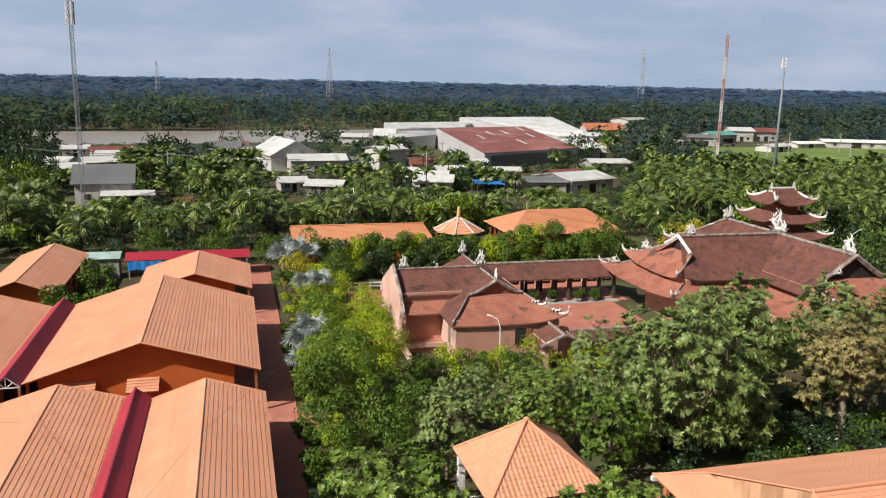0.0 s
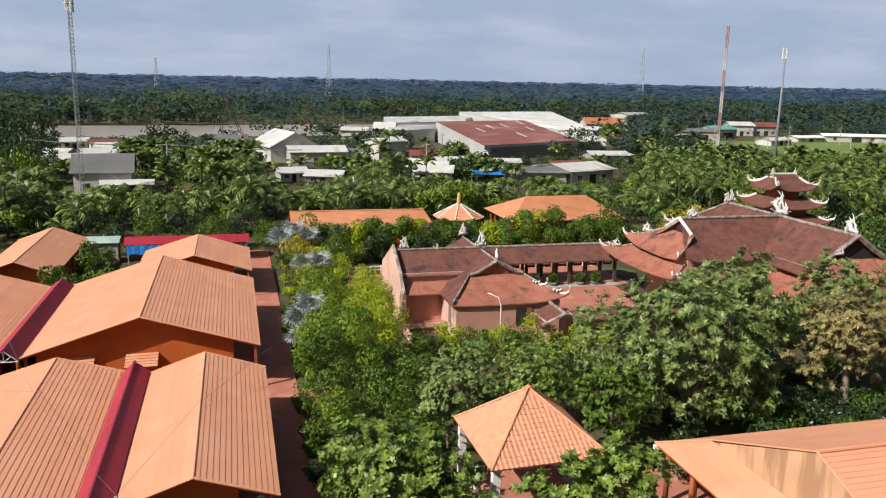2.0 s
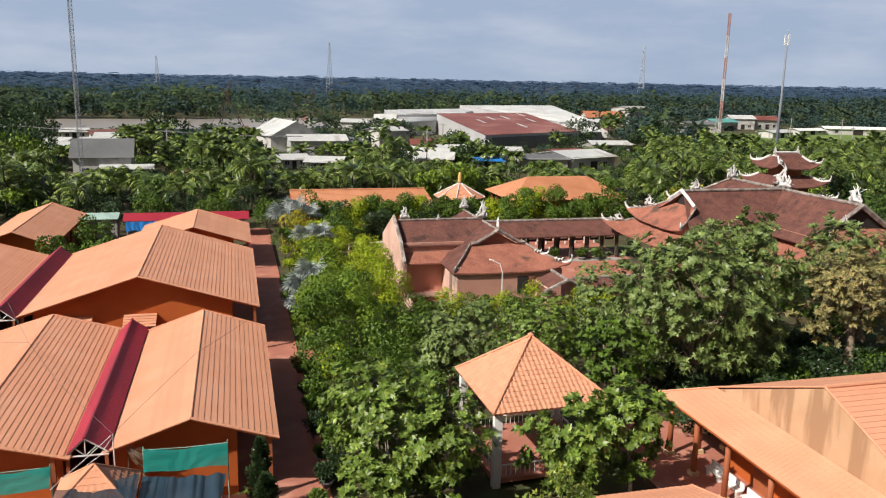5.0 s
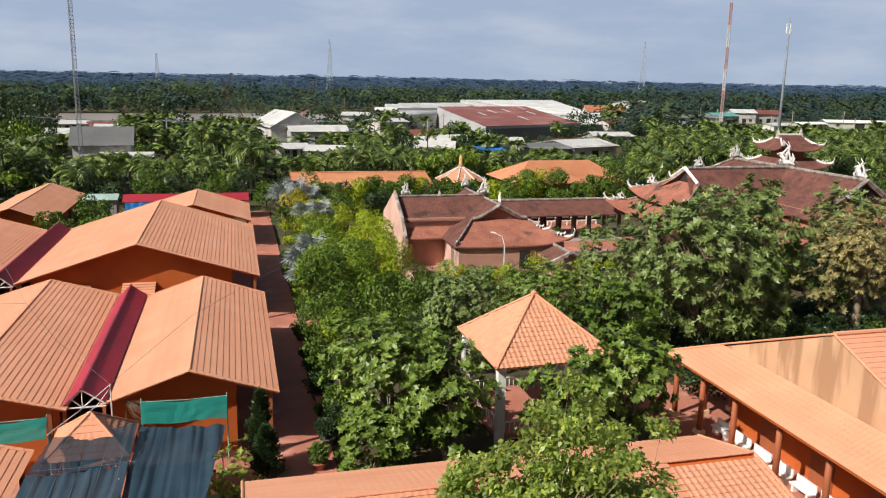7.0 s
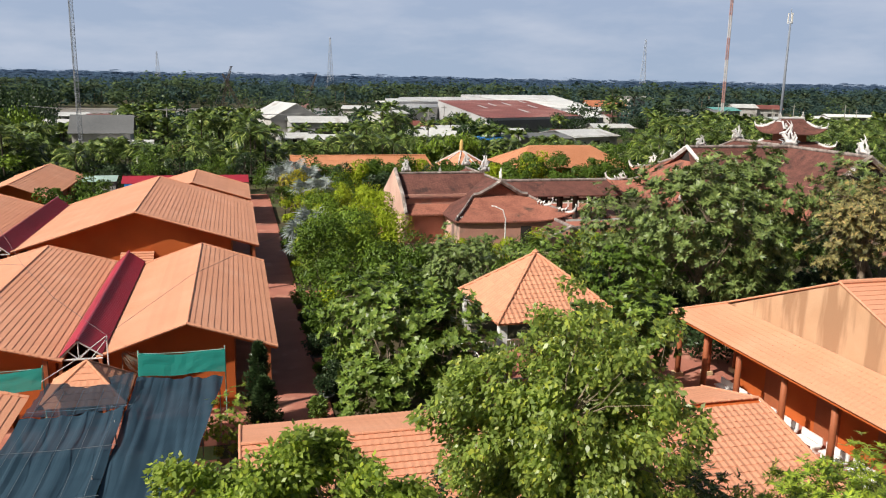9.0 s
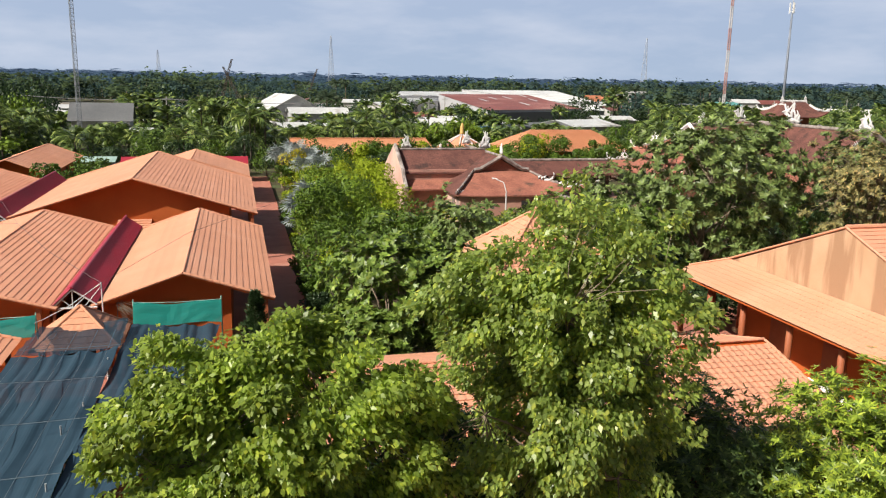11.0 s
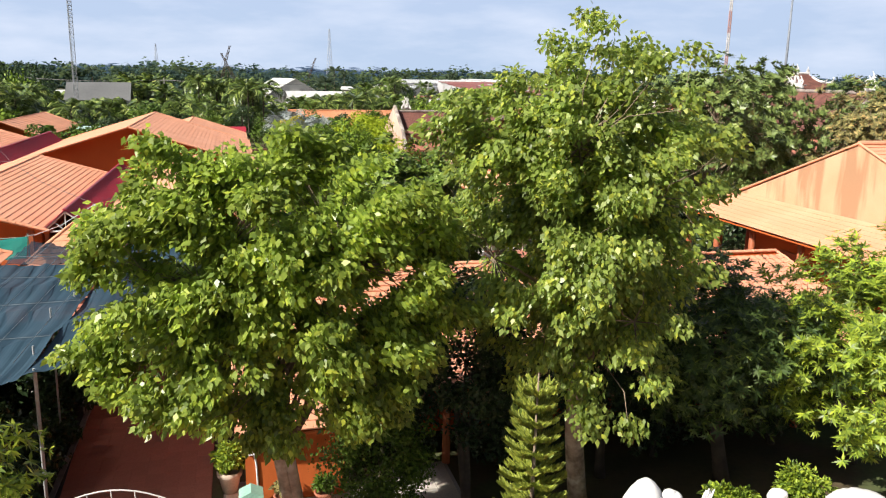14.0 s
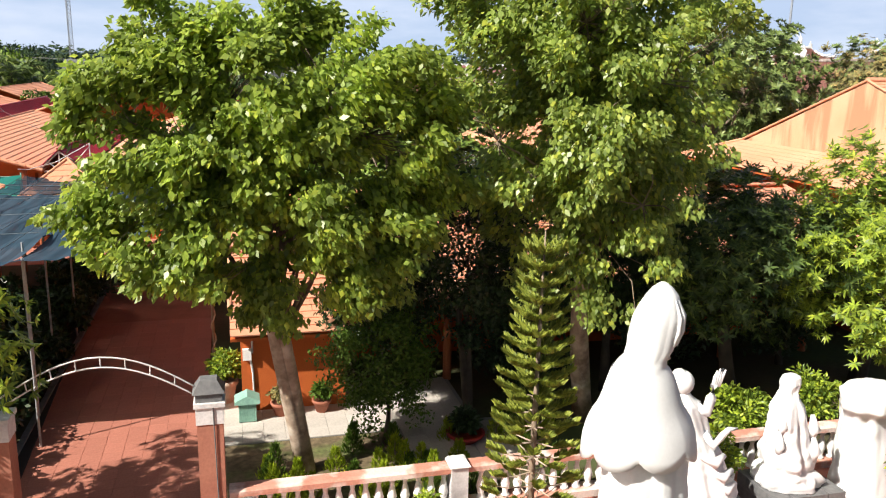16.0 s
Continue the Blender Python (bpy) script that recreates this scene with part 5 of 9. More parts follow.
def house(x0, x1, y, depth, h, rise, roof, wall, label, shop=False, turn=None):
    """A village house: four walls, a gabled sheet roof with overhang, a dark door and windows."""
    FOOT.append((min(x0, x1) - 1.5, max(x0, x1) + 1.5, y - 2.5, y + depth + 1.0))
    ob = thing("village_house", ((x0 + x1) / 2, y + depth / 2, 0), label, "house", "village houses")
    part("wall", Geo().box(x0, x1, y, y + depth, 0, h), wall, ob)
    ym = y + depth / 2
    o = 0.7
    part("roof_sheet", Geo().slab([(x0 - o, y - o, h - 0.2), (x1 + o, y - o, h - 0.2), (x1 + o, ym, h + rise), (x0 - o, ym, h + rise)], 0.08), roof, ob)
    part("roof_sheet", Geo().slab([(x1 + o, y + depth + o, h - 0.2), (x0 - o, y + depth + o, h - 0.2), (x0 - o, ym, h + rise), (x1 + o, ym, h + rise)], 0.08), roof, ob)
    for s in (x0, x1):
        part("gable", Geo().prism([(s, y, h), (s, y + depth, h), (s, ym, h + rise - 0.1)], (0.15 if s == x0 else -0.15, 0, 0)), wall, ob)
    w = (x1 - x0)
    d0, d1, dh = x0 + w * 0.42, x0 + w * (0.85 if shop else 0.58), min(2.4, h * 0.8)
    door = part("door", Geo().box(d0, d1, y - 0.06, y, 0, dh), DARK, ob)
    part("lintel", Geo().box(d0 - 0.15, d1 + 0.15, y - 0.14, y, dh, dh + 0.14), CONCRETE, door)
    for k in ((0.15,) if shop else (0.15, 0.72)):
        w0, w1 = x0 + w * k, x0 + w * k + min(1.4, w * 0.15)
        win = part("window", Geo().box(w0, w1, y - 0.06, y, 1.0, min(2.2, h * 0.75)), DARK, ob)
        part("window_sill", Geo().box(w0 - 0.1, w1 + 0.1, y - 0.16, y, 0.9, 1.0), CONCRETE, win)
        part("window_bar", Geo().box((w0 + w1) / 2 - 0.04, (w0 + w1) / 2 + 0.04, y - 0.1, y - 0.06, 1.0, min(2.2, h * 0.75)), STEEL, win)
    turn = (((x0 * 7.3 + y * 3.1) % 50) - 25) if turn is None else turn
    ob.rotation_euler = (0, 0, radians(turn))
    return ob


W_ = mat("dirty_white_wall", (0.52, 0.51, 0.49), (0.40, 0.39, 0.38), 0.3, 0.8, 0.1, 5, stain=(0.27, 0.25, 0.23), stain_scale=0.2)
house(-33.4, -22.0, 181, 11, 4.6, 3.4, GREY_SHEET, W_, "house with steep grey sheet roof and low front annex", True, 3)
house(-27.0, -17.5, 177, 4, 2.6, 0.6, WHITE_SHEET, CONCRETE, "low annex with pale sheet roof", True, 3)
house(5.0, 25.0, 244, 15, 4.8, 4.2, WHITE_SHEET, W_, "tall white barn with bright sheet roof", False, -76)
house(15.0, 31.0, 232, 9, 4.2, 1.4, WHITE_SHEET, GREY_WALL, "broad white-roofed shop building", True)
house(17.0, 25.0, 188, 8, 2.6, 0.9, WHITE_SHEET, CONCRETE, "small white-roofed house among palms")
house(10.0, 16.5, 197, 7, 2.4, 0.9, WHITE_SHEET, GREY_WALL, "small house with pale roof among palms")
house(40.5, 50.5, 243, 8, 6.4, 0.7, WHITE_SHEET, W_, "white two-storey house with flat pale roof")
house(43.5, 52.5, 190, 7, 3.0, 1.4, WHITE_SHEET, W_, "white house with pale sheet roof behind trees")
house(43.0, 49.0, 206, 7, 3.2, 1.2, WHITE_SHEET, GREY_WALL, "pale roofed house among trees")
house(68.8, 78.5, 213, 8, 3.0, 0.6, WHITE_SHEET, W_, "low white house before the warehouse")
house(68.2, 80.0, 184, 9, 3.4, 0.8, GREY_SHEET, CONCRETE, "long grey-walled shed with rusty roof")
house(78.0, 93.0, 186, 14, 3.6, 1.2, WHITE_SHEET, W_, "long low white-roofed workshop")
house(110, 126, 238, 9, 2.4, 0.7, WHITE_SHEET, CONCRETE, "long low pale roof among palms")
house(-50, -40, 228, 8, 2.8, 1.0, WHITE_SHEET, W_, "low white-roofed house by the river bank")
house(-56, -46, 249, 8, 2.6, 0.9, WHITE_SHEET, W_, "pale low riverside house")
house(-47, -33, 285, 9, 2.4, 1.0, RED_SHEET, W_, "riverside house with red sheet roof")
house(-42, -31, 268, 8, 2.6, 1.0, WHITE_SHEET, W_, "small white house by the riverside")
house(-56, -48, 288, 8, 2.8, 0.9, WHITE_SHEET, W_, "pale house at the river's edge")
house(-8, 2, 282, 10, 3.0, 2.2, GREY_SHEET, CONCRETE, "riverside house with dark grey roof")
house(2.0, 8.5, 262, 8, 3.0, 1.8, WHITE_SHEET, W_, "white gabled riverside house")
house(42.8, 53, 322, 10, 4.6, 1.0, WHITE_SHEET, W_, "pale shed beyond the shops")
house(190, 218, 332, 10, 4.2, 1.0, GREY_SHEET, W_, "long roadside house with grey roof", True)
house(222, 238, 345, 10, 4.4, 1.4, mat("teal_sheet", (0.12, 0.36, 0.33), None, 0.2, 0.5, 0.05, 3), W_, "roadside house with green sheet roof", True)
house(246, 258, 360, 10, 5.4, 1.6, WHITE_SHEET, W_, "white roadside house with sheet roof")
house(260, 274, 362, 10, 4.8, 1.8, RED_SHEET, W_, "roadside house with red roof")
house(252, 268, 320, 8, 2.2, 0.7, WHITE, W_, "long white shed at the field's edge")
house(270, 300, 318, 8, 3.0, 0.9, WHITE, W_, "longest white shed at the field's edge")
house(205, 221, 402, 14, 8.5, 1.0, CONCRETE, W_, "tall pale storeyed house above the trees")
house(176, 196, 382, 12, 4.4, 3.0, mat("orange_far_roof", (0.45, 0.17, 0.09), None, 0.3, 0.7, 0.1, 3), W_, "distant shrine with orange roof")
for x, y, w, d, h, rise, roof, wall, words in (
        (50.5, 266, 9, 7, 5.6, 0.4, WHITE_SHEET, W_, "flat-roofed white house between the sheds"), (34.5, 234, 7, 7, 3.4, 1.2, GREY_SHEET, W_, "small house with weathered grey roof"), (47.0, 196, 12, 9, 3.4, 1.3, WHITE_SHEET, W_, "wide white-roofed house among trees"),
        (57.0, 208, 8, 8, 3.2, 1.4, WHITE_SHEET, GREY_WALL, "pale-roofed house beside the palms"), (54.0, 226, 8, 7, 3.6, 1.2, RED_SHEET, W_, "house with faded red sheet roof"), (115.5, 232, 12, 8, 3.0, 0.9, WHITE_SHEET, CONCRETE, "low pale workshop behind the palms"),
        (60.0, 322, 8, 8, 5.2, 2.4, WHITE_SHEET, W_, "steep-gabled white house by the factory"), (72.0, 236, 7, 6, 3.0, 0.8, WHITE_SHEET, W_, "small white annex before the red warehouse"), (88.0, 202, 9, 7, 3.0, 1.0, RED_SHEET, CONCRETE, "grey shed with rusty sheet roof"),
        (68.0, 190, 7, 6, 2.8, 0.9, WHITE_SHEET, CONCRETE, "small shed with bright sheet roof"), (6.5, 266, 8, 8, 3.2, 2.0, GREY_SHEET, W_, "riverside house with steep grey roof"), (-38, 244, 9, 7, 2.8, 1.2, WHITE_SHEET, W_, "white-roofed house near the river"),
        (-24, 262, 8, 7, 2.8, 1.1, GREY_SHEET, W_, "grey-roofed house near the river"), (160, 340, 12, 9, 4.0, 1.4, WHITE_SHEET, W_, "white-roofed house behind the palms"), (150, 300, 10, 8, 3.4, 1.2, RED_SHEET, W_, "red-roofed house among the woods"), (228, 300, 14, 8, 2.6, 0.8, WHITE_SHEET, W_, "white shed beside the open field")):
    house(x - w / 2, x + w / 2, y, d, h, rise, roof, wall, words)
house(-12, -6, 168, 5, 2.0, 0.8, RED_SHEET, CONCRETE, "tiny hut with red roof among palms")
g = Geo().add([(55, 186, 2.6), (64, 185, 2.6), (64, 190, 3.0), (55, 191, 3.0)], [(0, 1, 2, 3)])
ob = thing("awning", (60, 188, 0), "blue tarpaulin awning on thin poles", "awning")
part("sheet", Geo().slab([(57, 186, 2.7), (64, 185, 2.6), (64, 190, 3.2), (57, 191, 3.2)], 0.03), BLUE_TARP, ob)
for x, y in ((57.2, 186.2), (63.8, 185.2), (63.8, 189.8), (57.2, 190.8)):
    part("pole", Geo().tube([(x, y, 0), (x, y, 2.9)], 0.06, 6), STEEL, ob)


# ---- masts ----
PALE_STEEL = mat("weathered_steel", (0.30, 0.32, 0.35), None, 0.3, 0.6, 0.0)
# Pylon steel tinted paler and bluer, to paint in haze.
FAR_STEEL = mat("hazed_far_steel", (0.42, 0.46, 0.52), None, 0.3, 0.6, 0.0)
FADED_WHITE = mat("faded_white_mast_paint", (0.55, 0.53, 0.53), None, 0.5, 0.6, 0.0)
def lattice(name, at, h, w0, w1, label, bands, antennas=True, bars=26, bar=0.05):
    """A three-legged lattice mast with cross bars."""
    ob = thing(name, at, label, "mast")
    x, y, z = at
    seg = len(bands)
    for b, m in enumerate(bands):
        g = Geo()
        za, zb = h * b / seg, h * (b + 1) / seg
        n = max(2, bars // seg)
        for k in range(3):
            a = 2 * math.pi * k / 3 + 0.4
            c = lambda zz, aa=a: (x + (w0 + (w1 - w0) * zz / h) * math.cos(aa), y + (w0 + (w1 - w0) * zz / h) * math.sin(aa), z + zz)
            a2 = a + 2 * math.pi / 3
            g.tube([c(za), c(zb)], bar * 1.5, 5)
            for i in range(n):
                z0, z1 = za + (zb - za) * i / n, za + (zb - za) * (i + 1) / n
                g.tube([c(z0), c(z1, a2)], bar, 4, caps=False)
                g.tube([c(z1), c(z1, a2)], bar, 4, caps=False)
        part("mast_section", g, m, ob)
    if antennas:
        for k in range(3):
            a = 2 * math.pi * k / 3
            p = (x + 0.8 * math.cos(a), y + 0.8 * math.sin(a))
            part("antenna_panel", Geo().box(p[0] - 0.16, p[0] + 0.16, p[1] - 0.1, p[1] + 0.1, z + h - 2.4, z + h - 0.1), WHITE, ob)
            part("antenna_bracket", Geo().tube([(x, y, z + h - 1.2), (*p, z + h - 1.2)], 0.06, 5), STEEL, ob)
    return ob


lattice("lattice_mast", (-30.0, 172, 0), 45, 0.5, 0.42, "tall grey lattice telecom mast with white antenna panels", [PALE_STEEL] * 5, False, 60, 0.035)
ob = thing("antenna_cluster", (-30.0, 172, 0), "white antenna panels clamped high on the lattice mast", "antenna")
for zz in (37.0, 42.0):
    for k in range(4):
        a = math.pi / 2 * k + 0.5
        p = (-30 + 0.75 * math.cos(a), 172 + 0.75 * math.sin(a))
        part("panel", Geo().box(p[0] - 0.14, p[0] + 0.14, p[1] - 0.08, p[1] + 0.08, zz - 0.6, zz + (3.6 if zz < 40 else 2.6)), WHITE, ob)
        part("bracket", Geo().tube([(-30, 172, zz + 1), (*p, zz + 1)], 0.06, 5), STEEL, ob)
lattice("lattice_mast", (131.5, 199, 0), 41, 0.45, 0.38, "red and white banded lattice mast", [FADED_WHITE, FADED_WHITE, TOWER_RED, FADED_WHITE, TOWER_RED, FADED_WHITE, TOWER_RED], False, 60, 0.075)
mono = thing("monopole_mast", (136.8, 181, 0), "grey tapered telecom pole with white antennas on top", "mast")
part("pole", Geo().tube([(136.8, 181, 0), (136.8, 181, 33)], [0.46, 0.22], 10), mat("grey_blue_pole", (0.20, 0.225, 0.27), None, 0.5, 0.5, 0.0), mono, smooth=True)
for k in range(3):
    a = 2 * math.pi * k / 3 + 0.3
    p = (136.8 + 0.6 * math.cos(a), 181 + 0.6 * math.sin(a))
    part("antenna_panel", Geo().box(p[0] - 0.15, p[0] + 0.15, p[1] - 0.1, p[1] + 0.1, 32.2, 34.8), WHITE, mono)
    part("bracket", Geo().tube([(136.8, 181, 32.6), (*p, 32.6)], 0.07, 5), WHITE, mono)
part("lightning_rod", Geo().tube([(136.8, 181, 33), (136.8, 181, 36)], 0.06, 5), STEEL, mono)
lattice("pylon", (126, 1100, 0), 67, 5.5, 0.8, "distant steel lattice pylon above the woods", [FAR_STEEL] * 3, False, 15, 0.16)
lattice("pylon", (588, 1100, 0), 78, 6.5, 0.8, "taller distant steel lattice pylon above the woods", [FAR_STEEL] * 3, False, 15, 0.18)
lattice("pylon", (-110, 1300, 0), 48, 5.0, 0.8, "low distant steel lattice pylon above the woods", [FAR_STEEL] * 3, False, 12, 0.15)


def light_pole(at, h, arm, label):
    ob = thing("street_lamp", at, label, "street lamp")
    x, y, z = at
    part("pole", Geo().tube([(x, y, z), (x, y, z + h * 0.8), (x + arm[0] * 0.25, y + arm[1] * 0.25, z + h * 0.95), (x + arm[0], y + arm[1], z + h)], [0.08, 0.06, 0.05, 0.045], 7), WHITE_WORN, ob)
    part("lamp_head", Geo().tube([(x + arm[0] * 0.8, y + arm[1] * 0.8, z + h), (x + arm[0] * 1.25, y + arm[1] * 1.25, z + h + 0.03)], [0.06, 0.13], 7, 0.5), WHITE, ob)
    return ob


light_pole((23.6, 68.0, 0), 5.6, (-0.9, 0.6), "slim white street lamp in front of the gatehouse")
light_pole((79.8, 88.0, 0), 8.6, (1.6, 0.4), "grey street lamp beside the temple hall")


# crane and utility poles in the distance
def crane(at, h, lean, label):
    ob = thing("river_crane", at, label, "crane")
    x, y, z = at
    g = Geo()
    for s in (-0.5, 0.5):
        g.tube([(x + s, y, z + 2), (x + lean + s * 0.4, y, z + h)], 0.14, 5)
    for i in range(9):
        t0, t1 = i / 9, (i + 1) / 9
        g.tube([(x - 0.5 + lean * t0, y, z + 2 + (h - 2) * t0), (x + 0.5 + lean * t1, y, z + 2 + (h - 2) * t1)], 0.1, 4)
    part("boom", g, BARK_DARK, ob)
    part("cab", Geo().box(x - 1.8, x + 1.6, y - 1.4, y + 1.4, z, z + 3.2), TOWER_RED, ob)
    part("cable", Geo().tube([(x + lean, y, z + h), (x - 2.5, y, z + 4)], 0.05, 4), STONE_GREY, ob)
    return ob


crane((3.6, 316, 0), 17.2, -7.6, "river crane with long dark lattice boom")
crane((-5.6, 318, 0), 20, 4.8, "river crane with red cab and raised boom")
crane((35, 420, 0), 18, 6.0, "crane across the river with raised boom")
for x, y, h in ((-16, 205, 9), (196, 300, 9), (225, 290, 9), (178, 240, 9), (252, 292, 9), (205, 232, 9), (49, 206, 9), (62, 240, 9), (-52, 222, 9)):
    ob = thing("utility_pole", (x, y, 0), "concrete utility pole with crossarm", "utility pole", "utility poles")
    part("pole", Geo().tube([(x, y, 0), (x, y, h)], [0.2, 0.13], 7), CONCRETE, ob)
    part("crossarm", Geo().box(x - 0.9, x + 0.9, y - 0.06, y + 0.06, h - 0.8, h - 0.65), CONCRETE, ob)

ob = thing("power_line", (-16, 205, 8.3), "sagging power cables strung between concrete poles", "cable")
for k in (-0.8, 0.0, 0.8):
    run = []
    for (xa, ya), (xb, yb) in (((-90, 236), (-52, 222)), ((-52, 222), (-16, 205)), ((-16, 205), (22, 190))):
        run += [(xa + (xb - xa) * t + k * 0.3, ya + (yb - ya) * t + k, 8.45 - 2.4 * t * (1 - t)) for t in (0.0, 0.17, 0.33, 0.5, 0.67, 0.83)]
    part("cable", Geo().tube(run, 0.035, 4), STONE_GREY, ob)


# ---- shade nets ----
def sheet_net(c00, c10, c01, c11, nx, ny, amp, seed):
    """A slack net between four corners with folds and sag."""
    g = Geo()
    pts = []
    a, b, c, d = (Vector(p) for p in (c00, c10, c01, c11))
    for j in range(ny + 1):
        for i in range(nx + 1):
            u, v = i / nx, j / ny
            p = a.lerp(b, u).lerp(c.lerp(d, u), v)
            s = math.sin(math.pi * u) * 0.12 + abs(math.sin(math.pi * v * 4)) * 0.10
            w = noise.noise((p.x * 1.5 + seed, p.y * 0.10, seed)) * amp * 0.7 + noise.noise((p.x * 3.4, p.y * 0.22, seed + 4)) * amp * 0.3 + abs(noise.noise((p.x * 2.4, p.y * 0.05, seed + 9))) * amp * 0.5
            p.z += w - s
            pts.append(p)
    w = nx + 1
    return g.add(pts, [(j * w + i, j * w + i + 1, (j + 1) * w + i + 1, (j + 1) * w + i) for j in range(ny) for i in range(nx)])


canopy = thing("shade_canopy", (-5.5, 27, 0), "dark shade net stretched over wires above the front path", "shade net")
part("net_panel", sheet_net((-8.95, 17.2, 3.7), (-4.75, 17.0, 4.42), (-8.8, 31.9, 3.6), (-4.9, 32.0, 3.7), 50, 80, 0.20, 3.0), NET_DARK, canopy)
part("net_panel", sheet_net((-8.8, 31.9, 3.6), (-4.9, 32.0, 3.7), (-8.4, 34.9, 3.8), (-5.0, 35.9, 3.75), 40, 24, 0.10, 5.0), NET_THIN, canopy, "worn see-through stretch of net over the small roof")
part("net_panel", sheet_net((-4.78, 17.4, 4.38), (-2.5, 20.0, 4.3), (-4.95, 36.5, 3.30), (-1.1, 36.5, 3.05), 56, 80, 0.20, 9.0), NET_DARK, canopy)
for ya, za in ((19.5, 4.6), (23.5, 4.36), (27.5, 4.16), (31.5, 3.98)):
    part("wire", Geo().tube([(-8.4, ya, za), (-6.5, ya, za - 0.05), (-4.6, ya, za)], 0.011, 5), ROPE, canopy)
for xa in (-8.1, -7.35, -6.6, -5.8, -5.1):
    part("wire", Geo().tube([(xa + 0.15, 17.6, 4.62), (xa + 0.05, 24, 4.28), (xa - 0.03, 30, 4.02), (xa - 0.1, 33.5 if xa < -5 else 36, 3.98 if xa < -5 else 3.55)], 0.010, 5), ROPE, canopy)
for x, y, h in ((-4.96, 19.4, 4.4), (-5.39, 23.4, 4.2), (-5.11, 25.4, 4.1), (-4.6, 17.8, 4.4), (-8.8, 17.9, 4.45), (-8.9, 24, 4.1), (-5.1, 30.5, 3.8), (-2.0, 33, 3.2), (-1.3, 36.4, 3.0)):
    part("pole", Geo().tube([(x, y, 0), (x, y, h)], 0.03, 6), STEEL, canopy)


def hanging_net(x0, x1, y, zt, zb, label, seed):
    ob = thing("hanging_net", ((x0 + x1) / 2, y, zb), label, "net", "teal nets")
    g = Geo()
    pts = []
    nx, nz = 24, 8
    for j in range(nz + 1):
        for i in range(nx + 1):
            u, v = i / nx, j / nz
            pts.append((x0 + (x1 - x0) * u, y - 0.5 * (1 - v) + 0.06 * noise.noise((u * 9, v * 3, seed)), zb + (zt - zb) * v + 0.05 * math.sin(u * 9 + seed) - 0.1 * math.sin(math.pi * u) * v))
    w = nx + 1
    part("mesh_sheet", g.add(pts, [(j * w + i, j * w + i + 1, (j + 1) * w + i + 1, (j + 1) * w + i) for j in range(nz) for i in range(nx)]), NET_TEAL, ob)
    part("top_rope", Geo().tube([(x0, y, zt), ((x0 + x1) / 2, y, zt - 0.06), (x1, y, zt)], 0.02, 5), MINT, ob)
    for x in (x0, x1):
        part("pole", Geo().tube([(x, y + 0.03, 0), (x, y + 0.03, zt + 0.15)], 0.035, 6), MINT, ob)
    return ob


hanging_net(-5.1, -1.05, 38.5, 3.72, 2.72, "teal green net hung across the gable front", 1.0)
hanging_net(-14.5, -9.3, 38.2, 3.4, 2.5, "teal green net hung beside the tiled roof", 5.0)

ob = thing("cable_pole", (-6.4, 38.2, 0), "short pale pole carrying slack cables", "pole")
part("pole", Geo().tube([(-6.4, 38.2, 0), (-6.4, 38.2, 4.85)], 0.032, 7), WHITE_WORN, ob)
part("cable", Geo().tube([(-6.45, 38.2, 4.8), (-7.6, 36.9, 4.15), (-8.3, 35.4, 4.05), (-8.45, 34.3, 4.2)], 0.02, 5), WHITE_WORN, ob)
part("cable", Geo().tube([(-6.4, 38.2, 4.7), (-7.0, 37.6, 4.0), (-7.5, 37.2, 3.8)], 0.018, 5), WHITE_WORN, ob)
part("cable", Geo().tube([(-6.4, 38.2, 4.85), (-10, 45.0, 5.0), (-13.1, 52, 5.35), (-17, 62, 6.2)], 0.009, 5), STONE_GREY, ob)
part("cable", Geo().tube([(-6.4, 38.2, 4.85), (-3, 48, 5.25), (1.6, 57.5, 5.2), (5.0, 62, 5.6)], 0.009, 5), STONE_GREY, ob)
part("cable", Geo().tube([(-13.1, 52, 5.35), (-18, 52.5, 5.5), (-26, 53, 6.0)], 0.009, 5), STONE_GREY, ob)
ob = thing("broom_frame", (-5.6, 38.6, 0), "bundle of bare dry twigs on the gable", "dry climber")
rng_ = random.Random(4)
g = Geo()
for i in range(34):
    a = (-6.0 + rng_.random() * 0.3, 39.2, 3.4 + rng_.random() * 0.3)
    g.tube([a, (a[0] + rng_.uniform(0.2, 0.9), a[1] - 0.3, a[2] - rng_.uniform(0.1, 0.6)), (a[0] + rng_.uniform(0.4, 1.3), a[1] - 0.4, a[2] - rng_.uniform(0.3, 1.2))], 0.008, 3, caps=False)
part("twig", g.tube([(-6.0, 39.2, 0), (-5.9, 39.2, 3.6)], 0.02, 5), BARK, ob)

# ---- gate, balustrade and terrace ----
part("terrace", Geo().box(-0.3, 22, 4, 13.0, -0.1, 0.10), PATH_RED, pave)
bal = thing("balustrade", (6, 13.25, 0), "pink-railed balustrade with white turned balusters", "balustrade")
part("plinth", Geo().box(-0.45, 21, 13.05, 13.42, 0, 0.22), RAIL_PINK, bal)


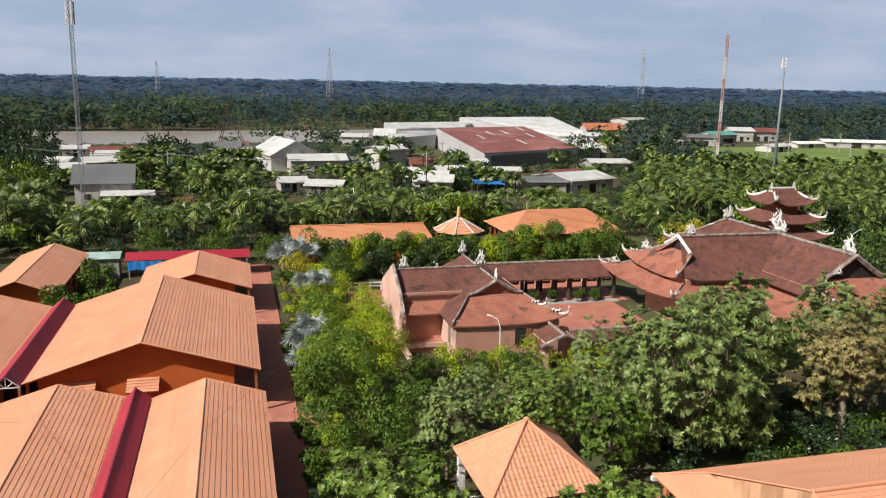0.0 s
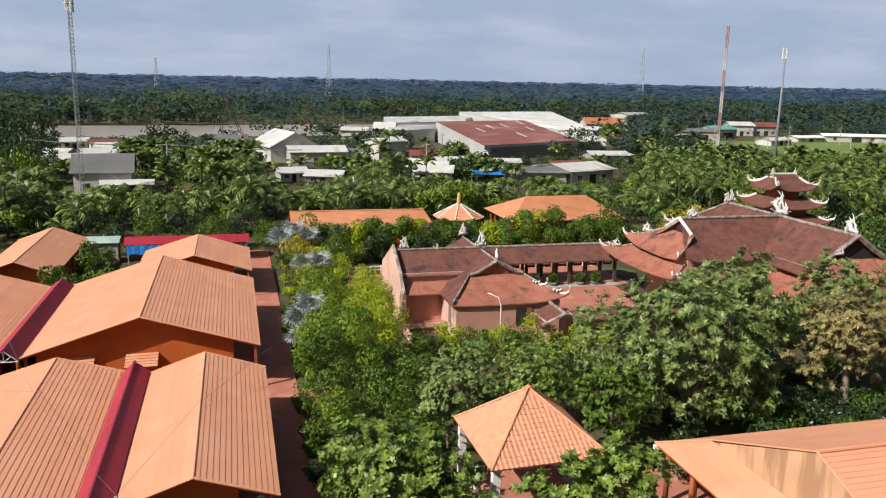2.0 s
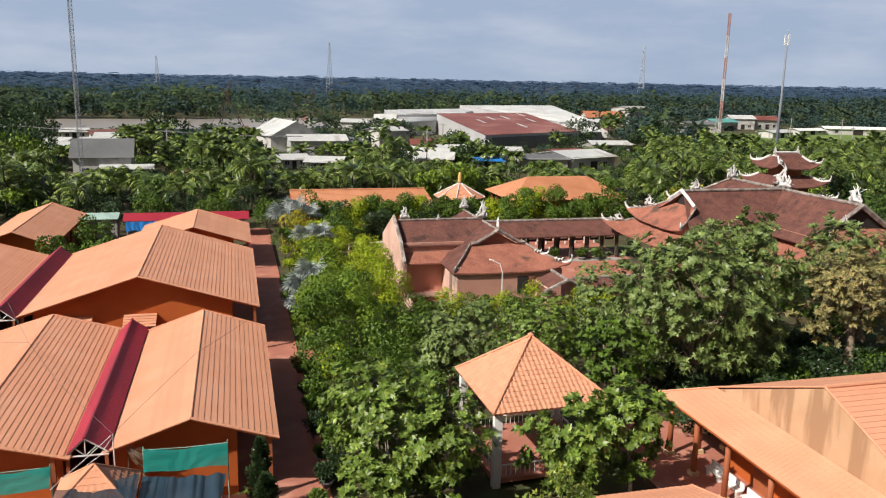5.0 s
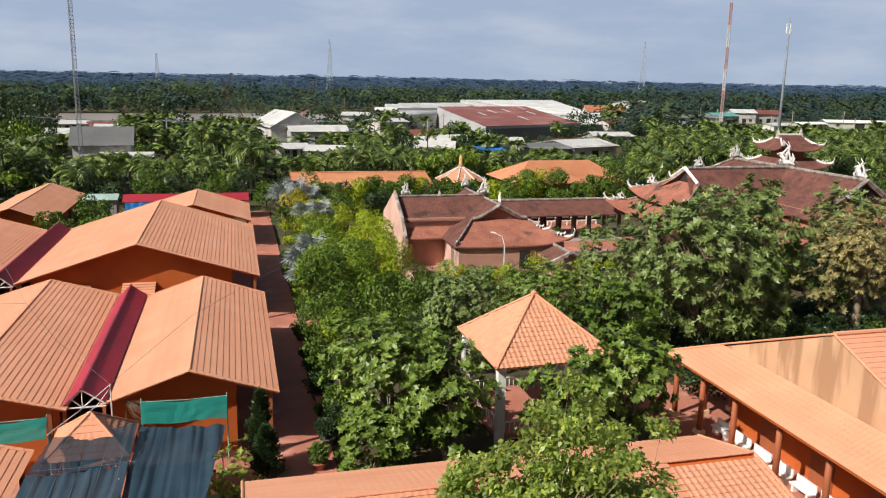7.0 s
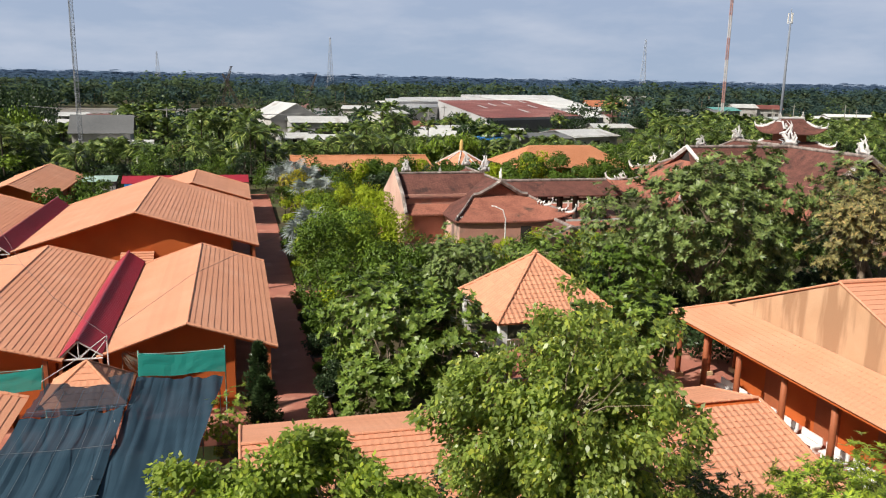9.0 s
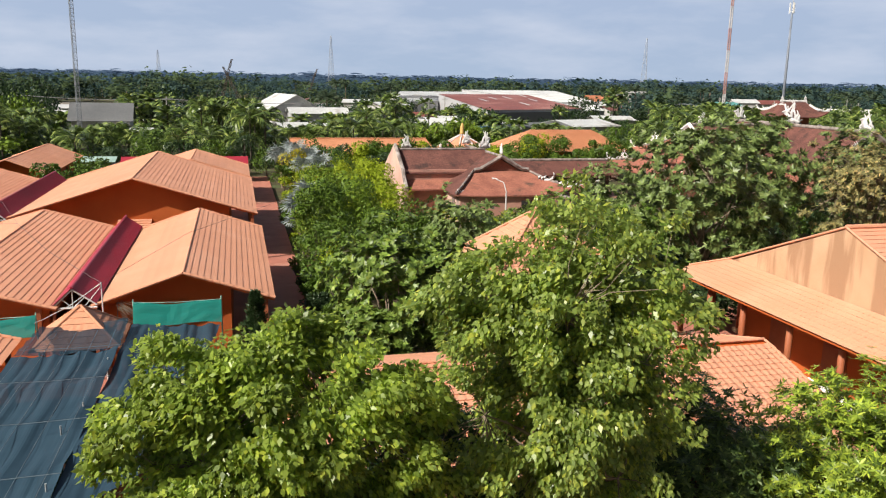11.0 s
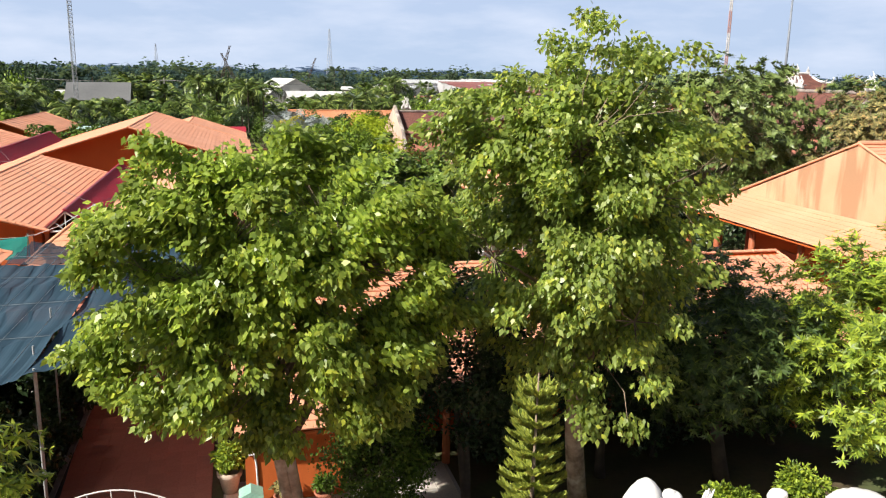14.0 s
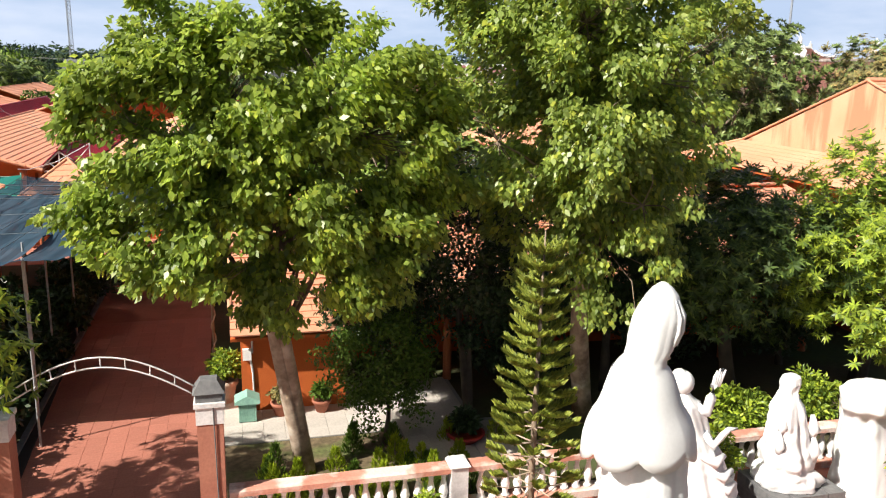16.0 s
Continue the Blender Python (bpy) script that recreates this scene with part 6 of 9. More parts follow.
def rail(x0, x1, z):
    g = Geo()
    n = max(2, int((x1 - x0) / 0.5))
    prof = [(-0.17, -0.07), (-0.17, 0.03), (-0.12, 0.07), (0.12, 0.07), (0.17, 0.03), (0.17, -0.07)]
    pts, faces = [], []
    for i in range(n + 1):
        x = x0 + (x1 - x0) * i / n
        pts += [(x, 13.24 + a + 0.006 * noise.noise((x * 3, a, 0)), z + b + 0.008 * noise.noise((x * 2, b, 5))) for a, b in prof]
    for i in range(n):
        faces += [(i * 6 + k, i * 6 + (k + 1) % 6, i * 6 + 6 + (k + 1) % 6, i * 6 + 6 + k) for k in range(6)]
    faces += [tuple(range(6)), tuple(range(n * 6 + 5, n * 6 - 1, -1))]
    return g.add(pts, faces)


part("handrail", rail(-0.45, 3.75, 0.98), RAIL_PINK, bal, "peeling pink handrail")
part("handrail", rail(3.95, 21, 0.98), RAIL_PINK, bal, "peeling pink handrail with white patches")
part("corner_post", Geo().box(3.68, 4.02, 13.05, 13.42, 0.2, 1.05).add([(3.64, 13.0, 1.05), (4.06, 13.0, 1.05), (4.06, 13.46, 1.05), (3.64, 13.46, 1.05), (3.7, 13.08, 1.14), (4.0, 13.08, 1.14), (4.0, 13.38, 1.14), (3.7, 13.38, 1.14)], [(0, 1, 2, 3), (4, 5, 6, 7), (0, 1, 5, 4), (1, 2, 6, 5), (2, 3, 7, 6), (3, 0, 4, 7)]), WHITE_WORN, bal, "white marbled post")
turned = as_mesh("baluster", Geo().lathe((0, 0, 0.22), [(0.085, 0), (0.085, 0.05), (0.05, 0.07), (0.075, 0.17), (0.095, 0.26), (0.07, 0.38), (0.042, 0.50), (0.05, 0.58), (0.085, 0.62), (0.085, 0.69)], 12), WHITE, True)
for i in range(84):
    x = -0.25 + i * 0.255
    if 3.6 < x < 4.1:
        continue
    o = new("baluster", turned)
    o.parent = bal
    o.location = (x - 6, 0, 0)

gatea = thing("garden_gate", (-2.4, 13.2, 0), "garden gateway with pink pillars and white pipe arch", "gateway")
for x in (-0.72, -4.12):
    part("pillar", Geo().box(x - 0.22, x + 0.22, 12.98, 13.42, 0, 2.42), PILLAR, gatea, "weathered brick-pink pillar")
    cap = part("pillar_cap", Geo().box(x - 0.235, x + 0.235, 12.965, 13.435, 2.42, 2.74).box(x - 0.265, x + 0.265, 12.935, 13.465, 2.74, 2.82), WHITE_WORN, gatea, "flaking white cap")
part("cap_lamp", Geo().box(-0.95, -0.5, 13.0, 13.4, 2.82, 2.98).add([(-1.0, 12.96, 2.98), (-0.45, 12.96, 2.98), (-0.45, 13.44, 2.98), (-1.0, 13.44, 2.98), (-0.86, 13.08, 3.2), (-0.58, 13.08, 3.2), (-0.58, 13.32, 3.2), (-0.86, 13.32, 3.2)], [(0, 1, 5, 4), (1, 2, 6, 5), (2, 3, 7, 6), (3, 0, 4, 7), (4, 5, 6, 7)]), STONE_GREY, gatea, "dark grey tiled lamp housing")
part("pillar_wire", Geo().tube([(-0.66, 12.95, 2.8), (-0.64, 12.96, 1.5), (-0.62, 12.96, 0.3)], 0.012, 5), STONE_GREY, gatea)
pts0, pts1 = [], []
for i in range(17):
    t = i / 16
    x = -4.02 + 3.14 * t
    zz = 2.95 + 0.80 * math.sin(math.pi * (0.06 + 0.88 * t)) - 0.1 * t
    pts0.append((x, 13.2, zz))
    pts1.append((x * 0.985 - 0.03, 13.2, zz - 0.15 - 0.03 * math.sin(math.pi * t)))
part("arch_pipe", Geo().tube(pts0, 0.015, 7), WHITE_WORN, gatea, smooth=True)
part("arch_pipe", Geo().tube(pts1, 0.015, 7), WHITE_WORN, gatea, smooth=True)
for i in range(2, 16, 2):
    part("arch_rung", Geo().tube([pts0[i], pts1[i]], 0.012, 6), WHITE_WORN, gatea)

ob = thing("post_box", (-0.06, 18.3, 0), "small mint green slatted box on the paving", "box")
part("body", Geo().box(-0.27, 0.15, 18.12, 18.44, 0.04, 0.52), MINT, ob)
for i in range(8):
    part("slat", Geo().box(-0.262 + i * 0.053, -0.232 + i * 0.053, 18.08, 18.12, 0.05, 0.51), MINT, ob)
part("lid", Geo().prism([(-0.36, 18.02, 0.52), (0.24, 18.02, 0.52), (0.24, 18.02, 0.60), (-0.06, 18.02, 0.74), (-0.36, 18.02, 0.60)], (0, 0.48, 0)), MINT, ob, "pitched mint green lid")
ob = thing("switch_box", (0.02, 18.75, 1.4), "white electric box with conduit on the orange wall", "electric box")
part("box", Geo().box(-0.13, 0.08, 18.63, 18.75, 1.42, 1.70), WHITE, ob)
part("conduit", Geo().tube([(0.10, 18.72, 1.58), (0.11, 18.72, 2.2)], 0.03, 6).tube([(0.05, 18.72, 1.44), (0.10, 18.72, 1.1), (0.12, 18.72, 0.5), (0.12, 18.72, 0.05)], 0.03, 6), WHITE_WORN, ob)
ob = thing("vine_post", (-0.85, 20.6, 0), "thin grey post wound with a dry climbing stem", "post")
part("post", Geo().tube([(-0.85, 20.6, 0), (-0.86, 20.6, 3.6)], 0.035, 7), BARK, ob)
part("climber", Geo().tube([(-0.85 + 0.06 * math.cos(i * 1.1), 20.6 + 0.06 * math.sin(i * 1.1), 0.12 * i) for i in range(28)], 0.022, 5), BARK_PALE, ob)
part("paving_bed", Geo().box(-0.75, 5.4, 17.0, 19.95, -0.1, 0.02).box(3.4, 6.2, 15.2, 17.2, -0.1, 0.018), CONCRETE, pave)


# ---- statues ----
def stack(levels, folds, seed, n=56, rough=0.02):
    """A draped figure: elliptical rings with cloth folds. levels of (z, rx, ry, dx, dy, fold)."""
    g = Geo()
    pts = []
    for z, rx, ry, dx, dy, fo in levels:
        for k in range(n):
            a = 2 * math.pi * k / n
            w = 1 + fo * (math.sin(folds * a + z * 1.2 + seed) * 0.6 + math.sin((folds * 2 + 1) * a + seed * 2) * 0.3) + rough * noise.noise((math.cos(a) * 2, math.sin(a) * 2, z * 3 + seed)) + rough * 0.6 * noise.noise((math.cos(a) * 5, math.sin(a) * 5, z * 7 + seed))
            pts.append((dx + rx * w * math.cos(a), dy + ry * w * math.sin(a), z))
    faces = []
    for i in range(len(levels) - 1):
        faces += [(i * n + k, i * n + (k + 1) % n, (i + 1) * n + (k + 1) % n, (i + 1) * n + k) for k in range(n)]
    faces += [tuple(range(n - 1, -1, -1)), tuple(range((len(levels) - 1) * n, len(levels) * n))]
    return g.add(pts, faces)


def finer(levels, k=3):
    out = []
    for a, b in zip(levels, levels[1:]):
        for i in range(k):
            t = i / k
            out.append(tuple(p + (q - p) * t for p, q in zip(a, b)))
    return out + [levels[-1]]


sx, sy = 6.62, 11.2
lev = finer([(z, rx, ry, x, sy + dy, fo) for z, rx, ry, x, dy, fo in (
    (0.10, 1.05, 0.98, 6.72, 0, 0.0), (0.50, 1.02, 0.95, 6.72, 0, 0.05), (0.62, 0.80, 0.72, 6.72, 0, 0.07), (1.20, 0.76, 0.66, 6.72, 0, 0.09), (1.80, 0.72, 0.62, 6.72, 0, 0.09), (2.30, 0.68, 0.58, 6.70, 0, 0.06),
    (2.60, 0.68, 0.56, 6.66, 0, 0.02), (2.85, 0.64, 0.52, 6.60, 0, 0.0), (3.10, 0.60, 0.49, 6.56, 0, 0.0), (3.36, 0.57, 0.46, 6.52, 0, 0.0), (3.56, 0.52, 0.43, 6.47, 0, 0.0), (3.68, 0.42, 0.40, 6.46, 0, 0.0),
    (3.78, 0.36, 0.37, 6.52, 0, 0.02), (3.95, 0.39, 0.39, 6.60, 0.02, 0.03), (4.15, 0.42, 0.40, 6.64, 0.03, 0.035), (4.45, 0.41, 0.39, 6.69, 0.03, 0.035), (4.68, 0.35, 0.34, 6.74, 0.03, 0.02), (4.86, 0.27, 0.27, 6.77, 0.03, 0.01), (4.99, 0.17, 0.17, 6.77, 0.03, 0.0), (5.07, 0.07, 0.07, 6.77, 0.03, 0.0), (5.09, 0.02, 0.02, 6.77, 0.03, 0.0))], 3)
g = stack(lev, 9, 1.0)
# flaring capes with scalloped hems, each a curved sheet with a turned-under edge
k = 144


def cape(g, rings, waves, drop, shift, wide):
    """Rings of (z, rx, ry, x); the lowest hangs in round scallops with a thick edge and a hollow underside."""
    pts = []
    for z, rx, ry, cx in rings:
        f = (rings[0][0] - z) / (rings[0][0] - rings[-1][0])
        for i in range(k):
            a = 2 * math.pi * i / k
            lobe = abs(math.sin(a * waves / 2 + shift)) ** 0.55
            out = 1 + wide * f * f * lobe
            pts.append((cx + rx * out * math.cos(a), sy + ry * out * math.sin(a), z - drop * lobe * f ** 3))
    n = len(rings)
    for i in range(k):
        x, y, z = pts[(n - 1) * k + i]
        cx = rings[-1][3]
        pts.append((cx + (x - cx) * 0.955, sy + (y - sy) * 0.945, z - 0.005))
    for i in range(k):
        a = 2 * math.pi * i / k
        pts.append((6.62 + 0.66 * math.cos(a), sy + 0.54 * math.sin(a), rings[-1][0] + 0.34))
    g.add(pts, [(r * k + i, r * k + (i + 1) % k, (r + 1) * k + (i + 1) % k, (r + 1) * k + i) for r in range(n + 1) for i in range(k)])


cape(g, ((3.60, 0.50, 0.43, 6.46), (3.46, 0.57, 0.48, 6.48), (3.25, 0.64, 0.54, 6.49), (3.05, 0.71, 0.58, 6.50), (2.90, 0.78, 0.62, 6.50), (2.78, 0.87, 0.66, 6.50), (2.66, 0.94, 0.70, 6.51), (2.52, 0.99, 0.74, 6.52), (2.38, 1.01, 0.76, 6.53), (2.26, 1.02, 0.78, 6.54)), 7, 0.26, 0.55, 0.035)
# folded rim of the hood, pressed close to it
for dx, dy, r in ((0.36, 0.16, 0.05), (0.30, 0.25, 0.045), (0.20, 0.33, 0.035)):
    g.tube([(6.76 + dx * 0.6, sy - dy * 0.7, 4.82), (6.72 + dx, sy - dy, 4.55), (6.70 + dx * 1.05, sy - dy, 4.28), (6.66 + dx, sy - dy + 0.02, 4.05)], [0.02, r, r, 0.02], 8)
g.tube([(6.92, sy - 0.05, 4.25), (6.93, sy - 0.06, 4.02), (6.85, sy - 0.06, 3.84), (6.70, sy - 0.05, 3.74)], [0.12, 0.15, 0.14, 0.10], 10)
K = 0.655
g.v = [(4.32 + (x - 6.68) * K, 7.13 + (y - sy) * K, 6.32 + (z - 5.09) * K) for x, y, z in g.v]
solo("large_statue", g, STATUE, "tall white robed statue with hooded veil and scalloped cape", "statue", smooth=True)
ob = thing("statue_plinth", (4.32, 7.13, 0), "round white stepped plinth under the tall statue", "plinth")
part("foot_step", Geo().lathe((4.32, 7.13, 0), [(1.5, 0.0), (1.5, 0.32), (1.42, 0.4)], 32), WHITE_WORN, ob)
part("drum", Geo().lathe((4.32, 7.13, 0.4), [(1.05, 0.0), (1.0, 0.2), (0.92, 1.2), (0.95, 2.2), (1.02, 2.4)], 32), WHITE_WORN, ob)
part("cap_step", Geo().lathe((4.32, 7.13, 2.8), [(1.08, 0.0), (1.08, 0.16), (1.0, 0.255), (0.0, 0.26)], 32), WHITE_WORN, ob)

def blob(g, c, r, n=12, squash=(1, 1, 1)):
    """A rounded lump of plaster."""
    prof = [(math.sin(math.pi * i / 8) * r, -math.cos(math.pi * i / 8) * r * squash[2]) for i in range(1, 8)]
    return g.lathe(c, prof, n)


# standing figure turned aside: draped base, bent body, both arms out
s2 = [(0.45, 0.62, 0.56, 8.42, 11.9, 0.12), (0.62, 0.66, 0.58, 8.42, 11.9, 0.14), (0.8, 0.60, 0.52, 8.40, 11.9, 0.14), (1.05, 0.46, 0.42, 8.34, 11.9, 0.14), (1.35, 0.44, 0.38, 8.28, 11.9, 0.14), (1.6, 0.40, 0.34, 8.20, 11.9, 0.10), (1.9, 0.34, 0.30, 8.06, 11.9, 0.08), (2.25, 0.37, 0.28, 7.92, 11.9, 0.05), (2.5, 0.36, 0.27, 7.83, 11.9, 0.03), (2.64, 0.20, 0.18, 7.80, 11.9, 0.0), (2.74, 0.12, 0.12, 7.80, 11.9, 0.0)]
g = stack(finer(s2, 5), 7, 3.0, 64, 0.12)
blob(g, (7.78, 11.9, 2.93), 0.205, 16, (1, 1, 1.12))
blob(g, (7.70, 11.92, 3.05), 0.15, 12)
g.tube([(8.02, 11.78, 2.46), (8.22, 11.74, 2.36), (8.34, 11.8, 2.62), (8.40, 11.84, 2.85)], [0.12, 0.11, 0.10, 0.08], 10)
for i in range(4):
    g.tube([(8.38 + i * 0.035, 11.84, 2.82), (8.41 + i * 0.05, 11.84, 3.02), (8.44 + i * 0.06, 11.84, 3.18 - 0.03 * abs(i - 1.5))], [0.045, 0.036, 0.015], 6)
g.tube([(8.16, 11.70, 1.95), (8.36, 11.62, 1.72), (8.52, 11.58, 1.95), (8.62, 11.56, 2.06), (8.80, 11.56, 2.06)], [0.11, 0.09, 0.065, 0.05, 0.02], 8)
for z, x in ((1.52, 8.42), (1.2, 8.62), (0.92, 8.72)):
    g.tube([(x - 0.35, 11.6, z + 0.05), (x - 0.1, 11.44, z - 0.06), (x + 0.15, 11.55, z + 0.02)], [0.05, 0.11, 0.05], 8)
solo("raised_hand_statue", g, STATUE, "smaller white statue with one hand raised", "statue", smooth=True)
ob = thing("statue_pedestal", (8.45, 11.9, 0.1), "rough grey stone block under the smaller statue", "pedestal", "statue pedestals")
for i in range(3):
    part("stone_block", Geo().box(7.72 + i * 0.50, 8.20 + i * 0.50, 11.28, 12.5, 0.1, 0.46), STONE_GREY, ob)

# seated figure on rocks: stepped rock base, folded legs, narrow shoulders and a crest
s3 = [(0.62, 0.62, 0.54, 10.30, 11.9, 0.06), (0.72, 0.64, 0.55, 10.30, 11.9, 0.10), (0.88, 0.58, 0.50, 10.28, 11.9, 0.12), (0.98, 0.46, 0.42, 10.25, 11.9, 0.10), (1.12, 0.50, 0.45, 10.24, 11.9, 0.14), (1.35, 0.50, 0.44, 10.22, 11.9, 0.14), (1.50, 0.40, 0.36, 10.2, 11.9, 0.12), (1.72, 0.40, 0.34, 10.18, 11.9, 0.13), (2.0, 0.38, 0.31, 10.16, 11.9, 0.14), (2.25, 0.31, 0.27, 10.13, 11.9, 0.12), (2.45, 0.22, 0.20, 10.10, 11.9, 0.08), (2.58, 0.17, 0.16, 10.10, 11.9, 0.06), (2.74, 0.20, 0.18, 10.12, 11.9, 0.04), (2.86, 0.17, 0.15, 10.14, 11.9, 0.02), (2.91, 0.06, 0.06, 10.15, 11.9, 0.0)]
g = stack(finer(s3, 5), 6, 5.0, 64, 0.17)
for x, z, y in ((9.86, 1.95, 11.74), (9.82, 1.55, 11.70), (10.52, 1.85, 11.66), (10.56, 1.40, 11.60)):
    g.tube([(x, y, z + 0.28), (x + 0.02, y - 0.08, z), (x + 0.06, y, z - 0.26)], [0.04, 0.11, 0.05], 8)
solo("seated_statue", g, STATUE, "white seated statue with rippled robe on a stone block", "statue", smooth=True)
ob = thing("statue_pedestal", (10.4, 11.9, 0.1), "dark grey rough stone block under the seated statue", "pedestal", "statue pedestals")
for k, (a, b) in enumerate(((0.1, 0.36), (0.37, 0.62))):
    for i in range(4):
        part("stone_block", Geo().box(9.62 + i * 0.40, 10.0 + i * 0.40, 11.28, 12.5, a, b - 0.01), STONE_GREY, ob)
# grotto: a broad rock with an overhanging lip and a hollow
s4 = [(0.1, 0.66, 0.55, 12.15, 11.9, 0.05), (0.8, 0.58, 0.48, 12.15, 11.95, 0.12), (1.4, 0.55, 0.42, 12.14, 12.0, 0.12), (1.9, 0.54, 0.40, 12.12, 12.02, 0.08), (2.1, 0.64, 0.50, 12.1, 11.9, 0.08), (2.35, 0.64, 0.50, 12.08, 11.9, 0.06), (2.5, 0.52, 0.42, 12.08, 11.9, 0.04), (2.56, 0.3, 0.25, 12.05, 11.9, 0.0)]
solo("rock_statue", stack(finer(s4, 4), 5, 8.0, 56, 0.16), STATUE, "broad white statue carved like a rock grotto", "statue", smooth=True)

# ---- pots and small plants near the gate ----
bush_pot("potted_plant", (-0.58, 19.5, 0.02), 0.44, L_MANGO, "leafy plant in a pale clay pot", 301, POT_PALE, 0.30, 0.62, 44, 0.13)
bush_pot("potted_plant", (0.75, 18.4, 0.02), 0.26, L_BROWN, "sparse plant in a terracotta pot by the wall", 302, POT_RED, 0.24, 0.36, 14, 0.10)
bush_pot("potted_plant", (1.75, 18.4, 0.02), 0.25, L_HEDGE, "small plant in a terracotta pot", 303, POT_RED, 0.22, 0.34, 20, 0.10)
bush_pot("potted_plant", (4.85, 16.1, 0.02), 0.35, L_DARK, "dark plant in a wide red basin", 304, mat("red_basin", (0.36, 0.035, 0.03), None, 2, 0.5, 0.05), 0.42, 0.22, 30, 0.12)
bush_pot("potted_plant", (9.15, 12.5, 0.1), 0.42, L_MANGO, "bright green shrub in a white footed pot", 305, WHITE_WORN, 0.3, 0.55, 60, 0.10)
bush_pot("garden_shrub", (10.9, 14.4, 0.3), 0.72, L_MANGO, "rounded bright green garden shrub behind the balustrade", 306, POT_RED, 0.3, 0.0, 110, 0.13)
bush_pot("garden_shrub", (13.2, 14.8, 0), 0.7, L_MANGO, "bright yellow-green garden shrub", 307, POT_RED, 0.3, 0.35, 90, 0.12)
bush_pot("garden_shrub", (3.2, 12.6, 0.1), 0.42, L_MANGO, "small bright green shrub at the foot of the rail", 308, POT_RED, 0.3, 0.0, 70, 0.10)
bush_pot("garden_shrub", (12.4, 10.2, 0.1), 0.85, L_FERN, "feathery green shrub beside the statues", 309, POT_RED, 0.3, 0.5, 140, 0.12)
for i, (x, y) in enumerate(((3.35, 36.9), (4.05, 57.6), (4.75, 55.9), (4.15, 52.6), (4.2, 49.3), (4.15, 45.9), (4.2, 42.6), (4.1, 39.6), (4.9, 51.0), (4.95, 47.4), (4.9, 44.2), (4.8, 41.0))):
    bush_pot("potted_plant", (x, y, 0.03), 0.50 + 0.12 * (i % 3), L_ALMOND if i in (0, 1) else L_DARK if i % 2 else L_HEDGE, "leafy shrub in a dark pot on the path's edge", 320 + i, POT_RED if i == 0 else STONE_GREY, 0.36, 0.42, 36, 0.16)
for y0 in (54.3, 51.0, 47.6, 44.3, 41.1):
    ob = thing("garden_bench", (4.2, y0, 0), "low red concrete seat beside the path", "bench", "benches on the path")
    part("seat_slab", Geo().box(3.95, 4.45, y0 - 1.05, y0 + 1.05, 0.36, 0.46), PATH_RED, ob)
    for k in (-0.7, 0.7):
        part("foot", Geo().box(4.0, 4.4, y0 + k - 0.1, y0 + k + 0.1, 0, 0.36), PATH_RED, ob)


def seedling(at, h, leaf, seed, label):
    rng = np.random.default_rng(seed)
    ob = thing("young_cypress", at, label, "shrub", "young cypresses in the bed")
    part("stem", Geo().tube([at, (at[0], at[1], at[2] + h * 0.9)], [0.02, 0.008], 5), BARK, ob)
    n = 420
    t = rng.random(n)
    a = rng.random(n) * 6.283
    r = (0.24 * (1 - t) + 0.03) * np.sqrt(rng.random(n))
    P = np.stack([r * np.cos(a), r * np.sin(a), t * h], 1)
    D = np.stack([np.cos(a) * 0.5, np.sin(a) * 0.5, np.ones(n)], 1)
    v, f = quad_arrays(P, D, rng.normal(size=(n, 3)), 0.09 + 0.05 * rng.random(n), np.full(n, 0.03))
    o = new("foliage", np_mesh("foliage", v, f, leaf))
    o.parent = ob


rr = random.Random(9)
for i in range(46):
    seedling((-0.1 + rr.random() * 4.6 if i < 34 else 4.6 + rr.random() * 6, 13.7 + rr.random() * 2.6, 0), 0.45 + 0.4 * rr.random(), L_FERN if i % 3 else L_HEDGE, 400 + i, "small green cypress seedling in the garden bed")
g = Geo()
ob = thing("plastic_bag", (-0.1, 14.3, 0), "crumpled pale plastic bag on the soil", "bag")
part("bag", Geo().lathe((-0.1, 14.3, 0), [(0.02, 0.0), (0.2, 0.03), (0.16, 0.14), (0.08, 0.26), (0.03, 0.36)], 7), WHITE_WORN, ob)
GRASS = mat("lawn_ground", (0.12, 0.18, 0.03), (0.08, 0.11, 0.025), 1.5, 0.9, 0.4, 20)
part("planting_bed", Geo().box(-0.95, 3.45, 13.1, 16.95, -0.1, 0.013), BED, pave, "dry brown planting bed")
part("lawn_patch", Geo().box(-7, -5.1, 13.6, 17.2, -0.1, 0.03), GRASS, pave)


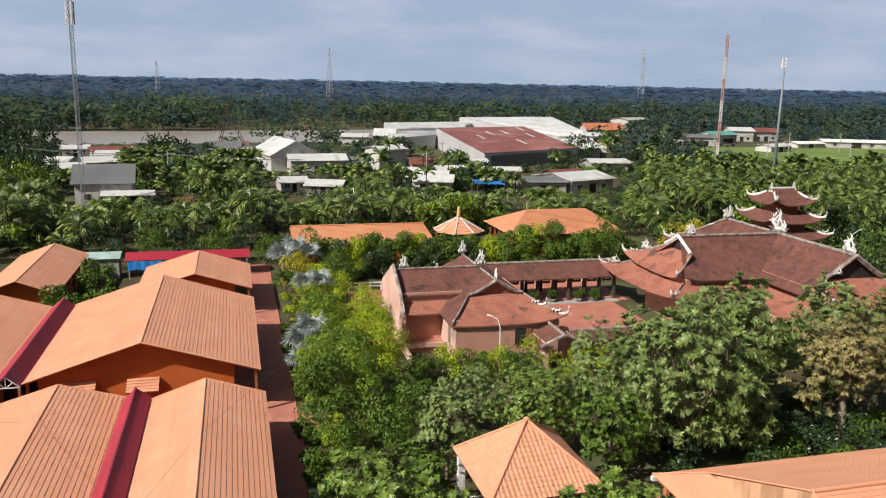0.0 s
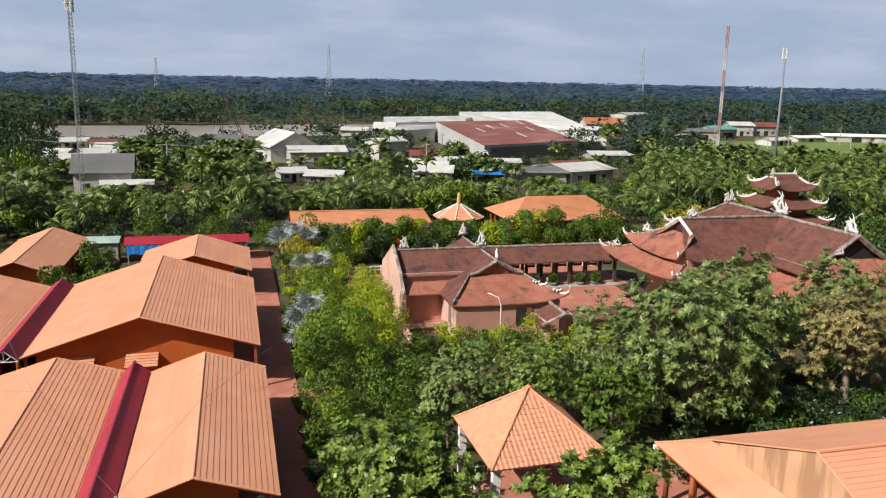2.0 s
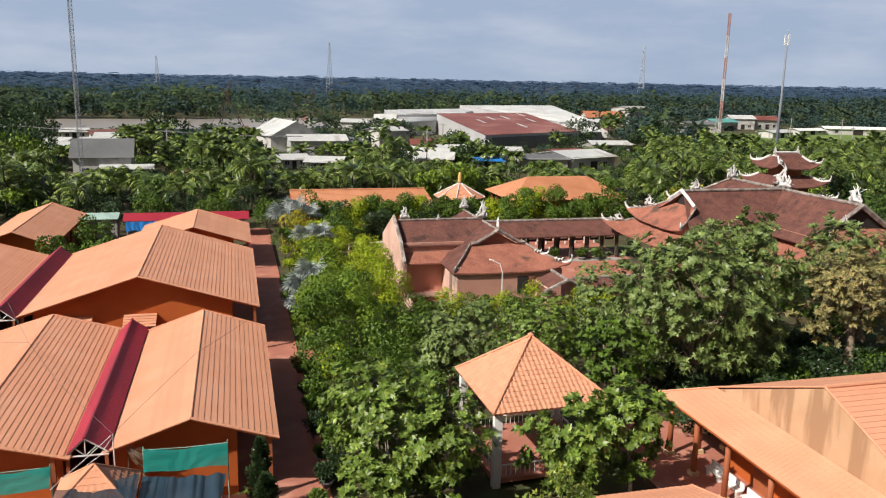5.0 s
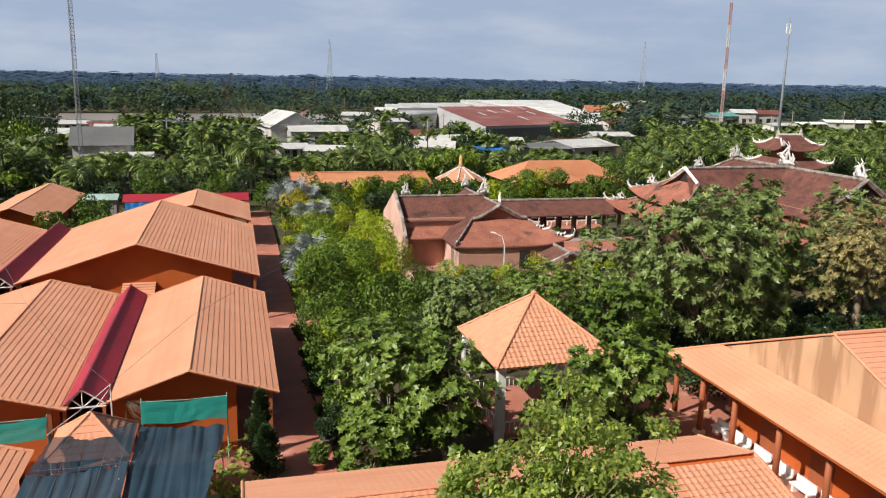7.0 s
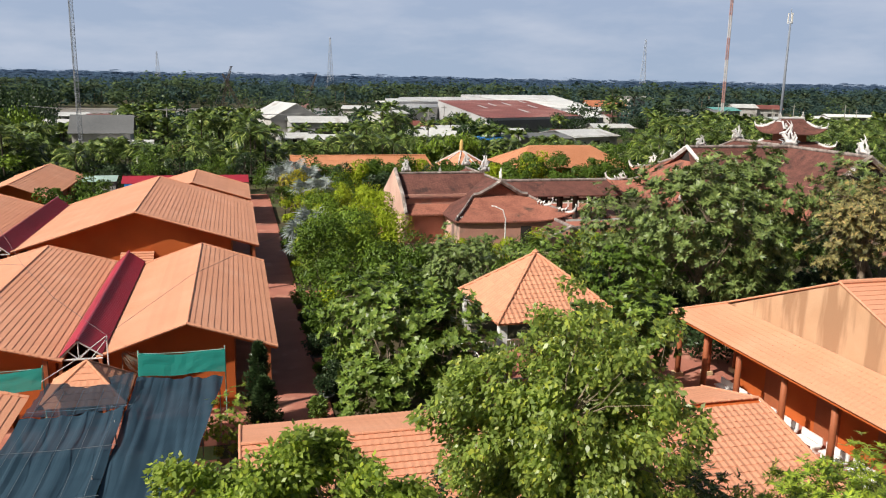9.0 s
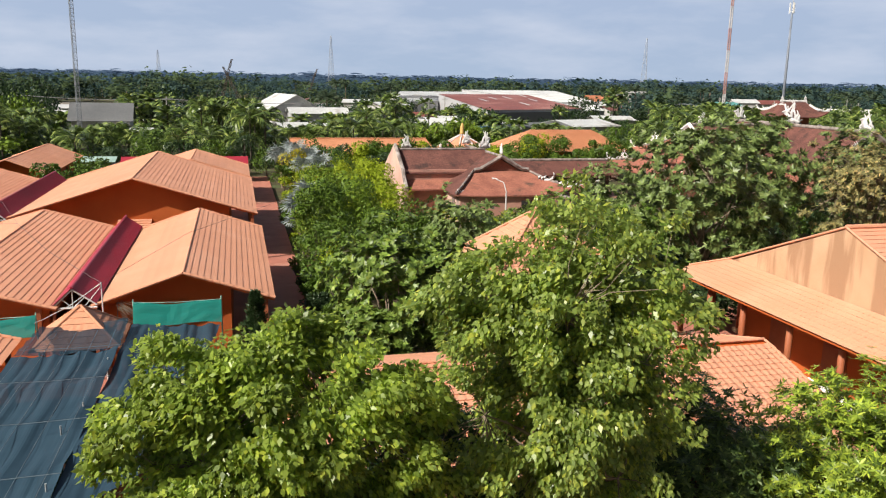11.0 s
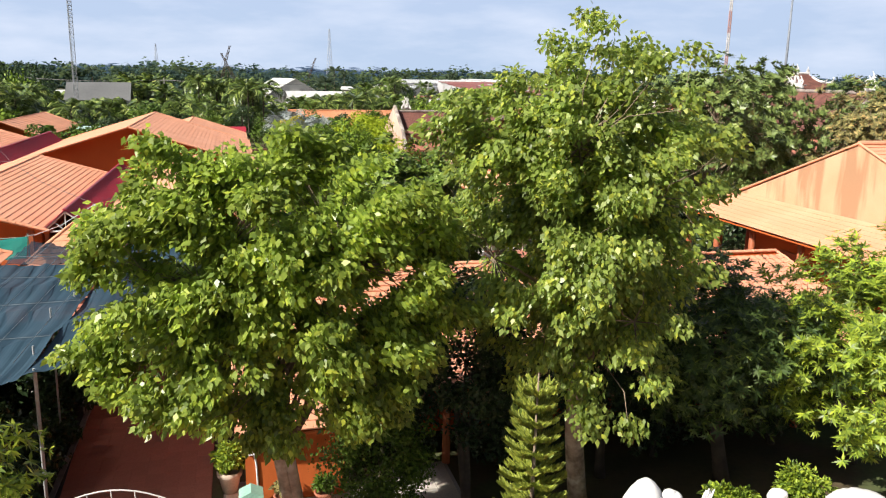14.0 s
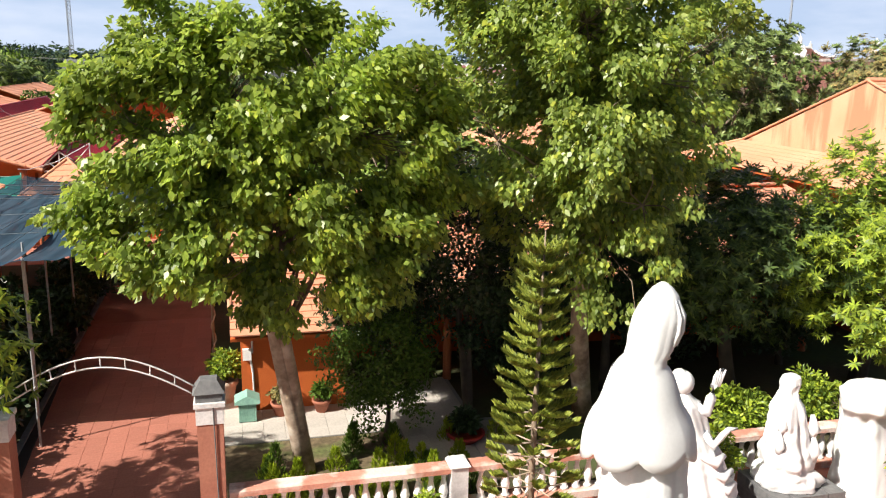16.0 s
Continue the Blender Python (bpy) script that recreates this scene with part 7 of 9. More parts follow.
# ---- sky backdrop ----
def sky_backdrop():
    m = bpy.data.materials.new("hazy_sky")
    m.use_nodes = True
    n, l = m.node_tree.nodes, m.node_tree.links
    n.remove(n["Principled BSDF"])
    em = n.new("ShaderNodeEmission")
    co = n.new("ShaderNodeTexCoord")
    sep = n.new("ShaderNodeSeparateXYZ")
    l.new(co.outputs["Object"], sep.inputs[0])
    mp = n.new("ShaderNodeMapping")
    mp.inputs["Scale"].default_value = (0.0011, 0.0011, 0.0042)
    l.new(co.outputs["Object"], mp.inputs[0])
    noi = n.new("ShaderNodeTexNoise")
    noi.inputs["Scale"].default_value, noi.inputs["Detail"].default_value, noi.inputs["Roughness"].default_value = 1.3, 7.0, 0.55
    l.new(mp.outputs[0], noi.inputs["Vector"])
    cl = n.new("ShaderNodeMapRange")
    cl.inputs[1].default_value, cl.inputs[2].default_value = 0.42, 0.78
    l.new(noi.outputs["Fac"], cl.inputs[0])
    gr = n.new("ShaderNodeMapRange")
    gr.inputs[1].default_value, gr.inputs[2].default_value = 0.0, 900.0
    l.new(sep.outputs["Z"], gr.inputs[0])
    ramp = n.new("ShaderNodeValToRGB")
    e = ramp.color_ramp.elements
    e[0].position, e[0].color = 0.0, (0.405, 0.505, 0.665, 1)
    e[1].position, e[1].color = 1.0, (0.405, 0.495, 0.69, 1)
    l.new(gr.outputs[0], ramp.inputs[0])
    mx = n.new("ShaderNodeMix")
    mx.data_type = "RGBA"
    mx.inputs[7].default_value = (0.57, 0.635, 0.77, 1)
    l.new(cl.outputs[0], mx.inputs[0])
    l.new(ramp.outputs[0], mx.inputs[6])
    l.new(mx.outputs[2], em.inputs["Color"])
    em.inputs["Strength"].default_value = SKY_GLOW
    l.new(em.outputs[0], n["Material Output"].inputs["Surface"])
    g = Geo()
    pts, faces = [], []
    k = 40
    for i in range(k + 1):
        a = radians(-62 + 160 * i / k)
        pts += [(4450 * math.sin(a), 4450 * math.cos(a), -20), (4450 * math.sin(a), 4450 * math.cos(a), 2600)]
    faces = [(2 * i, 2 * i + 2, 2 * i + 3, 2 * i + 1) for i in range(k)]
    return solo("backdrop", g.add(pts, faces), m, "pale hazy sky with faint clouds", "sky", "structure")


SKY_GLOW = 0.70
sky_backdrop()

# ---- near garden trees ----
SPRAYS = ((-2.88, 14.0, 5.89, 0.75), (-1.81, 13.6, 6.84, 1.1), (-1.44, 13.5, 5.2, 0.95), (-0.13, 14.0, 4.4, 0.75), (1.09, 13.5, 5.9, 0.9), (1.35, 13.9, 4.4, 0.65), (1.0, 13.9, 5.4, 0.75), (1.9, 13.9, 4.9, 0.75), (2.3, 13.9, 5.6, 0.8), (2.73, 14.0, 6.25, 1.0), (-1.68, 14.4, 8.7, 1.1),
          (-2.47, 13.8, 7.9, 0.85), (0.56, 15.0, 9.0, 1.0), (2.08, 13.9, 8.28, 1.1), (-0.31, 13.9, 7.43, 1.2), (0.84, 13.6, 7.43, 0.9), (2.96, 14.1, 7.5, 0.9), (-0.65, 13.6, 6.19, 0.95), (-0.63, 14.0, 8.9, 0.9), (-0.6, 15.8, 6.6, 1.2), (1.4, 16.2, 7.8, 1.2))
tree("bodhi_tree", (1.11, 15.5, 0), (0.45, 14.7, 6.5), (2.6, 1.6, 2.0), 0.17, 50, 140, 0.38, 0.152, 0.094, L_BODHI, BARK_PALE, "sacred fig tree with glossy heart-shaped leaves by the gate", 11, hang=True, hollow=0.42, limbs=26, stems=2, far=True,
     lobes=[((x + 0.42, y, z), (r * 1.02, r, r * 0.92), int(27 * r * r)) for x, y, z, r in SPRAYS])
tree("bodhi_tree", (8.1, 16.7, 0), (7.7, 15.4, 7.7), (2.5, 2.5, 4.9), 0.24, 330, 138, 0.42, 0.150, 0.09, L_FIG, BARK_PALE, "tall sacred fig tree with dense dark green crown", 12, hang=True, hollow=0.35, limbs=22, far=True,
     lobes=(((6.5, 15.3, 6.8), (2.9, 2.6, 3.3), 115), ((5.3, 15.5, 9.5), (1.6, 1.6, 1.6), 60)))
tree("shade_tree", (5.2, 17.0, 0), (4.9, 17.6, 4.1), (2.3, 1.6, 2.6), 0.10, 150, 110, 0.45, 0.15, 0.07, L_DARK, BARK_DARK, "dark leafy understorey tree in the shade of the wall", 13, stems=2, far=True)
tree("shade_tree", (2.95, 16.3, 0), (2.9, 16.5, 1.95), (1.4, 1.1, 1.5), 0.06, 110, 90, 0.4, 0.09, 0.06, L_HEDGE, BARK_DARK, "small dark green tree beside the paving", 14, low=-1.0, far=True)
tree("mango_tree", (12.6, 17.2, 0), (11.9, 16.9, 4.1), (2.8, 2.4, 2.2), 0.20, 230, 117, 0.52, 0.20, 0.055, L_MANGO_SHADED, BARK_DARK, "mango tree with long glossy leaves behind the statues", 15, droop=0.35, rosette=True, far=True)
tree("mango_tree", (17.0, 17.5, 0), (15.7, 15.9, 4.35), (3.3, 2.9, 2.6), 0.22, 300, 117, 0.52, 0.20, 0.055, L_MANGO, BARK_DARK, "spreading mango tree with bright young leaves", 16, droop=0.3, rosette=True, far=True)
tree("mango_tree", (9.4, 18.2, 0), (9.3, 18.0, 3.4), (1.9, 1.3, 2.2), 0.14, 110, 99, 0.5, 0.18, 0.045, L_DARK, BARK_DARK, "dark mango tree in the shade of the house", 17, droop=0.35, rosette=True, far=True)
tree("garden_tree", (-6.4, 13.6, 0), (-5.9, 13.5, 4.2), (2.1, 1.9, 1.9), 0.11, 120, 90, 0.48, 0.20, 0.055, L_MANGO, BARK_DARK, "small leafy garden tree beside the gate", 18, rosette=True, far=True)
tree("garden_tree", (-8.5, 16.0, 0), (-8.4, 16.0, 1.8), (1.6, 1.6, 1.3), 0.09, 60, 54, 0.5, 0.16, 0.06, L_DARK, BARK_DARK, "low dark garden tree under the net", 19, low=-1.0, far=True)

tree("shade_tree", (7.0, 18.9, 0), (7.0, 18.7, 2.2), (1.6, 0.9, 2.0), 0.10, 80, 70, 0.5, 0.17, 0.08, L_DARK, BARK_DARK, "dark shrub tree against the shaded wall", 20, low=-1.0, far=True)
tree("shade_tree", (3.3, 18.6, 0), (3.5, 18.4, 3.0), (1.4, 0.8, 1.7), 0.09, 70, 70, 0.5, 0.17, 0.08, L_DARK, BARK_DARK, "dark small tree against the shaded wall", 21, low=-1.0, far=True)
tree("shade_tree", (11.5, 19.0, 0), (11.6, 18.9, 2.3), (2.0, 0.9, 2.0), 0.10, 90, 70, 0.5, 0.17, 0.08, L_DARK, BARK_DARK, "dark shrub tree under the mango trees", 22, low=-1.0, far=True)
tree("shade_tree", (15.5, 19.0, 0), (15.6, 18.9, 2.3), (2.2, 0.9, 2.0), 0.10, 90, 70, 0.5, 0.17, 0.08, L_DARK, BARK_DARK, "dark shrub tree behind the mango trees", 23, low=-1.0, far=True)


def norfolk(at, h, label):
    """A young Norfolk pine: straight stem, whorls of level branches with upright needle sprays."""
    rng = np.random.default_rng(77)
    ob = thing("norfolk_pine", at, label, "tree")
    part("trunk", Geo().tube([at, (at[0], at[1], at[2] + h * 0.5), (at[0] + 0.03, at[1], at[2] + h)], [0.07, 0.05, 0.012], 8), BARK, ob, smooth=True)
    V, F, k = [], [], 0
    for w in range(18):
        z = 1.0 + (h - 1.1) * w / 18
        reach = 0.84 - 0.58 * (w / 18) ** 1.2
        g = Geo()
        for b in range(6):
            a = 2 * math.pi * b / 6 + w * 0.45 + rng.normal() * 0.06
            d = np.array([math.cos(a), math.sin(a), 0.0])
            rise = 0.08 + 0.32 * w / 18
            tipp = d * reach + np.array([0, 0, reach * rise])
            o = np.array([0, 0, z])
            g.tube([tuple(np.array(at) + o), tuple(np.array(at) + o + tipp * 0.5 - np.array([0, 0, 0.05])), tuple(np.array(at) + o + tipp)], [0.018, 0.013, 0.006], 4, caps=False)
            bare = max(0.10, 0.93 - 0.085 * w) if (b + w) % 3 else max(0.10, 0.75 - 0.085 * w)
            n = int((330 if w > 4 else 240) * (0.5 + reach) * (1.1 - bare))
            t = bare + (1 - bare) * rng.random(n)
            P = o + tipp * t[:, None] - np.array([0, 0, 0.05]) * np.sin(np.pi * t)[:, None]
            side = np.cross(d, [0, 0, 1])
            sd = rng.choice([-1, 1], n)[:, None] * side * (0.5 + 0.6 * rng.random((n, 1)))
            D = sd + d * 0.7 + np.array([0, 0, 1]) * (0.7 + 0.8 * rng.random((n, 1)))
            v, f = quad_arrays(P, D, rng.normal(size=(n, 3)) + np.array([0, 0, 0.8]), 0.12 + 0.08 * rng.random(n), np.full(n, 0.05))
            V.append(v)
            F.append(f + k)
            k += len(v)
        part("branch_whorl", g, BARK_PALE if w < 8 else BARK, ob)
    o = new("needles", np_mesh("needles", np.concatenate(V), np.concatenate(F), L_PINE))
    o.parent = ob


norfolk((4.6, 11.25, 0), 6.05, "young Norfolk pine with level tiers of needles before the rail")

# ---- trees between the path and the gazebo ----
tree("sea_almond", (6.9, 36.4, 0), (7.0, 36.8, 4.3), (3.0, 2.8, 3.6), 0.16, 148, 72, 0.44, 0.29, 0.155, L_ALMOND, BARK_PALE, "bushy sea almond tree with broad leaf rosettes", 31, droop=0.2, rosette=True, hollow=0.55, low=-1, far=True)
tree("sea_almond", (9.6, 35.0, 0), (9.3, 35.2, 4.2), (2.3, 2.2, 2.9), 0.14, 108, 72, 0.44, 0.29, 0.155, L_ALMOND, BARK_PALE, "sea almond tree beside the gazebo path", 32, droop=0.2, rosette=True, hollow=0.55, low=-1, far=True)
tree("sea_almond", (6.2, 41.5, 0), (6.4, 42.0, 3.6), (2.4, 2.6, 2.9), 0.14, 99, 72, 0.44, 0.28, 0.15, L_ALMOND, BARK_PALE, "sea almond tree along the path", 33, droop=0.2, rosette=True, hollow=0.55, low=-1, far=True)
tree("sea_almond", (5.6, 34.0, 0), (5.7, 34.2, 2.1), (1.7, 1.8, 2.0), 0.09, 72, 72, 0.44, 0.29, 0.155, L_ALMOND, BARK_PALE, "low sea almond bush at the end of the path", 30, droop=0.2, rosette=True, hollow=0.55, low=-1, far=True)
tree("sea_almond", (17.4, 33.8, 0), (16.2, 34.6, 3.7), (2.6, 1.7, 2.9), 0.12, 108, 72, 0.44, 0.30, 0.16, L_ALMOND, BARK_PALE, "young sea almond tree in front of the gazebo", 34, droop=0.2, rosette=True, hollow=0.55, low=-1, far=True)
tree("sea_almond", (19.4, 34.2, 0), (19.4, 34.8, 4.0), (2.1, 2.0, 3.0), 0.12, 99, 72, 0.44, 0.30, 0.16, L_ALMOND, BARK_PALE, "young sea almond tree beside the veranda house", 35, droop=0.2, rosette=True, hollow=0.55, low=-1, far=True)
tree("garden_tree", (10.4, 42.5, 0), (10.2, 43.0, 3.2), (1.9, 2.6, 2.6), 0.12, 90, 72, 0.5, 0.22, 0.11, L_HEDGE, BARK_DARK, "dark green garden tree beside the gazebo", 36, rosette=True, low=-1, far=True)
tree("garden_tree", (13.3, 48.2, 0), (13.2, 48.2, 4.8), (2.3, 2.2, 3.3), 0.14, 110, 72, 0.5, 0.22, 0.10, L_GREY, BARK, "pale-leaved garden tree behind the gazebo", 37, rosette=True, low=-1, far=True)
tree("garden_tree", (20.5, 50.5, 0), (20.5, 50.5, 4.2), (3.6, 2.6, 2.9), 0.16, 150, 72, 0.5, 0.22, 0.10, L_ALMOND, BARK, "spreading leafy tree behind the gazebo", 38, rosette=True, low=-1, far=True)
tree("garden_tree", (24.5, 46.0, 0), (24.3, 46.0, 4.2), (2.9, 2.6, 2.9), 0.16, 120, 72, 0.5, 0.22, 0.10, L_HEDGE, BARK_DARK, "dark green tree between gazebo and veranda house", 39, rosette=True, low=-1, far=True)
tree("garden_tree", (17.3, 56.5, 0), (17.3, 56.5, 3.3), (2.6, 2.6, 2.4), 0.15, 130, 72, 0.5, 0.20, 0.09, L_GREY, BARK, "bushy tree before the gatehouse", 40, rosette=True, low=-1, far=True)
tree("garden_tree", (23.0, 58.0, 0), (23.0, 58.0, 2.9), (2.8, 2.6, 2.1), 0.15, 130, 72, 0.5, 0.20, 0.09, L_ALMOND, BARK, "bushy green tree before the gatehouse wall", 41, rosette=True, low=-1, far=True)
tree("garden_tree", (29.5, 60.0, 0), (29.5, 60.0, 2.9), (2.8, 3.0, 2.1), 0.15, 130, 72, 0.5, 0.20, 0.08, L_FERN, BARK, "feathery green tree beside the small gateway", 42, low=-1, far=True)
tree("garden_tree", (35.0, 59.0, 0), (35.0, 59.0, 3.8), (3.2, 3.0, 2.8), 0.15, 130, 72, 0.5, 0.20, 0.08, L_HEDGE, BARK, "green tree beside the garden wall", 43, low=-1, far=True)

# ---- tall trees to the right ----
tree("devil_tree", (31.0, 47.5, 0), (30.2, 47.0, 7.1), (5.4, 4.6, 5.3), 0.34, 300, 63, 0.52, 0.40, 0.14, L_GREY, BARK, "tall spreading tree with grey-green leaf whorls", 51, droop=0.1, rosette=True, hollow=0.62, limbs=12, far=True,
     lobes=(((34.4, 45.6, 4.6), (2.6, 2.2, 2.6), 70),))
tree("devil_tree", (38.0, 52.5, 0), (38.0, 53.0, 8.0), (4.6, 4.2, 4.6), 0.32, 240, 63, 0.52, 0.40, 0.14, L_GREY, BARK, "tall tree with whorled leaves before the temple", 52, droop=0.1, rosette=True, hollow=0.62, limbs=10, far=True)
tree("drying_tree", (45.5, 48.5, 0), (45.2, 48.4, 7.2), (5.2, 4.0, 4.4), 0.36, 220, 54, 0.6, 0.32, 0.11, L_BROWN, BARK, "thinning tree with olive and brown drying leaves", 53, droop=0.4, rosette=True, hollow=0.4, limbs=14, far=True)
tree("devil_tree", (52.0, 54.0, 0), (50.5, 55.0, 6.6), (5.4, 4.4, 4.4), 0.32, 225, 63, 0.54, 0.40, 0.14, L_GREY, BARK, "broad tree with whorled leaves beside the temple", 54, droop=0.1, rosette=True, hollow=0.45, far=True)
tree("garden_tree", (27.0, 52.5, 0), (26.6, 53.0, 6.2), (3.0, 2.8, 3.2), 0.2, 140, 72, 0.5, 0.22, 0.09, L_GREY, BARK, "leafy tree near the courtyard wall", 55, rosette=True, low=-1, far=True)

# ---- hedge along the path ----
def hedge_tree(at, r, h, leaf, seed, label, per=130, L=0.17, W=0.035, n=70):
    n, per, L, W = max(9, int(n * 0.17)), int(per * 1.95), L * 1.5, max(W * 1.7, 0.095)
    r *= 0.93
    return tree("hedge_tree", at, (at[0], at[1], h * 0.48), (r * 0.9, r * 0.9, h * 0.44), 0.10, n, per, r * 0.46, L, W, leaf, BARK_DARK, label, seed, droop=0.15, hollow=0.80, low=-0.75, far=True, limbs=5, group="hedge trees along the path", heads=True)


hedge_tree((5.6, 55.5, 0), 2.0, 7.6, L_HEDGE, 61, "dense dark hedge tree by the path", 120, 0.16, 0.07, 100)
hedge_tree((5.7, 60.5, 0), 2.1, 7.2, L_LUSH, 62, "dense hedge tree with fine leaves by the path", 120, 0.15, 0.06, 100)
hedge_tree((8.2, 57.2, 0), 2.2, 7.0, L_LUSH, 63, "lush green hedge tree by the path", 130, 0.18, 0.04, 100)
hedge_tree((6.6, 66.0, 0), 2.0, 5.8, L_LUSH, 64, "lush green hedge tree by the path", 130, 0.18, 0.04, 100)
hedge_tree((9.2, 63.0, 0), 2.3, 6.8, L_HEDGE, 65, "dark green dense hedge tree", 130, 0.18, 0.04, 100)
hedge_tree((11.8, 68.0, 0), 2.5, 7.2, L_FERN, 66, "yellow-green feathery bamboo clump", 150, 0.2, 0.035, 100)
hedge_tree((12.2, 59.0, 0), 2.2, 5.6, L_HEDGE, 67, "dark hedge tree by the path", 110, 0.16, 0.06, 90)
hedge_tree((8.6, 71.5, 0), 2.1, 5.8, L_LUSH, 68, "clipped green hedge tree", 120, 0.15, 0.06, 90)
hedge_tree((11.8, 75.0, 0), 2.4, 6.8, L_FERN, 69, "bright feathery bamboo clump by the path", 140, 0.2, 0.035, 90)
hedge_tree((8.2, 80.0, 0), 2.0, 5.6, L_LUSH, 70, "round lush green hedge tree by the path", 120, 0.18, 0.04, 80)
hedge_tree((11.2, 82.0, 0), 2.5, 6.2, L_FERN, 71, "bright feathery bamboo clump by the path", 120, 0.2, 0.035, 80)
hedge_tree((7.4, 87.0, 0), 2.2, 5.6, L_FERN, 72, "yellow-green feathery hedge tree", 110, 0.18, 0.04, 80)
hedge_tree((10.6, 90.0, 0), 2.3, 5.6, L_FERN, 73, "yellow-green feathery hedge tree by the path", 110, 0.16, 0.06, 80)
hedge_tree((6.8, 100.0, 0), 2.0, 5.6, L_YELLOW, 74, "golden yellow variegated shrub tree", 110, 0.18, 0.08, 80)
hedge_tree((9.2, 95.5, 0), 2.1, 5.2, L_FERN, 75, "yellow-green feathery hedge tree", 110, 0.18, 0.07, 80)
hedge_tree((12.0, 100.0, 0), 2.6, 5.0, L_HEDGE, 76, "green hedge tree by the path", 110, 0.18, 0.07, 80)
hedge_tree((6.2, 53.0, 0), 1.3, 3.6, L_FERN, 80, "low yellow-green shrub tree by the path", 110, 0.16, 0.05, 70)
hedge_tree((11.4, 63.5, 0), 1.5, 6.2, L_FERN, 81, "bright feathery bamboo clump by the path", 120, 0.19, 0.04, 80)
hedge_tree((12.8, 54.0, 0), 2.0, 5.6, L_HEDGE, 77, "dark hedge tree behind the sea almonds", 110, 0.17, 0.07, 80)
hedge_tree((8.8, 50.5, 0), 2.3, 5.8, L_HEDGE, 78, "dark hedge tree near the path", 110, 0.17, 0.07, 90)
hedge_tree((5.8, 49.6, 0), 1.9, 5.6, L_HEDGE, 79, "dark hedge tree near the path", 110, 0.17, 0.07, 90)
for i in range(9):
    x = 15.5 + i * 3.2
    hedge_tree((x, 108 + 1.6 * (i % 2), 0), 2.6, 5.2 + 0.5 * (i % 3), L_HEDGE if i % 3 else L_FERN, 90 + i, "clipped dense hedge tree before the lodges", 150, 0.21, 0.10, 110)
for i, (x, y, r, h) in enumerate(((5.0, 63.6, 1.0, 3.4), (5.1, 69.4, 1.0, 3.0), (5.0, 75.8, 1.1, 3.0), (5.3, 82.2, 1.2, 3.6), (5.3, 88.0, 1.2, 3.8), (5.4, 97.0, 1.4, 4.2), (7.6, 83.6, 1.5, 5.4), (7.4, 75.4, 1.2, 5.2))):
    hedge_tree((x, y, 0), r, h, L_FERN if i % 3 == 1 else L_HEDGE, 160 + i, "low clipped shrub along the path's edge", 110, 0.15, 0.06, 44)
for i, (x, y) in enumerate(((-7, 121), (-3, 118.5), (0.6, 121), (4.0, 118.6), (5.6, 112.5), (-12, 121), (-17.5, 119))):
    hedge_tree((x, y, 0), 2.4, 4.4 + 0.6 * (i % 3), L_HEDGE if i % 2 else L_DARK, 180 + i, "dark bushy tree behind the maroon shed", 120, 0.18, 0.08, 60)
for i in range(6):
    hedge_tree((16.2 + i * 2.3, 66.2 + 1.5 * (i % 2), 0), 1.7, 2.7 + 0.4 * (i % 3), L_FERN if i % 2 else L_HEDGE, 110 + i, "feathery shrub below the gatehouse wall", 90, 0.17, 0.045, 60)
hedge_tree((-18.5, 88.5, 0), 2.6, 5.6, L_HEDGE, 120, "dark round tree between the halls", 130, 0.2, 0.1, 100)
hedge_tree((-14.6, 88.8, 0), 2.4, 4.9, L_HEDGE, 121, "dark round tree between the halls", 130, 0.2, 0.1, 90)
hedge_tree((-17, 101, 0), 2.4, 5.0, L_HEDGE, 122, "dark tree behind the large hall", 110, 0.2, 0.1, 80)
hedge_tree((47, 113.0, 0), 2.6, 6.8, L_HEDGE, 123, "dense green tree before the lodge", 120, 0.2, 0.09, 90)
hedge_tree((52.5, 112.0, 0), 2.8, 5.2, L_HEDGE, 124, "dense green tree before the lodge", 120, 0.2, 0.09, 90)
hedge_tree((58.0, 112.5, 0), 3.0, 5.0, L_HEDGE, 125, "dense green tree before the lodge", 120, 0.2, 0.09, 90)
for i, (x, y, r, h, leaf) in enumerate(((41.4, 108.0, 1.9, 8.8, L_FERN), (49.4, 107.6, 2.1, 7.3, L_HEDGE), (54.2, 108.2, 2.2, 8.2, L_HEDGE), (45.2, 106.4, 2.0, 5.0, L_HEDGE), (38.2, 106.0, 1.9, 5.2, L_HEDGE), (18.6, 106.2, 2.2, 4.4, L_DARK), (25.4, 106.2, 2.2, 4.8, L_DARK), (31.4, 106.2, 2.2, 4.8, L_DARK), (13.6, 106.6, 2.2, 5.0, L_DARK))):
    hedge_tree((x, y, 0), r, h, leaf, 230 + i, "dense leafy tree in the hedge before the lodges", 120, 0.2, 0.1, 80)
for i, (x, y, r, h) in enumerate(((9.6, 111.5, 2.4, 6.2), (12.8, 112.2, 2.2, 5.4))):
    hedge_tree((x, y, 0), r, h, L_HEDGE, 250 + i, "dense leafy tree at the end of the long lodge", 120, 0.2, 0.1, 90)
hedge_tree((67.0, 108.0, 0), 3.2, 7.4, L_YELLOW, 126, "yellow-green tree behind the temple roof", 110, 0.22, 0.12, 80)


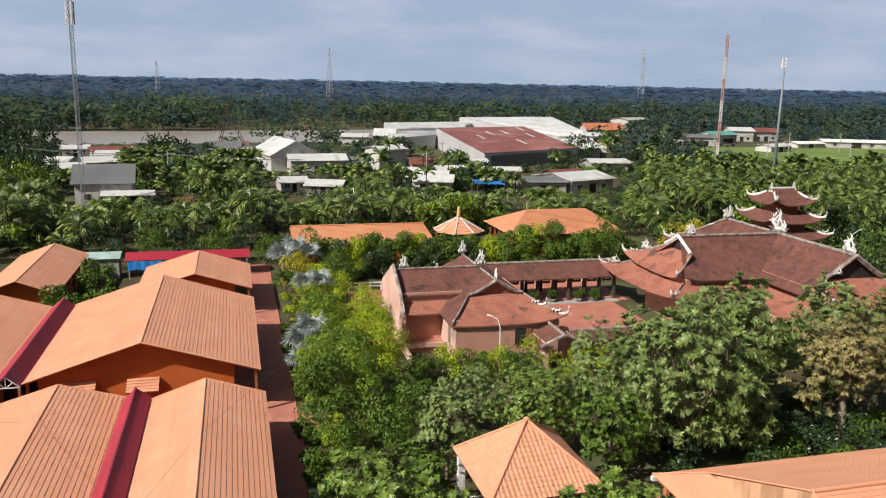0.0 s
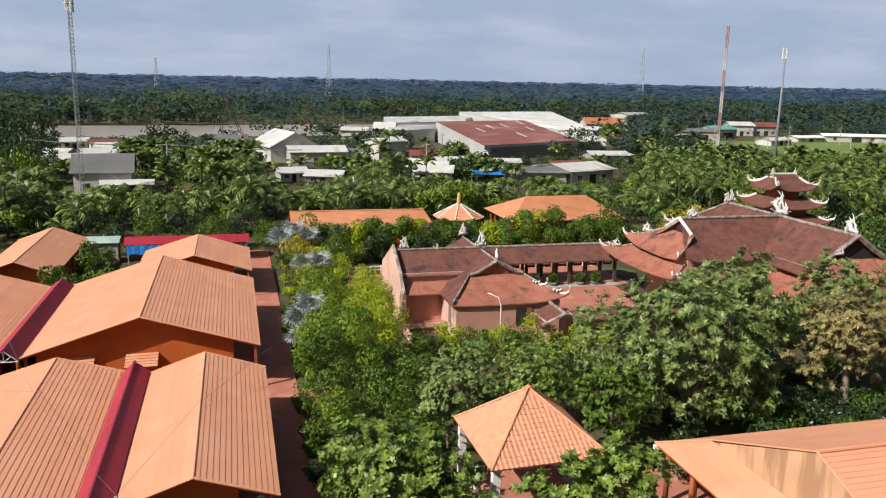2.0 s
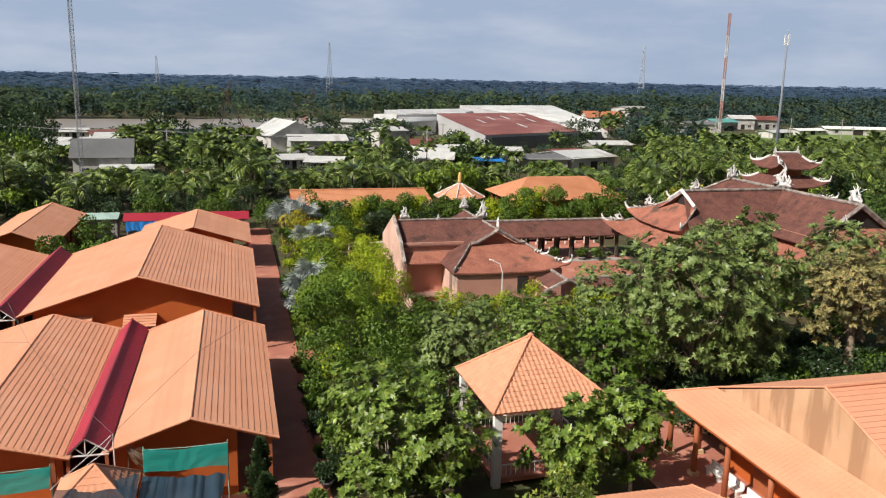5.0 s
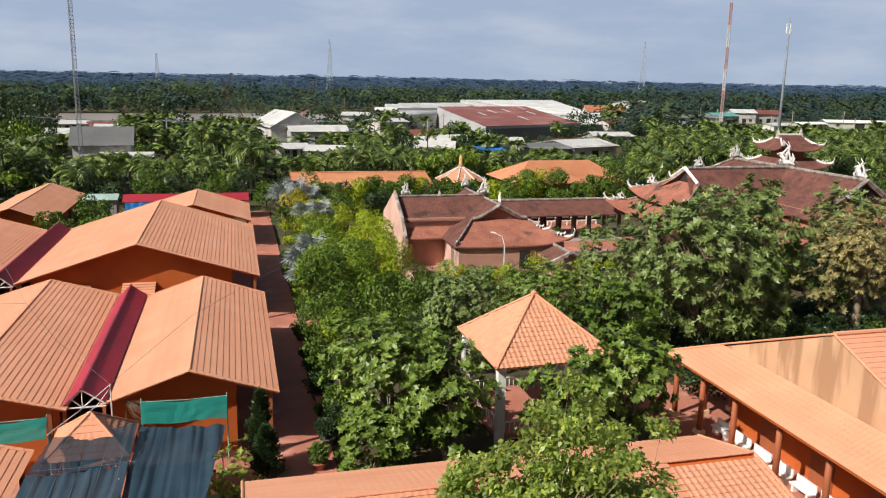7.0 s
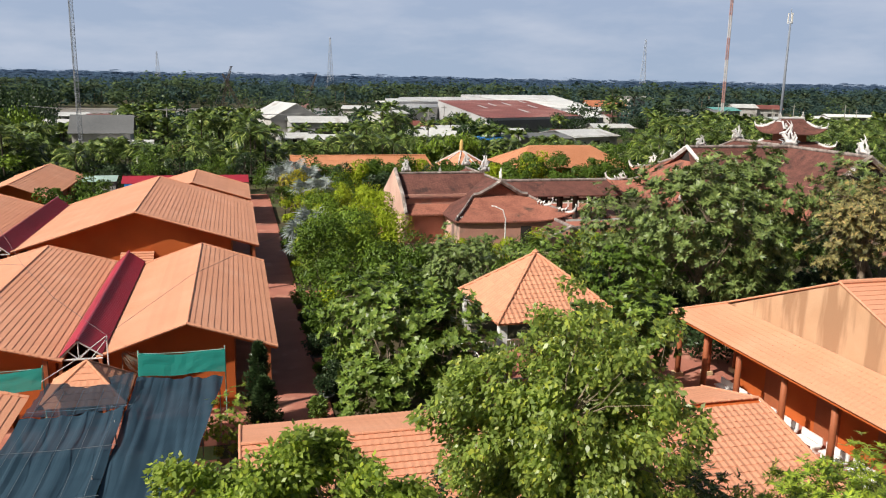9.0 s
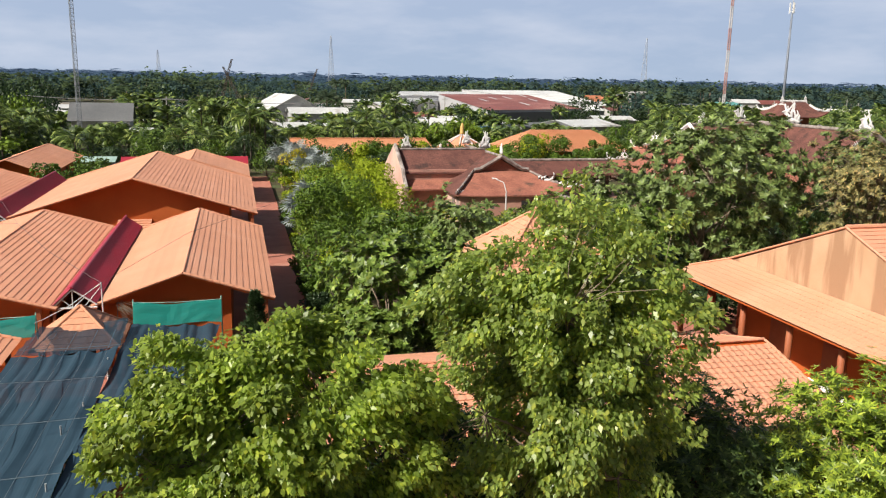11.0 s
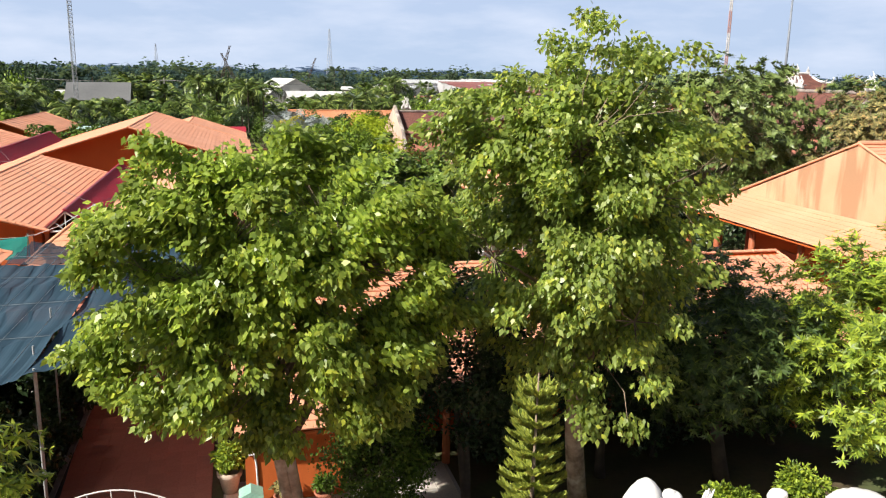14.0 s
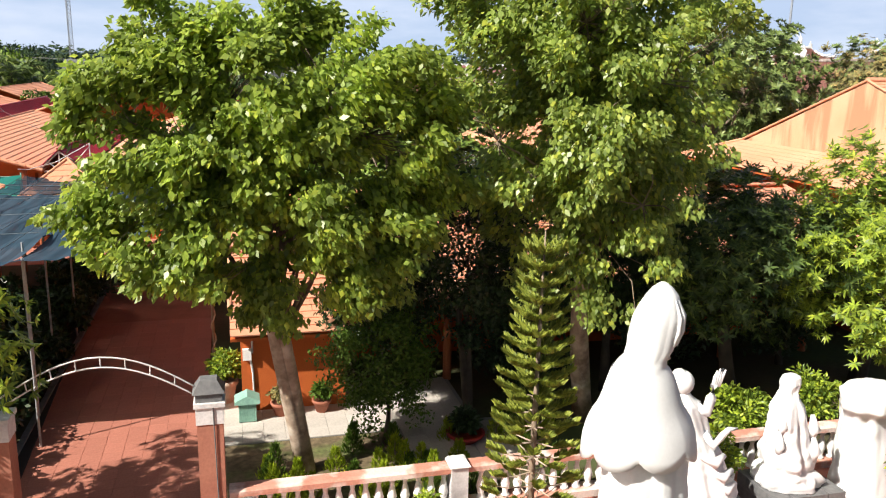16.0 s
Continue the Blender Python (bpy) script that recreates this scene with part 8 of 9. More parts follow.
def cypress(at, h, seed):
    rng = np.random.default_rng(seed)
    ob = thing("cypress", at, "dark upright conifer beside the hall corner", "tree")
    part("trunk", Geo().tube([at, (at[0], at[1], h * 0.9)], [0.09, 0.03], 7), BARK_DARK, ob)
    n = 5000
    t = rng.random(n) ** 0.8
    a = rng.random(n) * 6.283
    r = (0.62 * (1 - t) ** 0.6 + 0.08) * (0.35 + 0.65 * rng.random(n)) * (1 + 0.35 * np.sin(3 * a + t * 9) + 0.25 * np.sin(t * 31 + a))
    P = np.stack([r * np.cos(a), r * np.sin(a), 0.3 + t * (h - 0.3)], 1)
    D = np.stack([np.cos(a), np.sin(a), 0.9 * np.ones(n)], 1) + rng.normal(size=(n, 3)) * 0.4
    v, f = quad_arrays(P, D, rng.normal(size=(n, 3)), 0.16 + 0.1 * rng.random(n), np.full(n, 0.06))
    o = new("crown", np_mesh("crown", v, f, L_DARK))
    o.parent = ob


cypress((0.55, 37.3, 0), 4.3, 5)
cypress((0.75, 36.2, 0), 2.9, 6)
tree("garden_tree", (-0.9, 32.0, 0), (-0.9, 32.0, 2.7), (1.3, 1.3, 1.6), 0.05, 34, 54, 0.45, 0.16, 0.07, L_BODHI, BARK, "thin sapling with bright young leaves beside the net", 130, rosette=True, far=True)


def fan_palm(at, h, r, seed, label):
    """A silver fan palm: stout stem and round pleated fans on stalks."""
    rng = np.random.default_rng(seed)
    ob = thing("fan_palm", at, label, "palm", "silver fan palms")
    part("trunk", Geo().tube([at, (at[0], at[1], at[2] + h)], [0.22, 0.18], 9), BARK, ob)
    for i in range(10):
        a = i * 2.4 + rng.random() * 0.4
        el = 0.05 + 1.2 * (i / 10)
        d = np.array([math.cos(a) * math.cos(el), math.sin(a) * math.cos(el), math.sin(el)])
        o = np.array([at[0], at[1], at[2] + h])
        c = o + d * r * 0.6
        g = Geo().tube([tuple(o), tuple(c)], [0.04, 0.025], 5)
        s = np.cross(d, [0, 0, 1.0])
        s /= np.linalg.norm(s)
        u = np.cross(s, d)
        k = 20
        for j in range(k):
            b = (j / (k - 1) - 0.5) * 4.9
            e = d * math.cos(b) + s * math.sin(b)
            p = np.cross(e, u) * 0.085
            lift = u * 0.04 * (1 if j % 2 else -1)
            q = c + e * r * 0.38 + lift
            t = c + e * r * (0.78 + 0.16 * rng.random()) - np.array([0, 0, (0.16 + 0.14 * rng.random()) * r])
            g.add([tuple(c), tuple(q + p), tuple(t), tuple(q - p)], [(0, 1, 2, 3)])
        part("fan_leaf", g, L_SILVER, ob)
    return ob


for i, (x, y, h, r) in enumerate(((5.6, 105.5, 3.9, 2.0), (7.4, 108.0, 4.4, 1.9), (9.2, 106.5, 3.9, 1.6), (7.0, 87.4, 4.6, 1.5), (8.6, 87.0, 4.9, 1.5), (5.4, 74.0, 2.3, 1.6), (6.5, 74.6, 3.4, 1.7), (5.2, 70.8, 1.5, 1.4))):
    fan_palm((x, y, 0), h, r, 500 + i, "silver-blue fan palm with round pleated leaves by the path")

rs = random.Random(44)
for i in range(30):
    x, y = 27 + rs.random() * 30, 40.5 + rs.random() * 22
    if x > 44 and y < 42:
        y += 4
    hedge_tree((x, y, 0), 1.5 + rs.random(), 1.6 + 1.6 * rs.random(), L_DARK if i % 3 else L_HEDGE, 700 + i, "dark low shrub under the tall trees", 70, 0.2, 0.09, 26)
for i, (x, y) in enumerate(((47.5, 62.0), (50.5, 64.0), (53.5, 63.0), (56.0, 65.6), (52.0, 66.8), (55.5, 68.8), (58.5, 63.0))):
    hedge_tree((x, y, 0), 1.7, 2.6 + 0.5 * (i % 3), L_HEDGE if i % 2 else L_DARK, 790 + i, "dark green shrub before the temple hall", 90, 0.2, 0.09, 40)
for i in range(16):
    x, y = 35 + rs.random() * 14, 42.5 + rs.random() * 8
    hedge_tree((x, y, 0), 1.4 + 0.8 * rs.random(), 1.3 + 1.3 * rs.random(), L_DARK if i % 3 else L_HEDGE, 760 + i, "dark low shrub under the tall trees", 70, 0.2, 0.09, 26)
# Near-black shrubs, the last 34, added to keep the ground under the net dark.
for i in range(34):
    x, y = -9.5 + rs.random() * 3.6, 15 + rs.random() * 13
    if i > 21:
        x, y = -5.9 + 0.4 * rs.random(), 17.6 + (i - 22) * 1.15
    hedge_tree((x, y, 0), 0.7 + 0.5 * rs.random(), 0.8 + 1.4 * rs.random(), L_DARK, 740 + i, "dark shrub added to deepen the shade under the net", 60, 0.12, 0.06, 24)


# ---- woods and palms beyond the temple ----
CLEAR = [(-12, 2, 262, 300), (-34, 31, 120, 124), (62, 130, 240, 420), (50, 175, 290, 425), (-38, -16, 174, 193), (6, 32, 230, 262), (9, 27, 185, 206), (39, 54, 186, 252), (66, 96, 182, 224), (108, 128, 236, 248),
         (-58, -30, 226, 300), (188, 276, 318, 374), (203, 223, 400, 418), (174, 198, 380, 396), (6, 31, 112, 126), (28, 64, 112, 132), (72, 92, 96, 115), (41, 72, 60, 99), (-38, 5, 30, 120), (-13, -5, 166, 174)]
LOWER = [(-34, -16, 176), (8, 32, 232), (9, 26, 186), (39, 54, 188), (66, 96, 182), (108, 128, 236), (-58, -30, 226), (74, 130, 240), (190, 300, 318), (55, 66, 184)]


def river_edge(x):
    return 342 + 0.10 * (x + 50) + 6 * math.sin(x * 0.02)


def open_spot(x, y, pad):
    if x < 122 and river_edge(x) - 3 - pad * 0.3 < y < river_edge(x) + 82 + pad * 0.5:
        return False
    if 172 < x < 460 and 215 < y < 320 and y > 215 + (x - 172) * 0.14:
        return False
    return not any(a - pad < x < b + pad and c - pad < y < d + pad for a, b, c, d in CLEAR) and not any(a < x < b and c < y < d for a, b, c, d in FOOT)


def height_cap(x, y):
    """Growth kept low in front of houses."""
    cap = 99.0
    if -75 < x < 66 and y < 340:
        cap = 0.8 + 0.07 * (342 - y)
    if x > 0.66 * y and y < 240:
        cap = min(cap, 2.0 + 0.085 * (262 - y))
    for a, b, yh in LOWER:
        s = y / yh
        if s < 1 and a * s - 3 < x < b * s + 3:
            cap = min(cap, 2.4 + 0.085 * (yh - y))
    return cap


def crown_proto(seed, clumps, per, q, calm=0.0):
    """Foliage quads of a unit tree, one metre wide and high; calm: how far the leaves turn to the sky."""
    rng = np.random.default_rng(seed)
    c = np.array([0, 0, 0.55])
    C = crown_centres(rng, clumps, c, np.array([0.44, 0.44, 0.42]), 0.55, -0.95)
    P, D, N, ll, ww = clump_leaves(rng, C, 0.2, per, q, q * 0.85, 0.1, c, facing=True)
    if calm:
        N = unit(N) * (1 - calm) + np.array([-0.25, -0.35, 0.8]) * calm
        D = np.cross(N, rng.normal(size=N.shape))
    return quad_arrays(P, D, N, ll, ww)


def palm_proto(seed, fronds, seg, leaflets=False):
    """A unit palm: fronds arching from a thin stem, crown of radius one at height zero."""
    rng = np.random.default_rng(seed)
    V, F, k = [], [], 0
    for i in range(fronds):
        a = i * 2.39996 + rng.random() * 0.3
        el = 1.45 - 1.5 * (i / fronds)
        L = 0.9 + 0.25 * rng.random()
        t = np.linspace(0, 1, seg + 1)
        rad = L * (np.sin(t * 1.45) / math.sin(1.45)) * math.cos(el * 0.75)
        z = L * (math.sin(el) * t - 0.46 * t ** 2.4)
        mid = np.stack([rad * math.cos(a), rad * math.sin(a), z], 1)
        side = np.array([-math.sin(a), math.cos(a), 0.0])
        wd = 0.23 * np.sin(np.pi * (0.12 + 0.86 * t)) + 0.01
        for s in (-1, 1):
            if leaflets:
                for j in range(seg):
                    for m in range(2):
                        f = (m + 0.5) / 2
                        p = mid[j] * (1 - f) + mid[j + 1] * f
                        dr = mid[j + 1] - mid[j]
                        w = wd[j] * 1.25
                        tipv = p + side * s * w + dr * 1.3 - np.array([0, 0, w * 0.75])
                        V.append(np.array([p - dr * 0.22, p + dr * 0.22, tipv + dr * 0.09, tipv - dr * 0.09]))
                        F.append(np.array([[0, 1, 2, 3]]) + k)
                        k += 4
            else:
                edge = mid + side * s * wd[:, None] - np.array([0, 0, 0.5]) * wd[:, None]
                for j in range(seg):
                    V.append(np.stack([mid[j], mid[j + 1], edge[j + 1] + (mid[j + 1] - mid[j]) * 0.25, edge[j] + (mid[j + 1] - mid[j]) * 0.5]))
                    F.append(np.array([[0, 1, 2, 3]]) + k)
                    k += 4
    return np.concatenate(V), np.concatenate(F)


def trunk_proto():
    v, f = [], []
    for i in range(4):
        for k in range(5):
            a = 2 * math.pi * k / 5
            r = 1.0 - 0.12 * i
            v.append((r * math.cos(a), r * math.sin(a), i / 3))
    for i in range(3):
        f += [(i * 5 + k, i * 5 + (k + 1) % 5, i * 5 + 5 + (k + 1) % 5, i * 5 + 5 + k) for k in range(5)]
    return np.array(v), np.array(f)


def scatter(name, protos, spots, leaf, label, category):
    """Many copies of a few foliage shapes, joined into one mesh. spots of (x, y, z, width, height, turn)."""
    V, F, k = [], [], 0
    for i, (x, y, z, w, h, a) in enumerate(spots):
        v, f = protos[i % len(protos)]
        ca, sa = math.cos(a), math.sin(a)
        q = np.stack([(v[:, 0] * ca - v[:, 1] * sa) * w + x, (v[:, 0] * sa + v[:, 1] * ca) * w + y, v[:, 2] * h + z], 1)
        V.append(q.astype(np.float32))
        F.append((f + k).astype(np.int32))
        k += len(v)
    return tagged(new(name, np_mesh(name, np.concatenate(V), np.concatenate(F), leaf)), label, category, "", "stuff")


def wedge(y0, y1, step, seed, jitter=0.45):
    rng = random.Random(seed)
    y = y0
    while y < y1:
        x = -0.36 * y - 8
        while x < 1.16 * y + 10:
            yield x + rng.uniform(-jitter, jitter) * step, y + rng.uniform(-jitter, jitter) * step, rng
            x += step
        y += step


protos_near = [crown_proto(600 + i, 14 + 3 * (i % 3), 26, 0.068) for i in range(6)]
protos_mid = [crown_proto(620 + i, 10 + 2 * (i % 3), 10, 0.115, 0.35) for i in range(6)]
protos_far = [crown_proto(640 + i, 7, 5, 0.22, 0.8) for i in range(6)]
protos_belt = [crown_proto(650 + i, 8, 10, 0.125, 0.7) for i in range(6)]
palms_near = [palm_proto(660 + i, 14 + i, 5, True) for i in range(4)]
palms_mid = [palm_proto(670 + i, 12 + i, 4) for i in range(4)]
L_DEEP = leaf_mat("deep_green_tree_leaf", (0.038, 0.072, 0.022), (0.013, 0.03, 0.011), 0.5, 0.2, 0.4, (0.07, 0.11, 0.028))
# Riverside leaves greyed, blued and low in contrast, to paint in haze.
L_MID = leaf_mat("hazed_riverside_leaf", (0.10, 0.148, 0.068), (0.07, 0.108, 0.055), 0.7, 0.48, 0.35, (0.125, 0.168, 0.07), 0.1)
L_MID_DARK = leaf_mat("hazed_blue_riverside_leaf", (0.068, 0.116, 0.100), (0.050, 0.088, 0.080), 0.7, 0.48, 0.3, (0.083, 0.130, 0.095), 0.1)
L_MID_PALM = leaf_mat("hazed_riverside_palm_leaf", (0.08, 0.112, 0.064), (0.05, 0.075, 0.047), 0.7, 0.45, 0.3, (0.10, 0.13, 0.075), 0.1)

near_t, near_d, near_b, near_u, near_p, palm_stems = [], [], [], [], [], []
for x, y, r in wedge(116, 236, 5.4, 21):
    if not open_spot(x, y, 1.6):
        continue
    cap = height_cap(x, y) * r.uniform(0.75, 1.3)
    grove = noise.noise((x * 0.03, y * 0.03, 3.0))
    palm = r.random() < (0.66 if x < 66 else 0.42) + 0.4 * grove
    if palm and cap > 4.5:
        for _ in range(r.choice((1, 2, 2, 3))):
            h = min(r.uniform(2.6, 8.8), cap - 1.6)
            px, py = x + r.uniform(-2.6, 2.6), y + r.uniform(-2.6, 2.6)
            size = r.uniform(2.5, 3.7)
            if h < 1.2:
                continue
            near_p.append((px, py, h, size, size * 0.95, r.random() * 6.28))
            near_u.append((px, py, -0.4, r.uniform(3.2, 5.6), min(r.uniform(2.2, 5.0), cap, h * 0.85), r.random() * 6.28))
            palm_stems.append((px, py, 0, 0.16, h, 0))
    h = min(r.uniform(2.4, 7.0) + 2.6 * grove, cap)
    if h > 1.4 and not (palm and r.random() < 0.8):
        k = r.random()
        (near_t if k < 0.36 else near_d if k < 0.80 else near_b).append((x, y, -0.3, min(r.uniform(3.6, 8.0), h * 1.5), h, r.random() * 6.28))
for x, y, r in wedge(46, 116, 4.6, 22):
    if (x < -30 or x > 74 or (x > 56 and y < 58)) and open_spot(x, y, 2.5):
        (near_t if r.random() < 0.6 else near_d).append((x, y, -0.3, r.uniform(4.5, 7.0), r.uniform(4.0, 8.5), r.random() * 6.28))
# large single crowns that stand above the rest
for x, y, w, h in ((-20, 246, 13, 12.6), (-53, 236, 12, 11.0), (-46, 216, 10, 9.0), (32, 212, 9, 8.5), (36, 178, 9, 8.6), (58, 196, 10, 8.8), (3, 226, 9, 8.0), (100, 232, 10, 9.0), (64, 236, 8, 8.4), (134, 250, 10, 9.0), (150, 262, 12, 11), (60, 286, 8, 8), (-28, 208, 8, 7.5), (-47, 196, 11, 13.5), (-54, 212, 11, 13), (-66, 300, 16, 14.5), (-78, 318, 16, 14), (-58, 262, 14, 13), (-72, 286, 14, 15), (44, 262, 11, 10.5), (120, 268, 13, 11)):
    for k in range(3):
        near_d.append((x + 0.28 * w * math.sin(2.1 * k + x), y + 0.28 * w * math.cos(2.1 * k + x), -0.2, w * (0.8 - 0.12 * k), h * (1 - 0.14 * k), k + x))
for x, y, w, h in ((32.0, 134, 6, 8.4), (36.0, 135, 6.5, 9.2), (39.0, 136, 5.5, 8.6), (88, 122, 7, 8), (97, 128, 7, 8.5), (-41.5, 180, 6, 11.5), (-38, 168, 5, 9), (-46, 166, 6, 10), (-35, 160, 5, 8), (-50, 186, 6, 12)):
    near_b += [(x + k, y + 0.6 * k, -0.2, w, h * (1 - 0.12 * k), k * 2.0 + x) for k in (0, 1, 2)]
for x, y, h, size in ((44.5, 235, 8.6, 3.4), (52.5, 225, 7.6, 3.0), (93.5, 225, 5.4, 3.0), (118.3, 240, 10.6, 3.6), (115.5, 236, 8.6, 3.2), (121.5, 243, 8.8, 3.4), (44.0, 185, 6.2, 3.0), (41.0, 188, 5.0, 2.8)):
    near_p.append((x, y, h, size, size, x))
    palm_stems.append((x, y, 0, 0.16, h, 0))
scatter("orchard_trees", protos_near, near_t, L_FAR, "mixed green orchard trees around the village houses", "trees")
scatter("dark_orchard_trees", protos_near, near_d, L_DEEP, "darker evergreen trees among the orchard", "trees")
scatter("bright_orchard_trees", protos_near, near_b, L_LUSH, "fresh green fruit trees among the orchard", "trees")
scatter("palm_undergrowth", protos_belt, near_u, L_DEEP, "dark shrubs at the feet of the palms", "shrubs")
scatter("coconut_fronds", palms_near, [p for p in near_p if p[1] < 180], L_PALM, "arching fronds of many coconut palms", "palms")
scatter("village_palm_fronds", palms_mid, [p for p in near_p if p[1] >= 180], L_PALM, "coconut palms between the village houses", "palms")
scatter("coconut_stems", [trunk_proto()], palm_stems, BARK_DARK, "thin grey stems of the coconut palms", "palm stems")
mid_t, mid_d, mid_p, mid_s = [], [], [], []


def mid_spot(x, y, r, share):
    if not open_spot(x, y, 2.2):
        return
    cap = height_cap(x, y) * r.uniform(0.75, 1.35)
    grove = noise.noise((x * 0.012, y * 0.012, 8.0))
    if r.random() < share * (1 + 1.5 * grove):
        h = min(r.uniform(5, 12), cap)
        if h > 4:
            mid_p.append((x, y, h, r.uniform(3.2, 4.6), r.uniform(2.8, 4.0), r.random() * 6.28))
            mid_s.append((x, y, 0, 0.2, h, 0))
    h = min((r.uniform(3.0, 10.5) if y < 424 else r.choice((5.0, 7.5, 9.0, 12.5, 14.0)) * r.uniform(0.8, 1.15)) + 5.0 * grove, cap)
    if h < 1.0:
        return
    near_bank = y < 470 and x < 140
    # Away from the near bank, mostly the bluer, haze-tinted leaves.
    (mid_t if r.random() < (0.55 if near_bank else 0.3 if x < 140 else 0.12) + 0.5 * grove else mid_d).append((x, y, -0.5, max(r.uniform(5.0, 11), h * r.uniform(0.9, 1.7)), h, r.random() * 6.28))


for x, y, r in wedge(236, 430, 8.4, 23):
    mid_spot(x, y, r, 0.2)
r = random.Random(29)
for row in range(11):
    y = 430 + row * 17.5
    x = -0.36 * y - 8
    while x < 1.16 * y:
        mid_spot(x, y + r.uniform(-6, 6), r, 0.50 if row < 4 else 0.32)
        x += r.uniform(6.5, 12.5)
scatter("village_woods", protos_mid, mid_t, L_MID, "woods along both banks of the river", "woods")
scatter("dark_village_woods", protos_mid, mid_d, L_MID_DARK, "darker riverside trees with haze blue in their leaves", "woods")
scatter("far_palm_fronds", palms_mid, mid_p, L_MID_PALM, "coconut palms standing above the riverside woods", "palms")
scatter("far_palm_stems", [trunk_proto()], mid_s, BARK, "stems of the riverside coconut palms", "palm stems")


def belt(y0, y1, rows, step, size, tall, seed, rough):
    """Rows of crowns of very uneven width and height, closing the view over the flat land."""
    r = random.Random(seed)
    for row in range(rows):
        y = y0 + (y1 - y0) * row / rows
        x = -0.37 * y - 20
        while x < 1.18 * y:
            g = noise.noise((x / (step * 14), y / (step * 9), 2.0)) + 0.5 * noise.noise((x / (step * 4), y / (step * 4), 6.0))
            yield x, y + r.uniform(-0.5, 0.5) * (y1 - y0) / rows, -1.0, size * r.uniform(0.9, 2.1), max(3.0, tall * (r.uniform(0.7, 1.05) + rough * g)), r.random() * 6.28
            x += step * r.uniform(0.6, 1.5)


# Haze is put into these leaf colours, bluer and flatter with distance.
L_HAZE_A = leaf_mat("far_hazed_leaf", (0.070, 0.122, 0.165), (0.056, 0.102, 0.142), 0.8, 0.5, 0.2, (0.078, 0.130, 0.16), 0.06)
L_HAZE_B = leaf_mat("farther_hazed_leaf", (0.090, 0.150, 0.235), (0.083, 0.141, 0.222), 0.9, 0.5, 0.10, (0.092, 0.152, 0.235), 0.03)
L_HAZE_C = leaf_mat("horizon_hazed_leaf", (0.100, 0.156, 0.250), (0.096, 0.151, 0.243), 0.95, 0.5, 0.03, (0.10, 0.155, 0.248), 0.0)
scatter("far_woods", protos_belt, list(belt(620, 1000, 11, 10.5, 12, 11.5, 24, 0.6)), L_HAZE_A, "continuous distant woods of the delta, tinted with haze", "woods")
scatter("farther_woods", protos_far, list(belt(1000, 1900, 9, 18, 20, 14, 25, 0.35)), L_HAZE_B, "woods far across the delta, painted haze blue", "woods")
scatter("horizon_woods", protos_far, list(belt(1900, 4250, 7, 30, 62, 24, 26, 0.05)), L_HAZE_C, "woods out to the horizon, painted palest haze blue", "woods")


# ---- single tiles and pavers ----
def tile_shape(w, length):
    """One wavy roof tile with a turned-down lower edge."""
    g = Geo()
    k = 5
    top = []
    for j in range(k):
        x = w * (j / (k - 1) - 0.5) * 1.04
        z = 0.024 * math.sin(2 * math.pi * j / (k - 1))
        top += [(x, 0, 0.0), (x, 0, 0.04 + z), (x, length * 1.08, 0.012 + z * 0.6)]
    f = []
    for j in range(k - 1):
        b = 3 * j
        f += [(b, b + 3, b + 4, b + 1), (b + 1, b + 4, b + 5, b + 2)]
    return as_mesh("roof_tile", g.add(top, f), TILE_PIECE)


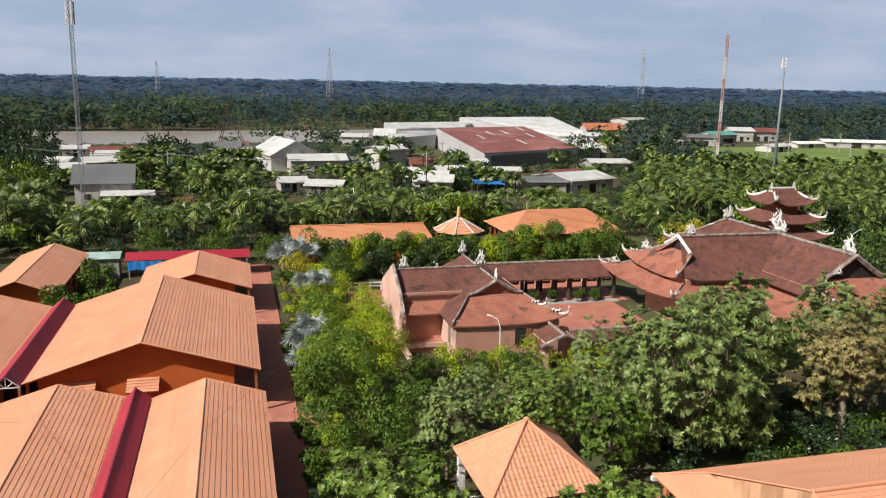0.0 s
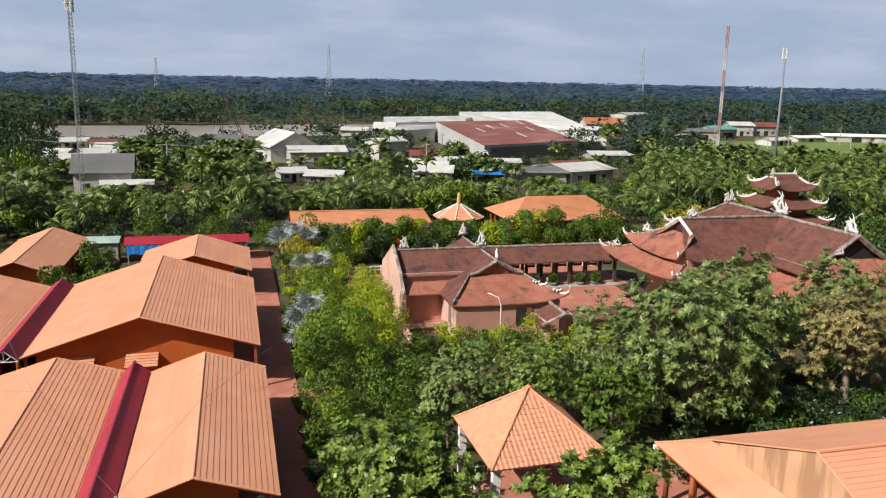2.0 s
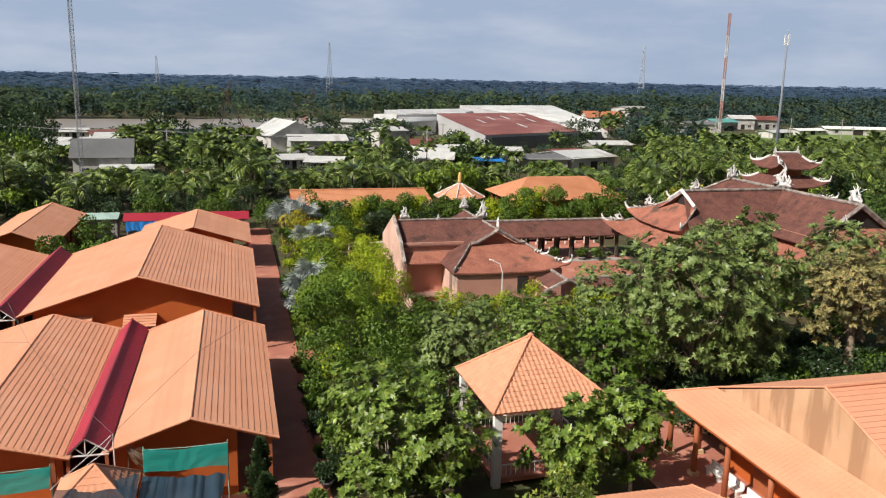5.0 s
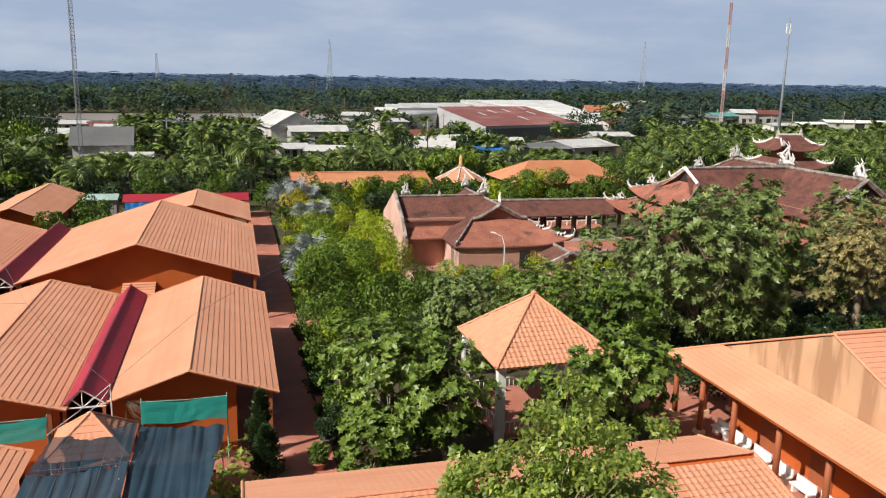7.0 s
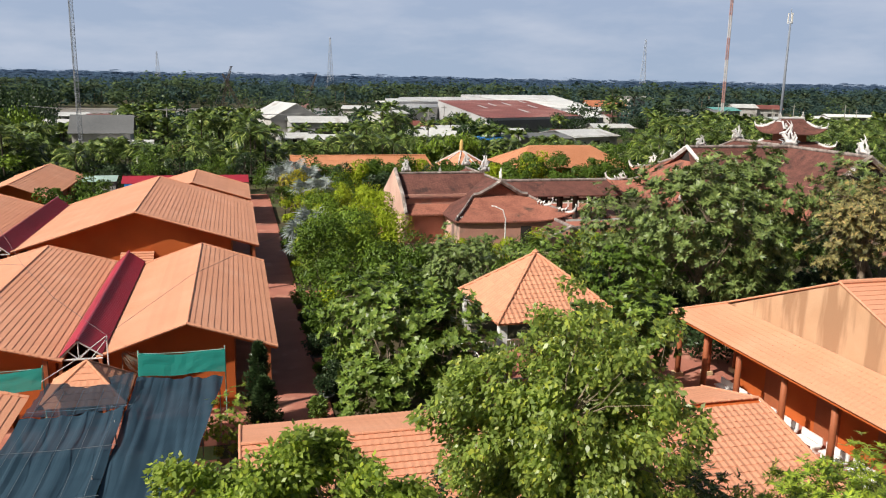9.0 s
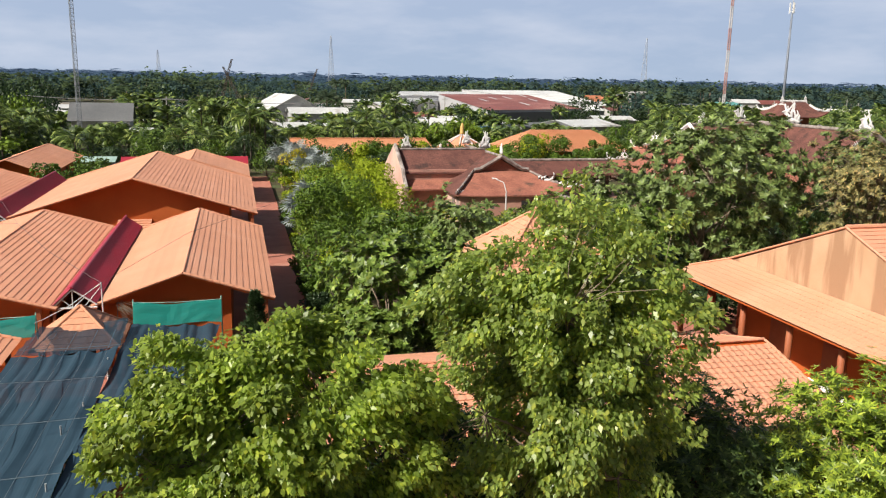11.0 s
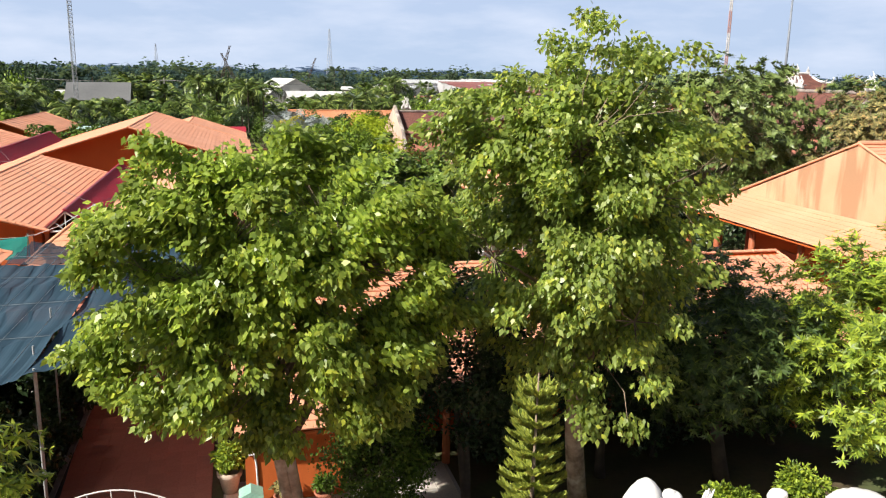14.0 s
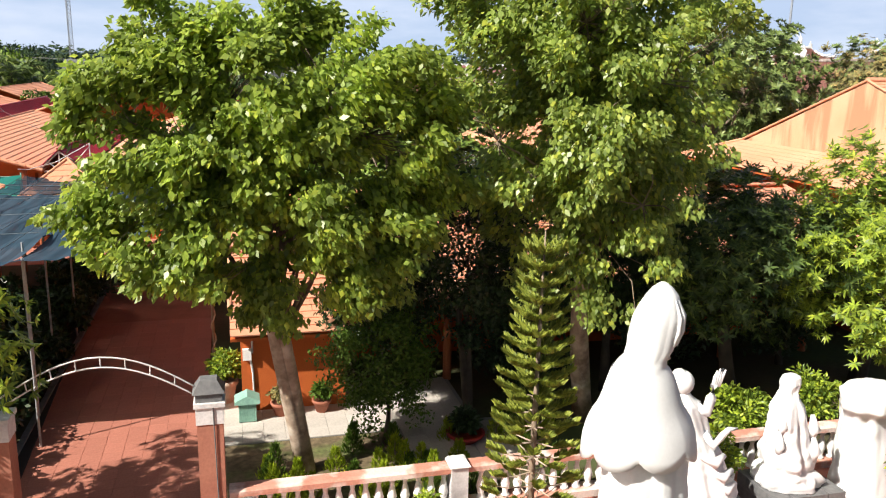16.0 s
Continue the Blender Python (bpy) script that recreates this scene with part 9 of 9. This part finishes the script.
def lay_tiles(parent, e0, e1, r0, r1, w=0.30, length=0.335, inside=None):
    """Single tiles over a slope; each one an object sharing one mesh."""
    e0, e1, r0, r1 = (Vector(p) for p in (e0, e1, r0, r1))
    ex = (e1 - e0).normalized()
    up = ((r0 + r1) / 2 - (e0 + e1) / 2)
    up = (up - ex * up.dot(ex)).normalized()
    nz = ex.cross(up)
    if nz.z < 0:
        nz = -nz
    rows = int(((r0 + r1) / 2 - (e0 + e1) / 2).dot(up) / length)
    shape = tile_shape(w, length)
    rnd = random.Random(rows)
    o = ORG[parent]
    for i in range(rows):
        f = (i + 0.5) / rows
        a, b = e0.lerp(r0, f), e1.lerp(r1, f)
        sa, sb = (a - e0).dot(ex), (b - e0).dot(ex)
        j0 = int(sa / w)
        for j in range(j0, int(sb / w) + 1):
            s = (j + 0.5) * w
            if s < sa - 0.02 or s > sb + 0.02:
                continue
            p = e0 + ex * s + up * (i * length)
            if inside and not inside(p):
                continue
            t = new("roof_tile", shape)
            t.parent = parent
            m = Matrix((ex, up, nz)).transposed().to_4x4()
            m.translation = p - o + nz * rnd.uniform(0.0, 0.008)
            t.matrix_basis = m @ pose(0, 0, 0, 0, 0, rnd.uniform(-0.8, 0.8))


for i in (0, 1):
    lay_tiles(gaz, gc[i], gc[(i + 1) % 4], gt, gt)
NEAR_X = 16.4
lay_tiles(front_deck, (NEAR_X, 19.4, 2.5), (E1, 19.4, 2.5), (NEAR_X, 26.2, 4.3), (E1, 26.2, 4.3))
rest = part("roof_tiles_rest", Geo().tiles((E0, 19.4, 2.5), (NEAR_X, 19.4, 2.5), (E0, 26.2, 4.3), (NEAR_X, 26.2, 4.3)), TILE, front, "joined courses of terracotta tiles")
tagged(rest, kind="stuff")


def paver_shape(sx, sy, h, material):
    g = Geo()
    b = 0.004
    g.add([(0, 0, 0), (sx, 0, 0), (sx, sy, 0), (0, sy, 0), (b, b, h), (sx - b, b, h), (sx - b, sy - b, h), (b, sy - b, h)], [(4, 5, 6, 7), (0, 1, 5, 4), (1, 2, 6, 5), (2, 3, 7, 6), (3, 0, 4, 7)])
    return as_mesh("paver", g, material)


red, grey = paver_shape(0.428, 0.412, 0.008, PATH_RED), paver_shape(0.494, 0.494, 0.012, PAVE_GREY)
rnd = random.Random(3)
for j in range(36):
    for i in range(9):
        t = new("paver", red)
        t.parent = front_bed
        t.location = (-4.93 + i * 0.43, 11.8 + j * 0.414, 0.0205 + rnd.uniform(0, 0.003))
for j in range(6):
    for i in range(12):
        t = new("paver", grey)
        t.parent = pave
        t.location = (-0.7 + i * 0.5, 17.0 + j * 0.49, 0.021 + rnd.uniform(0, 0.004))
for j in range(4):
    for i in range(5):
        t = new("paver", grey)
        t.parent = pave
        t.location = (3.5 + i * 0.5, 15.15 + j * 0.46, 0.0195 + rnd.uniform(0, 0.003))
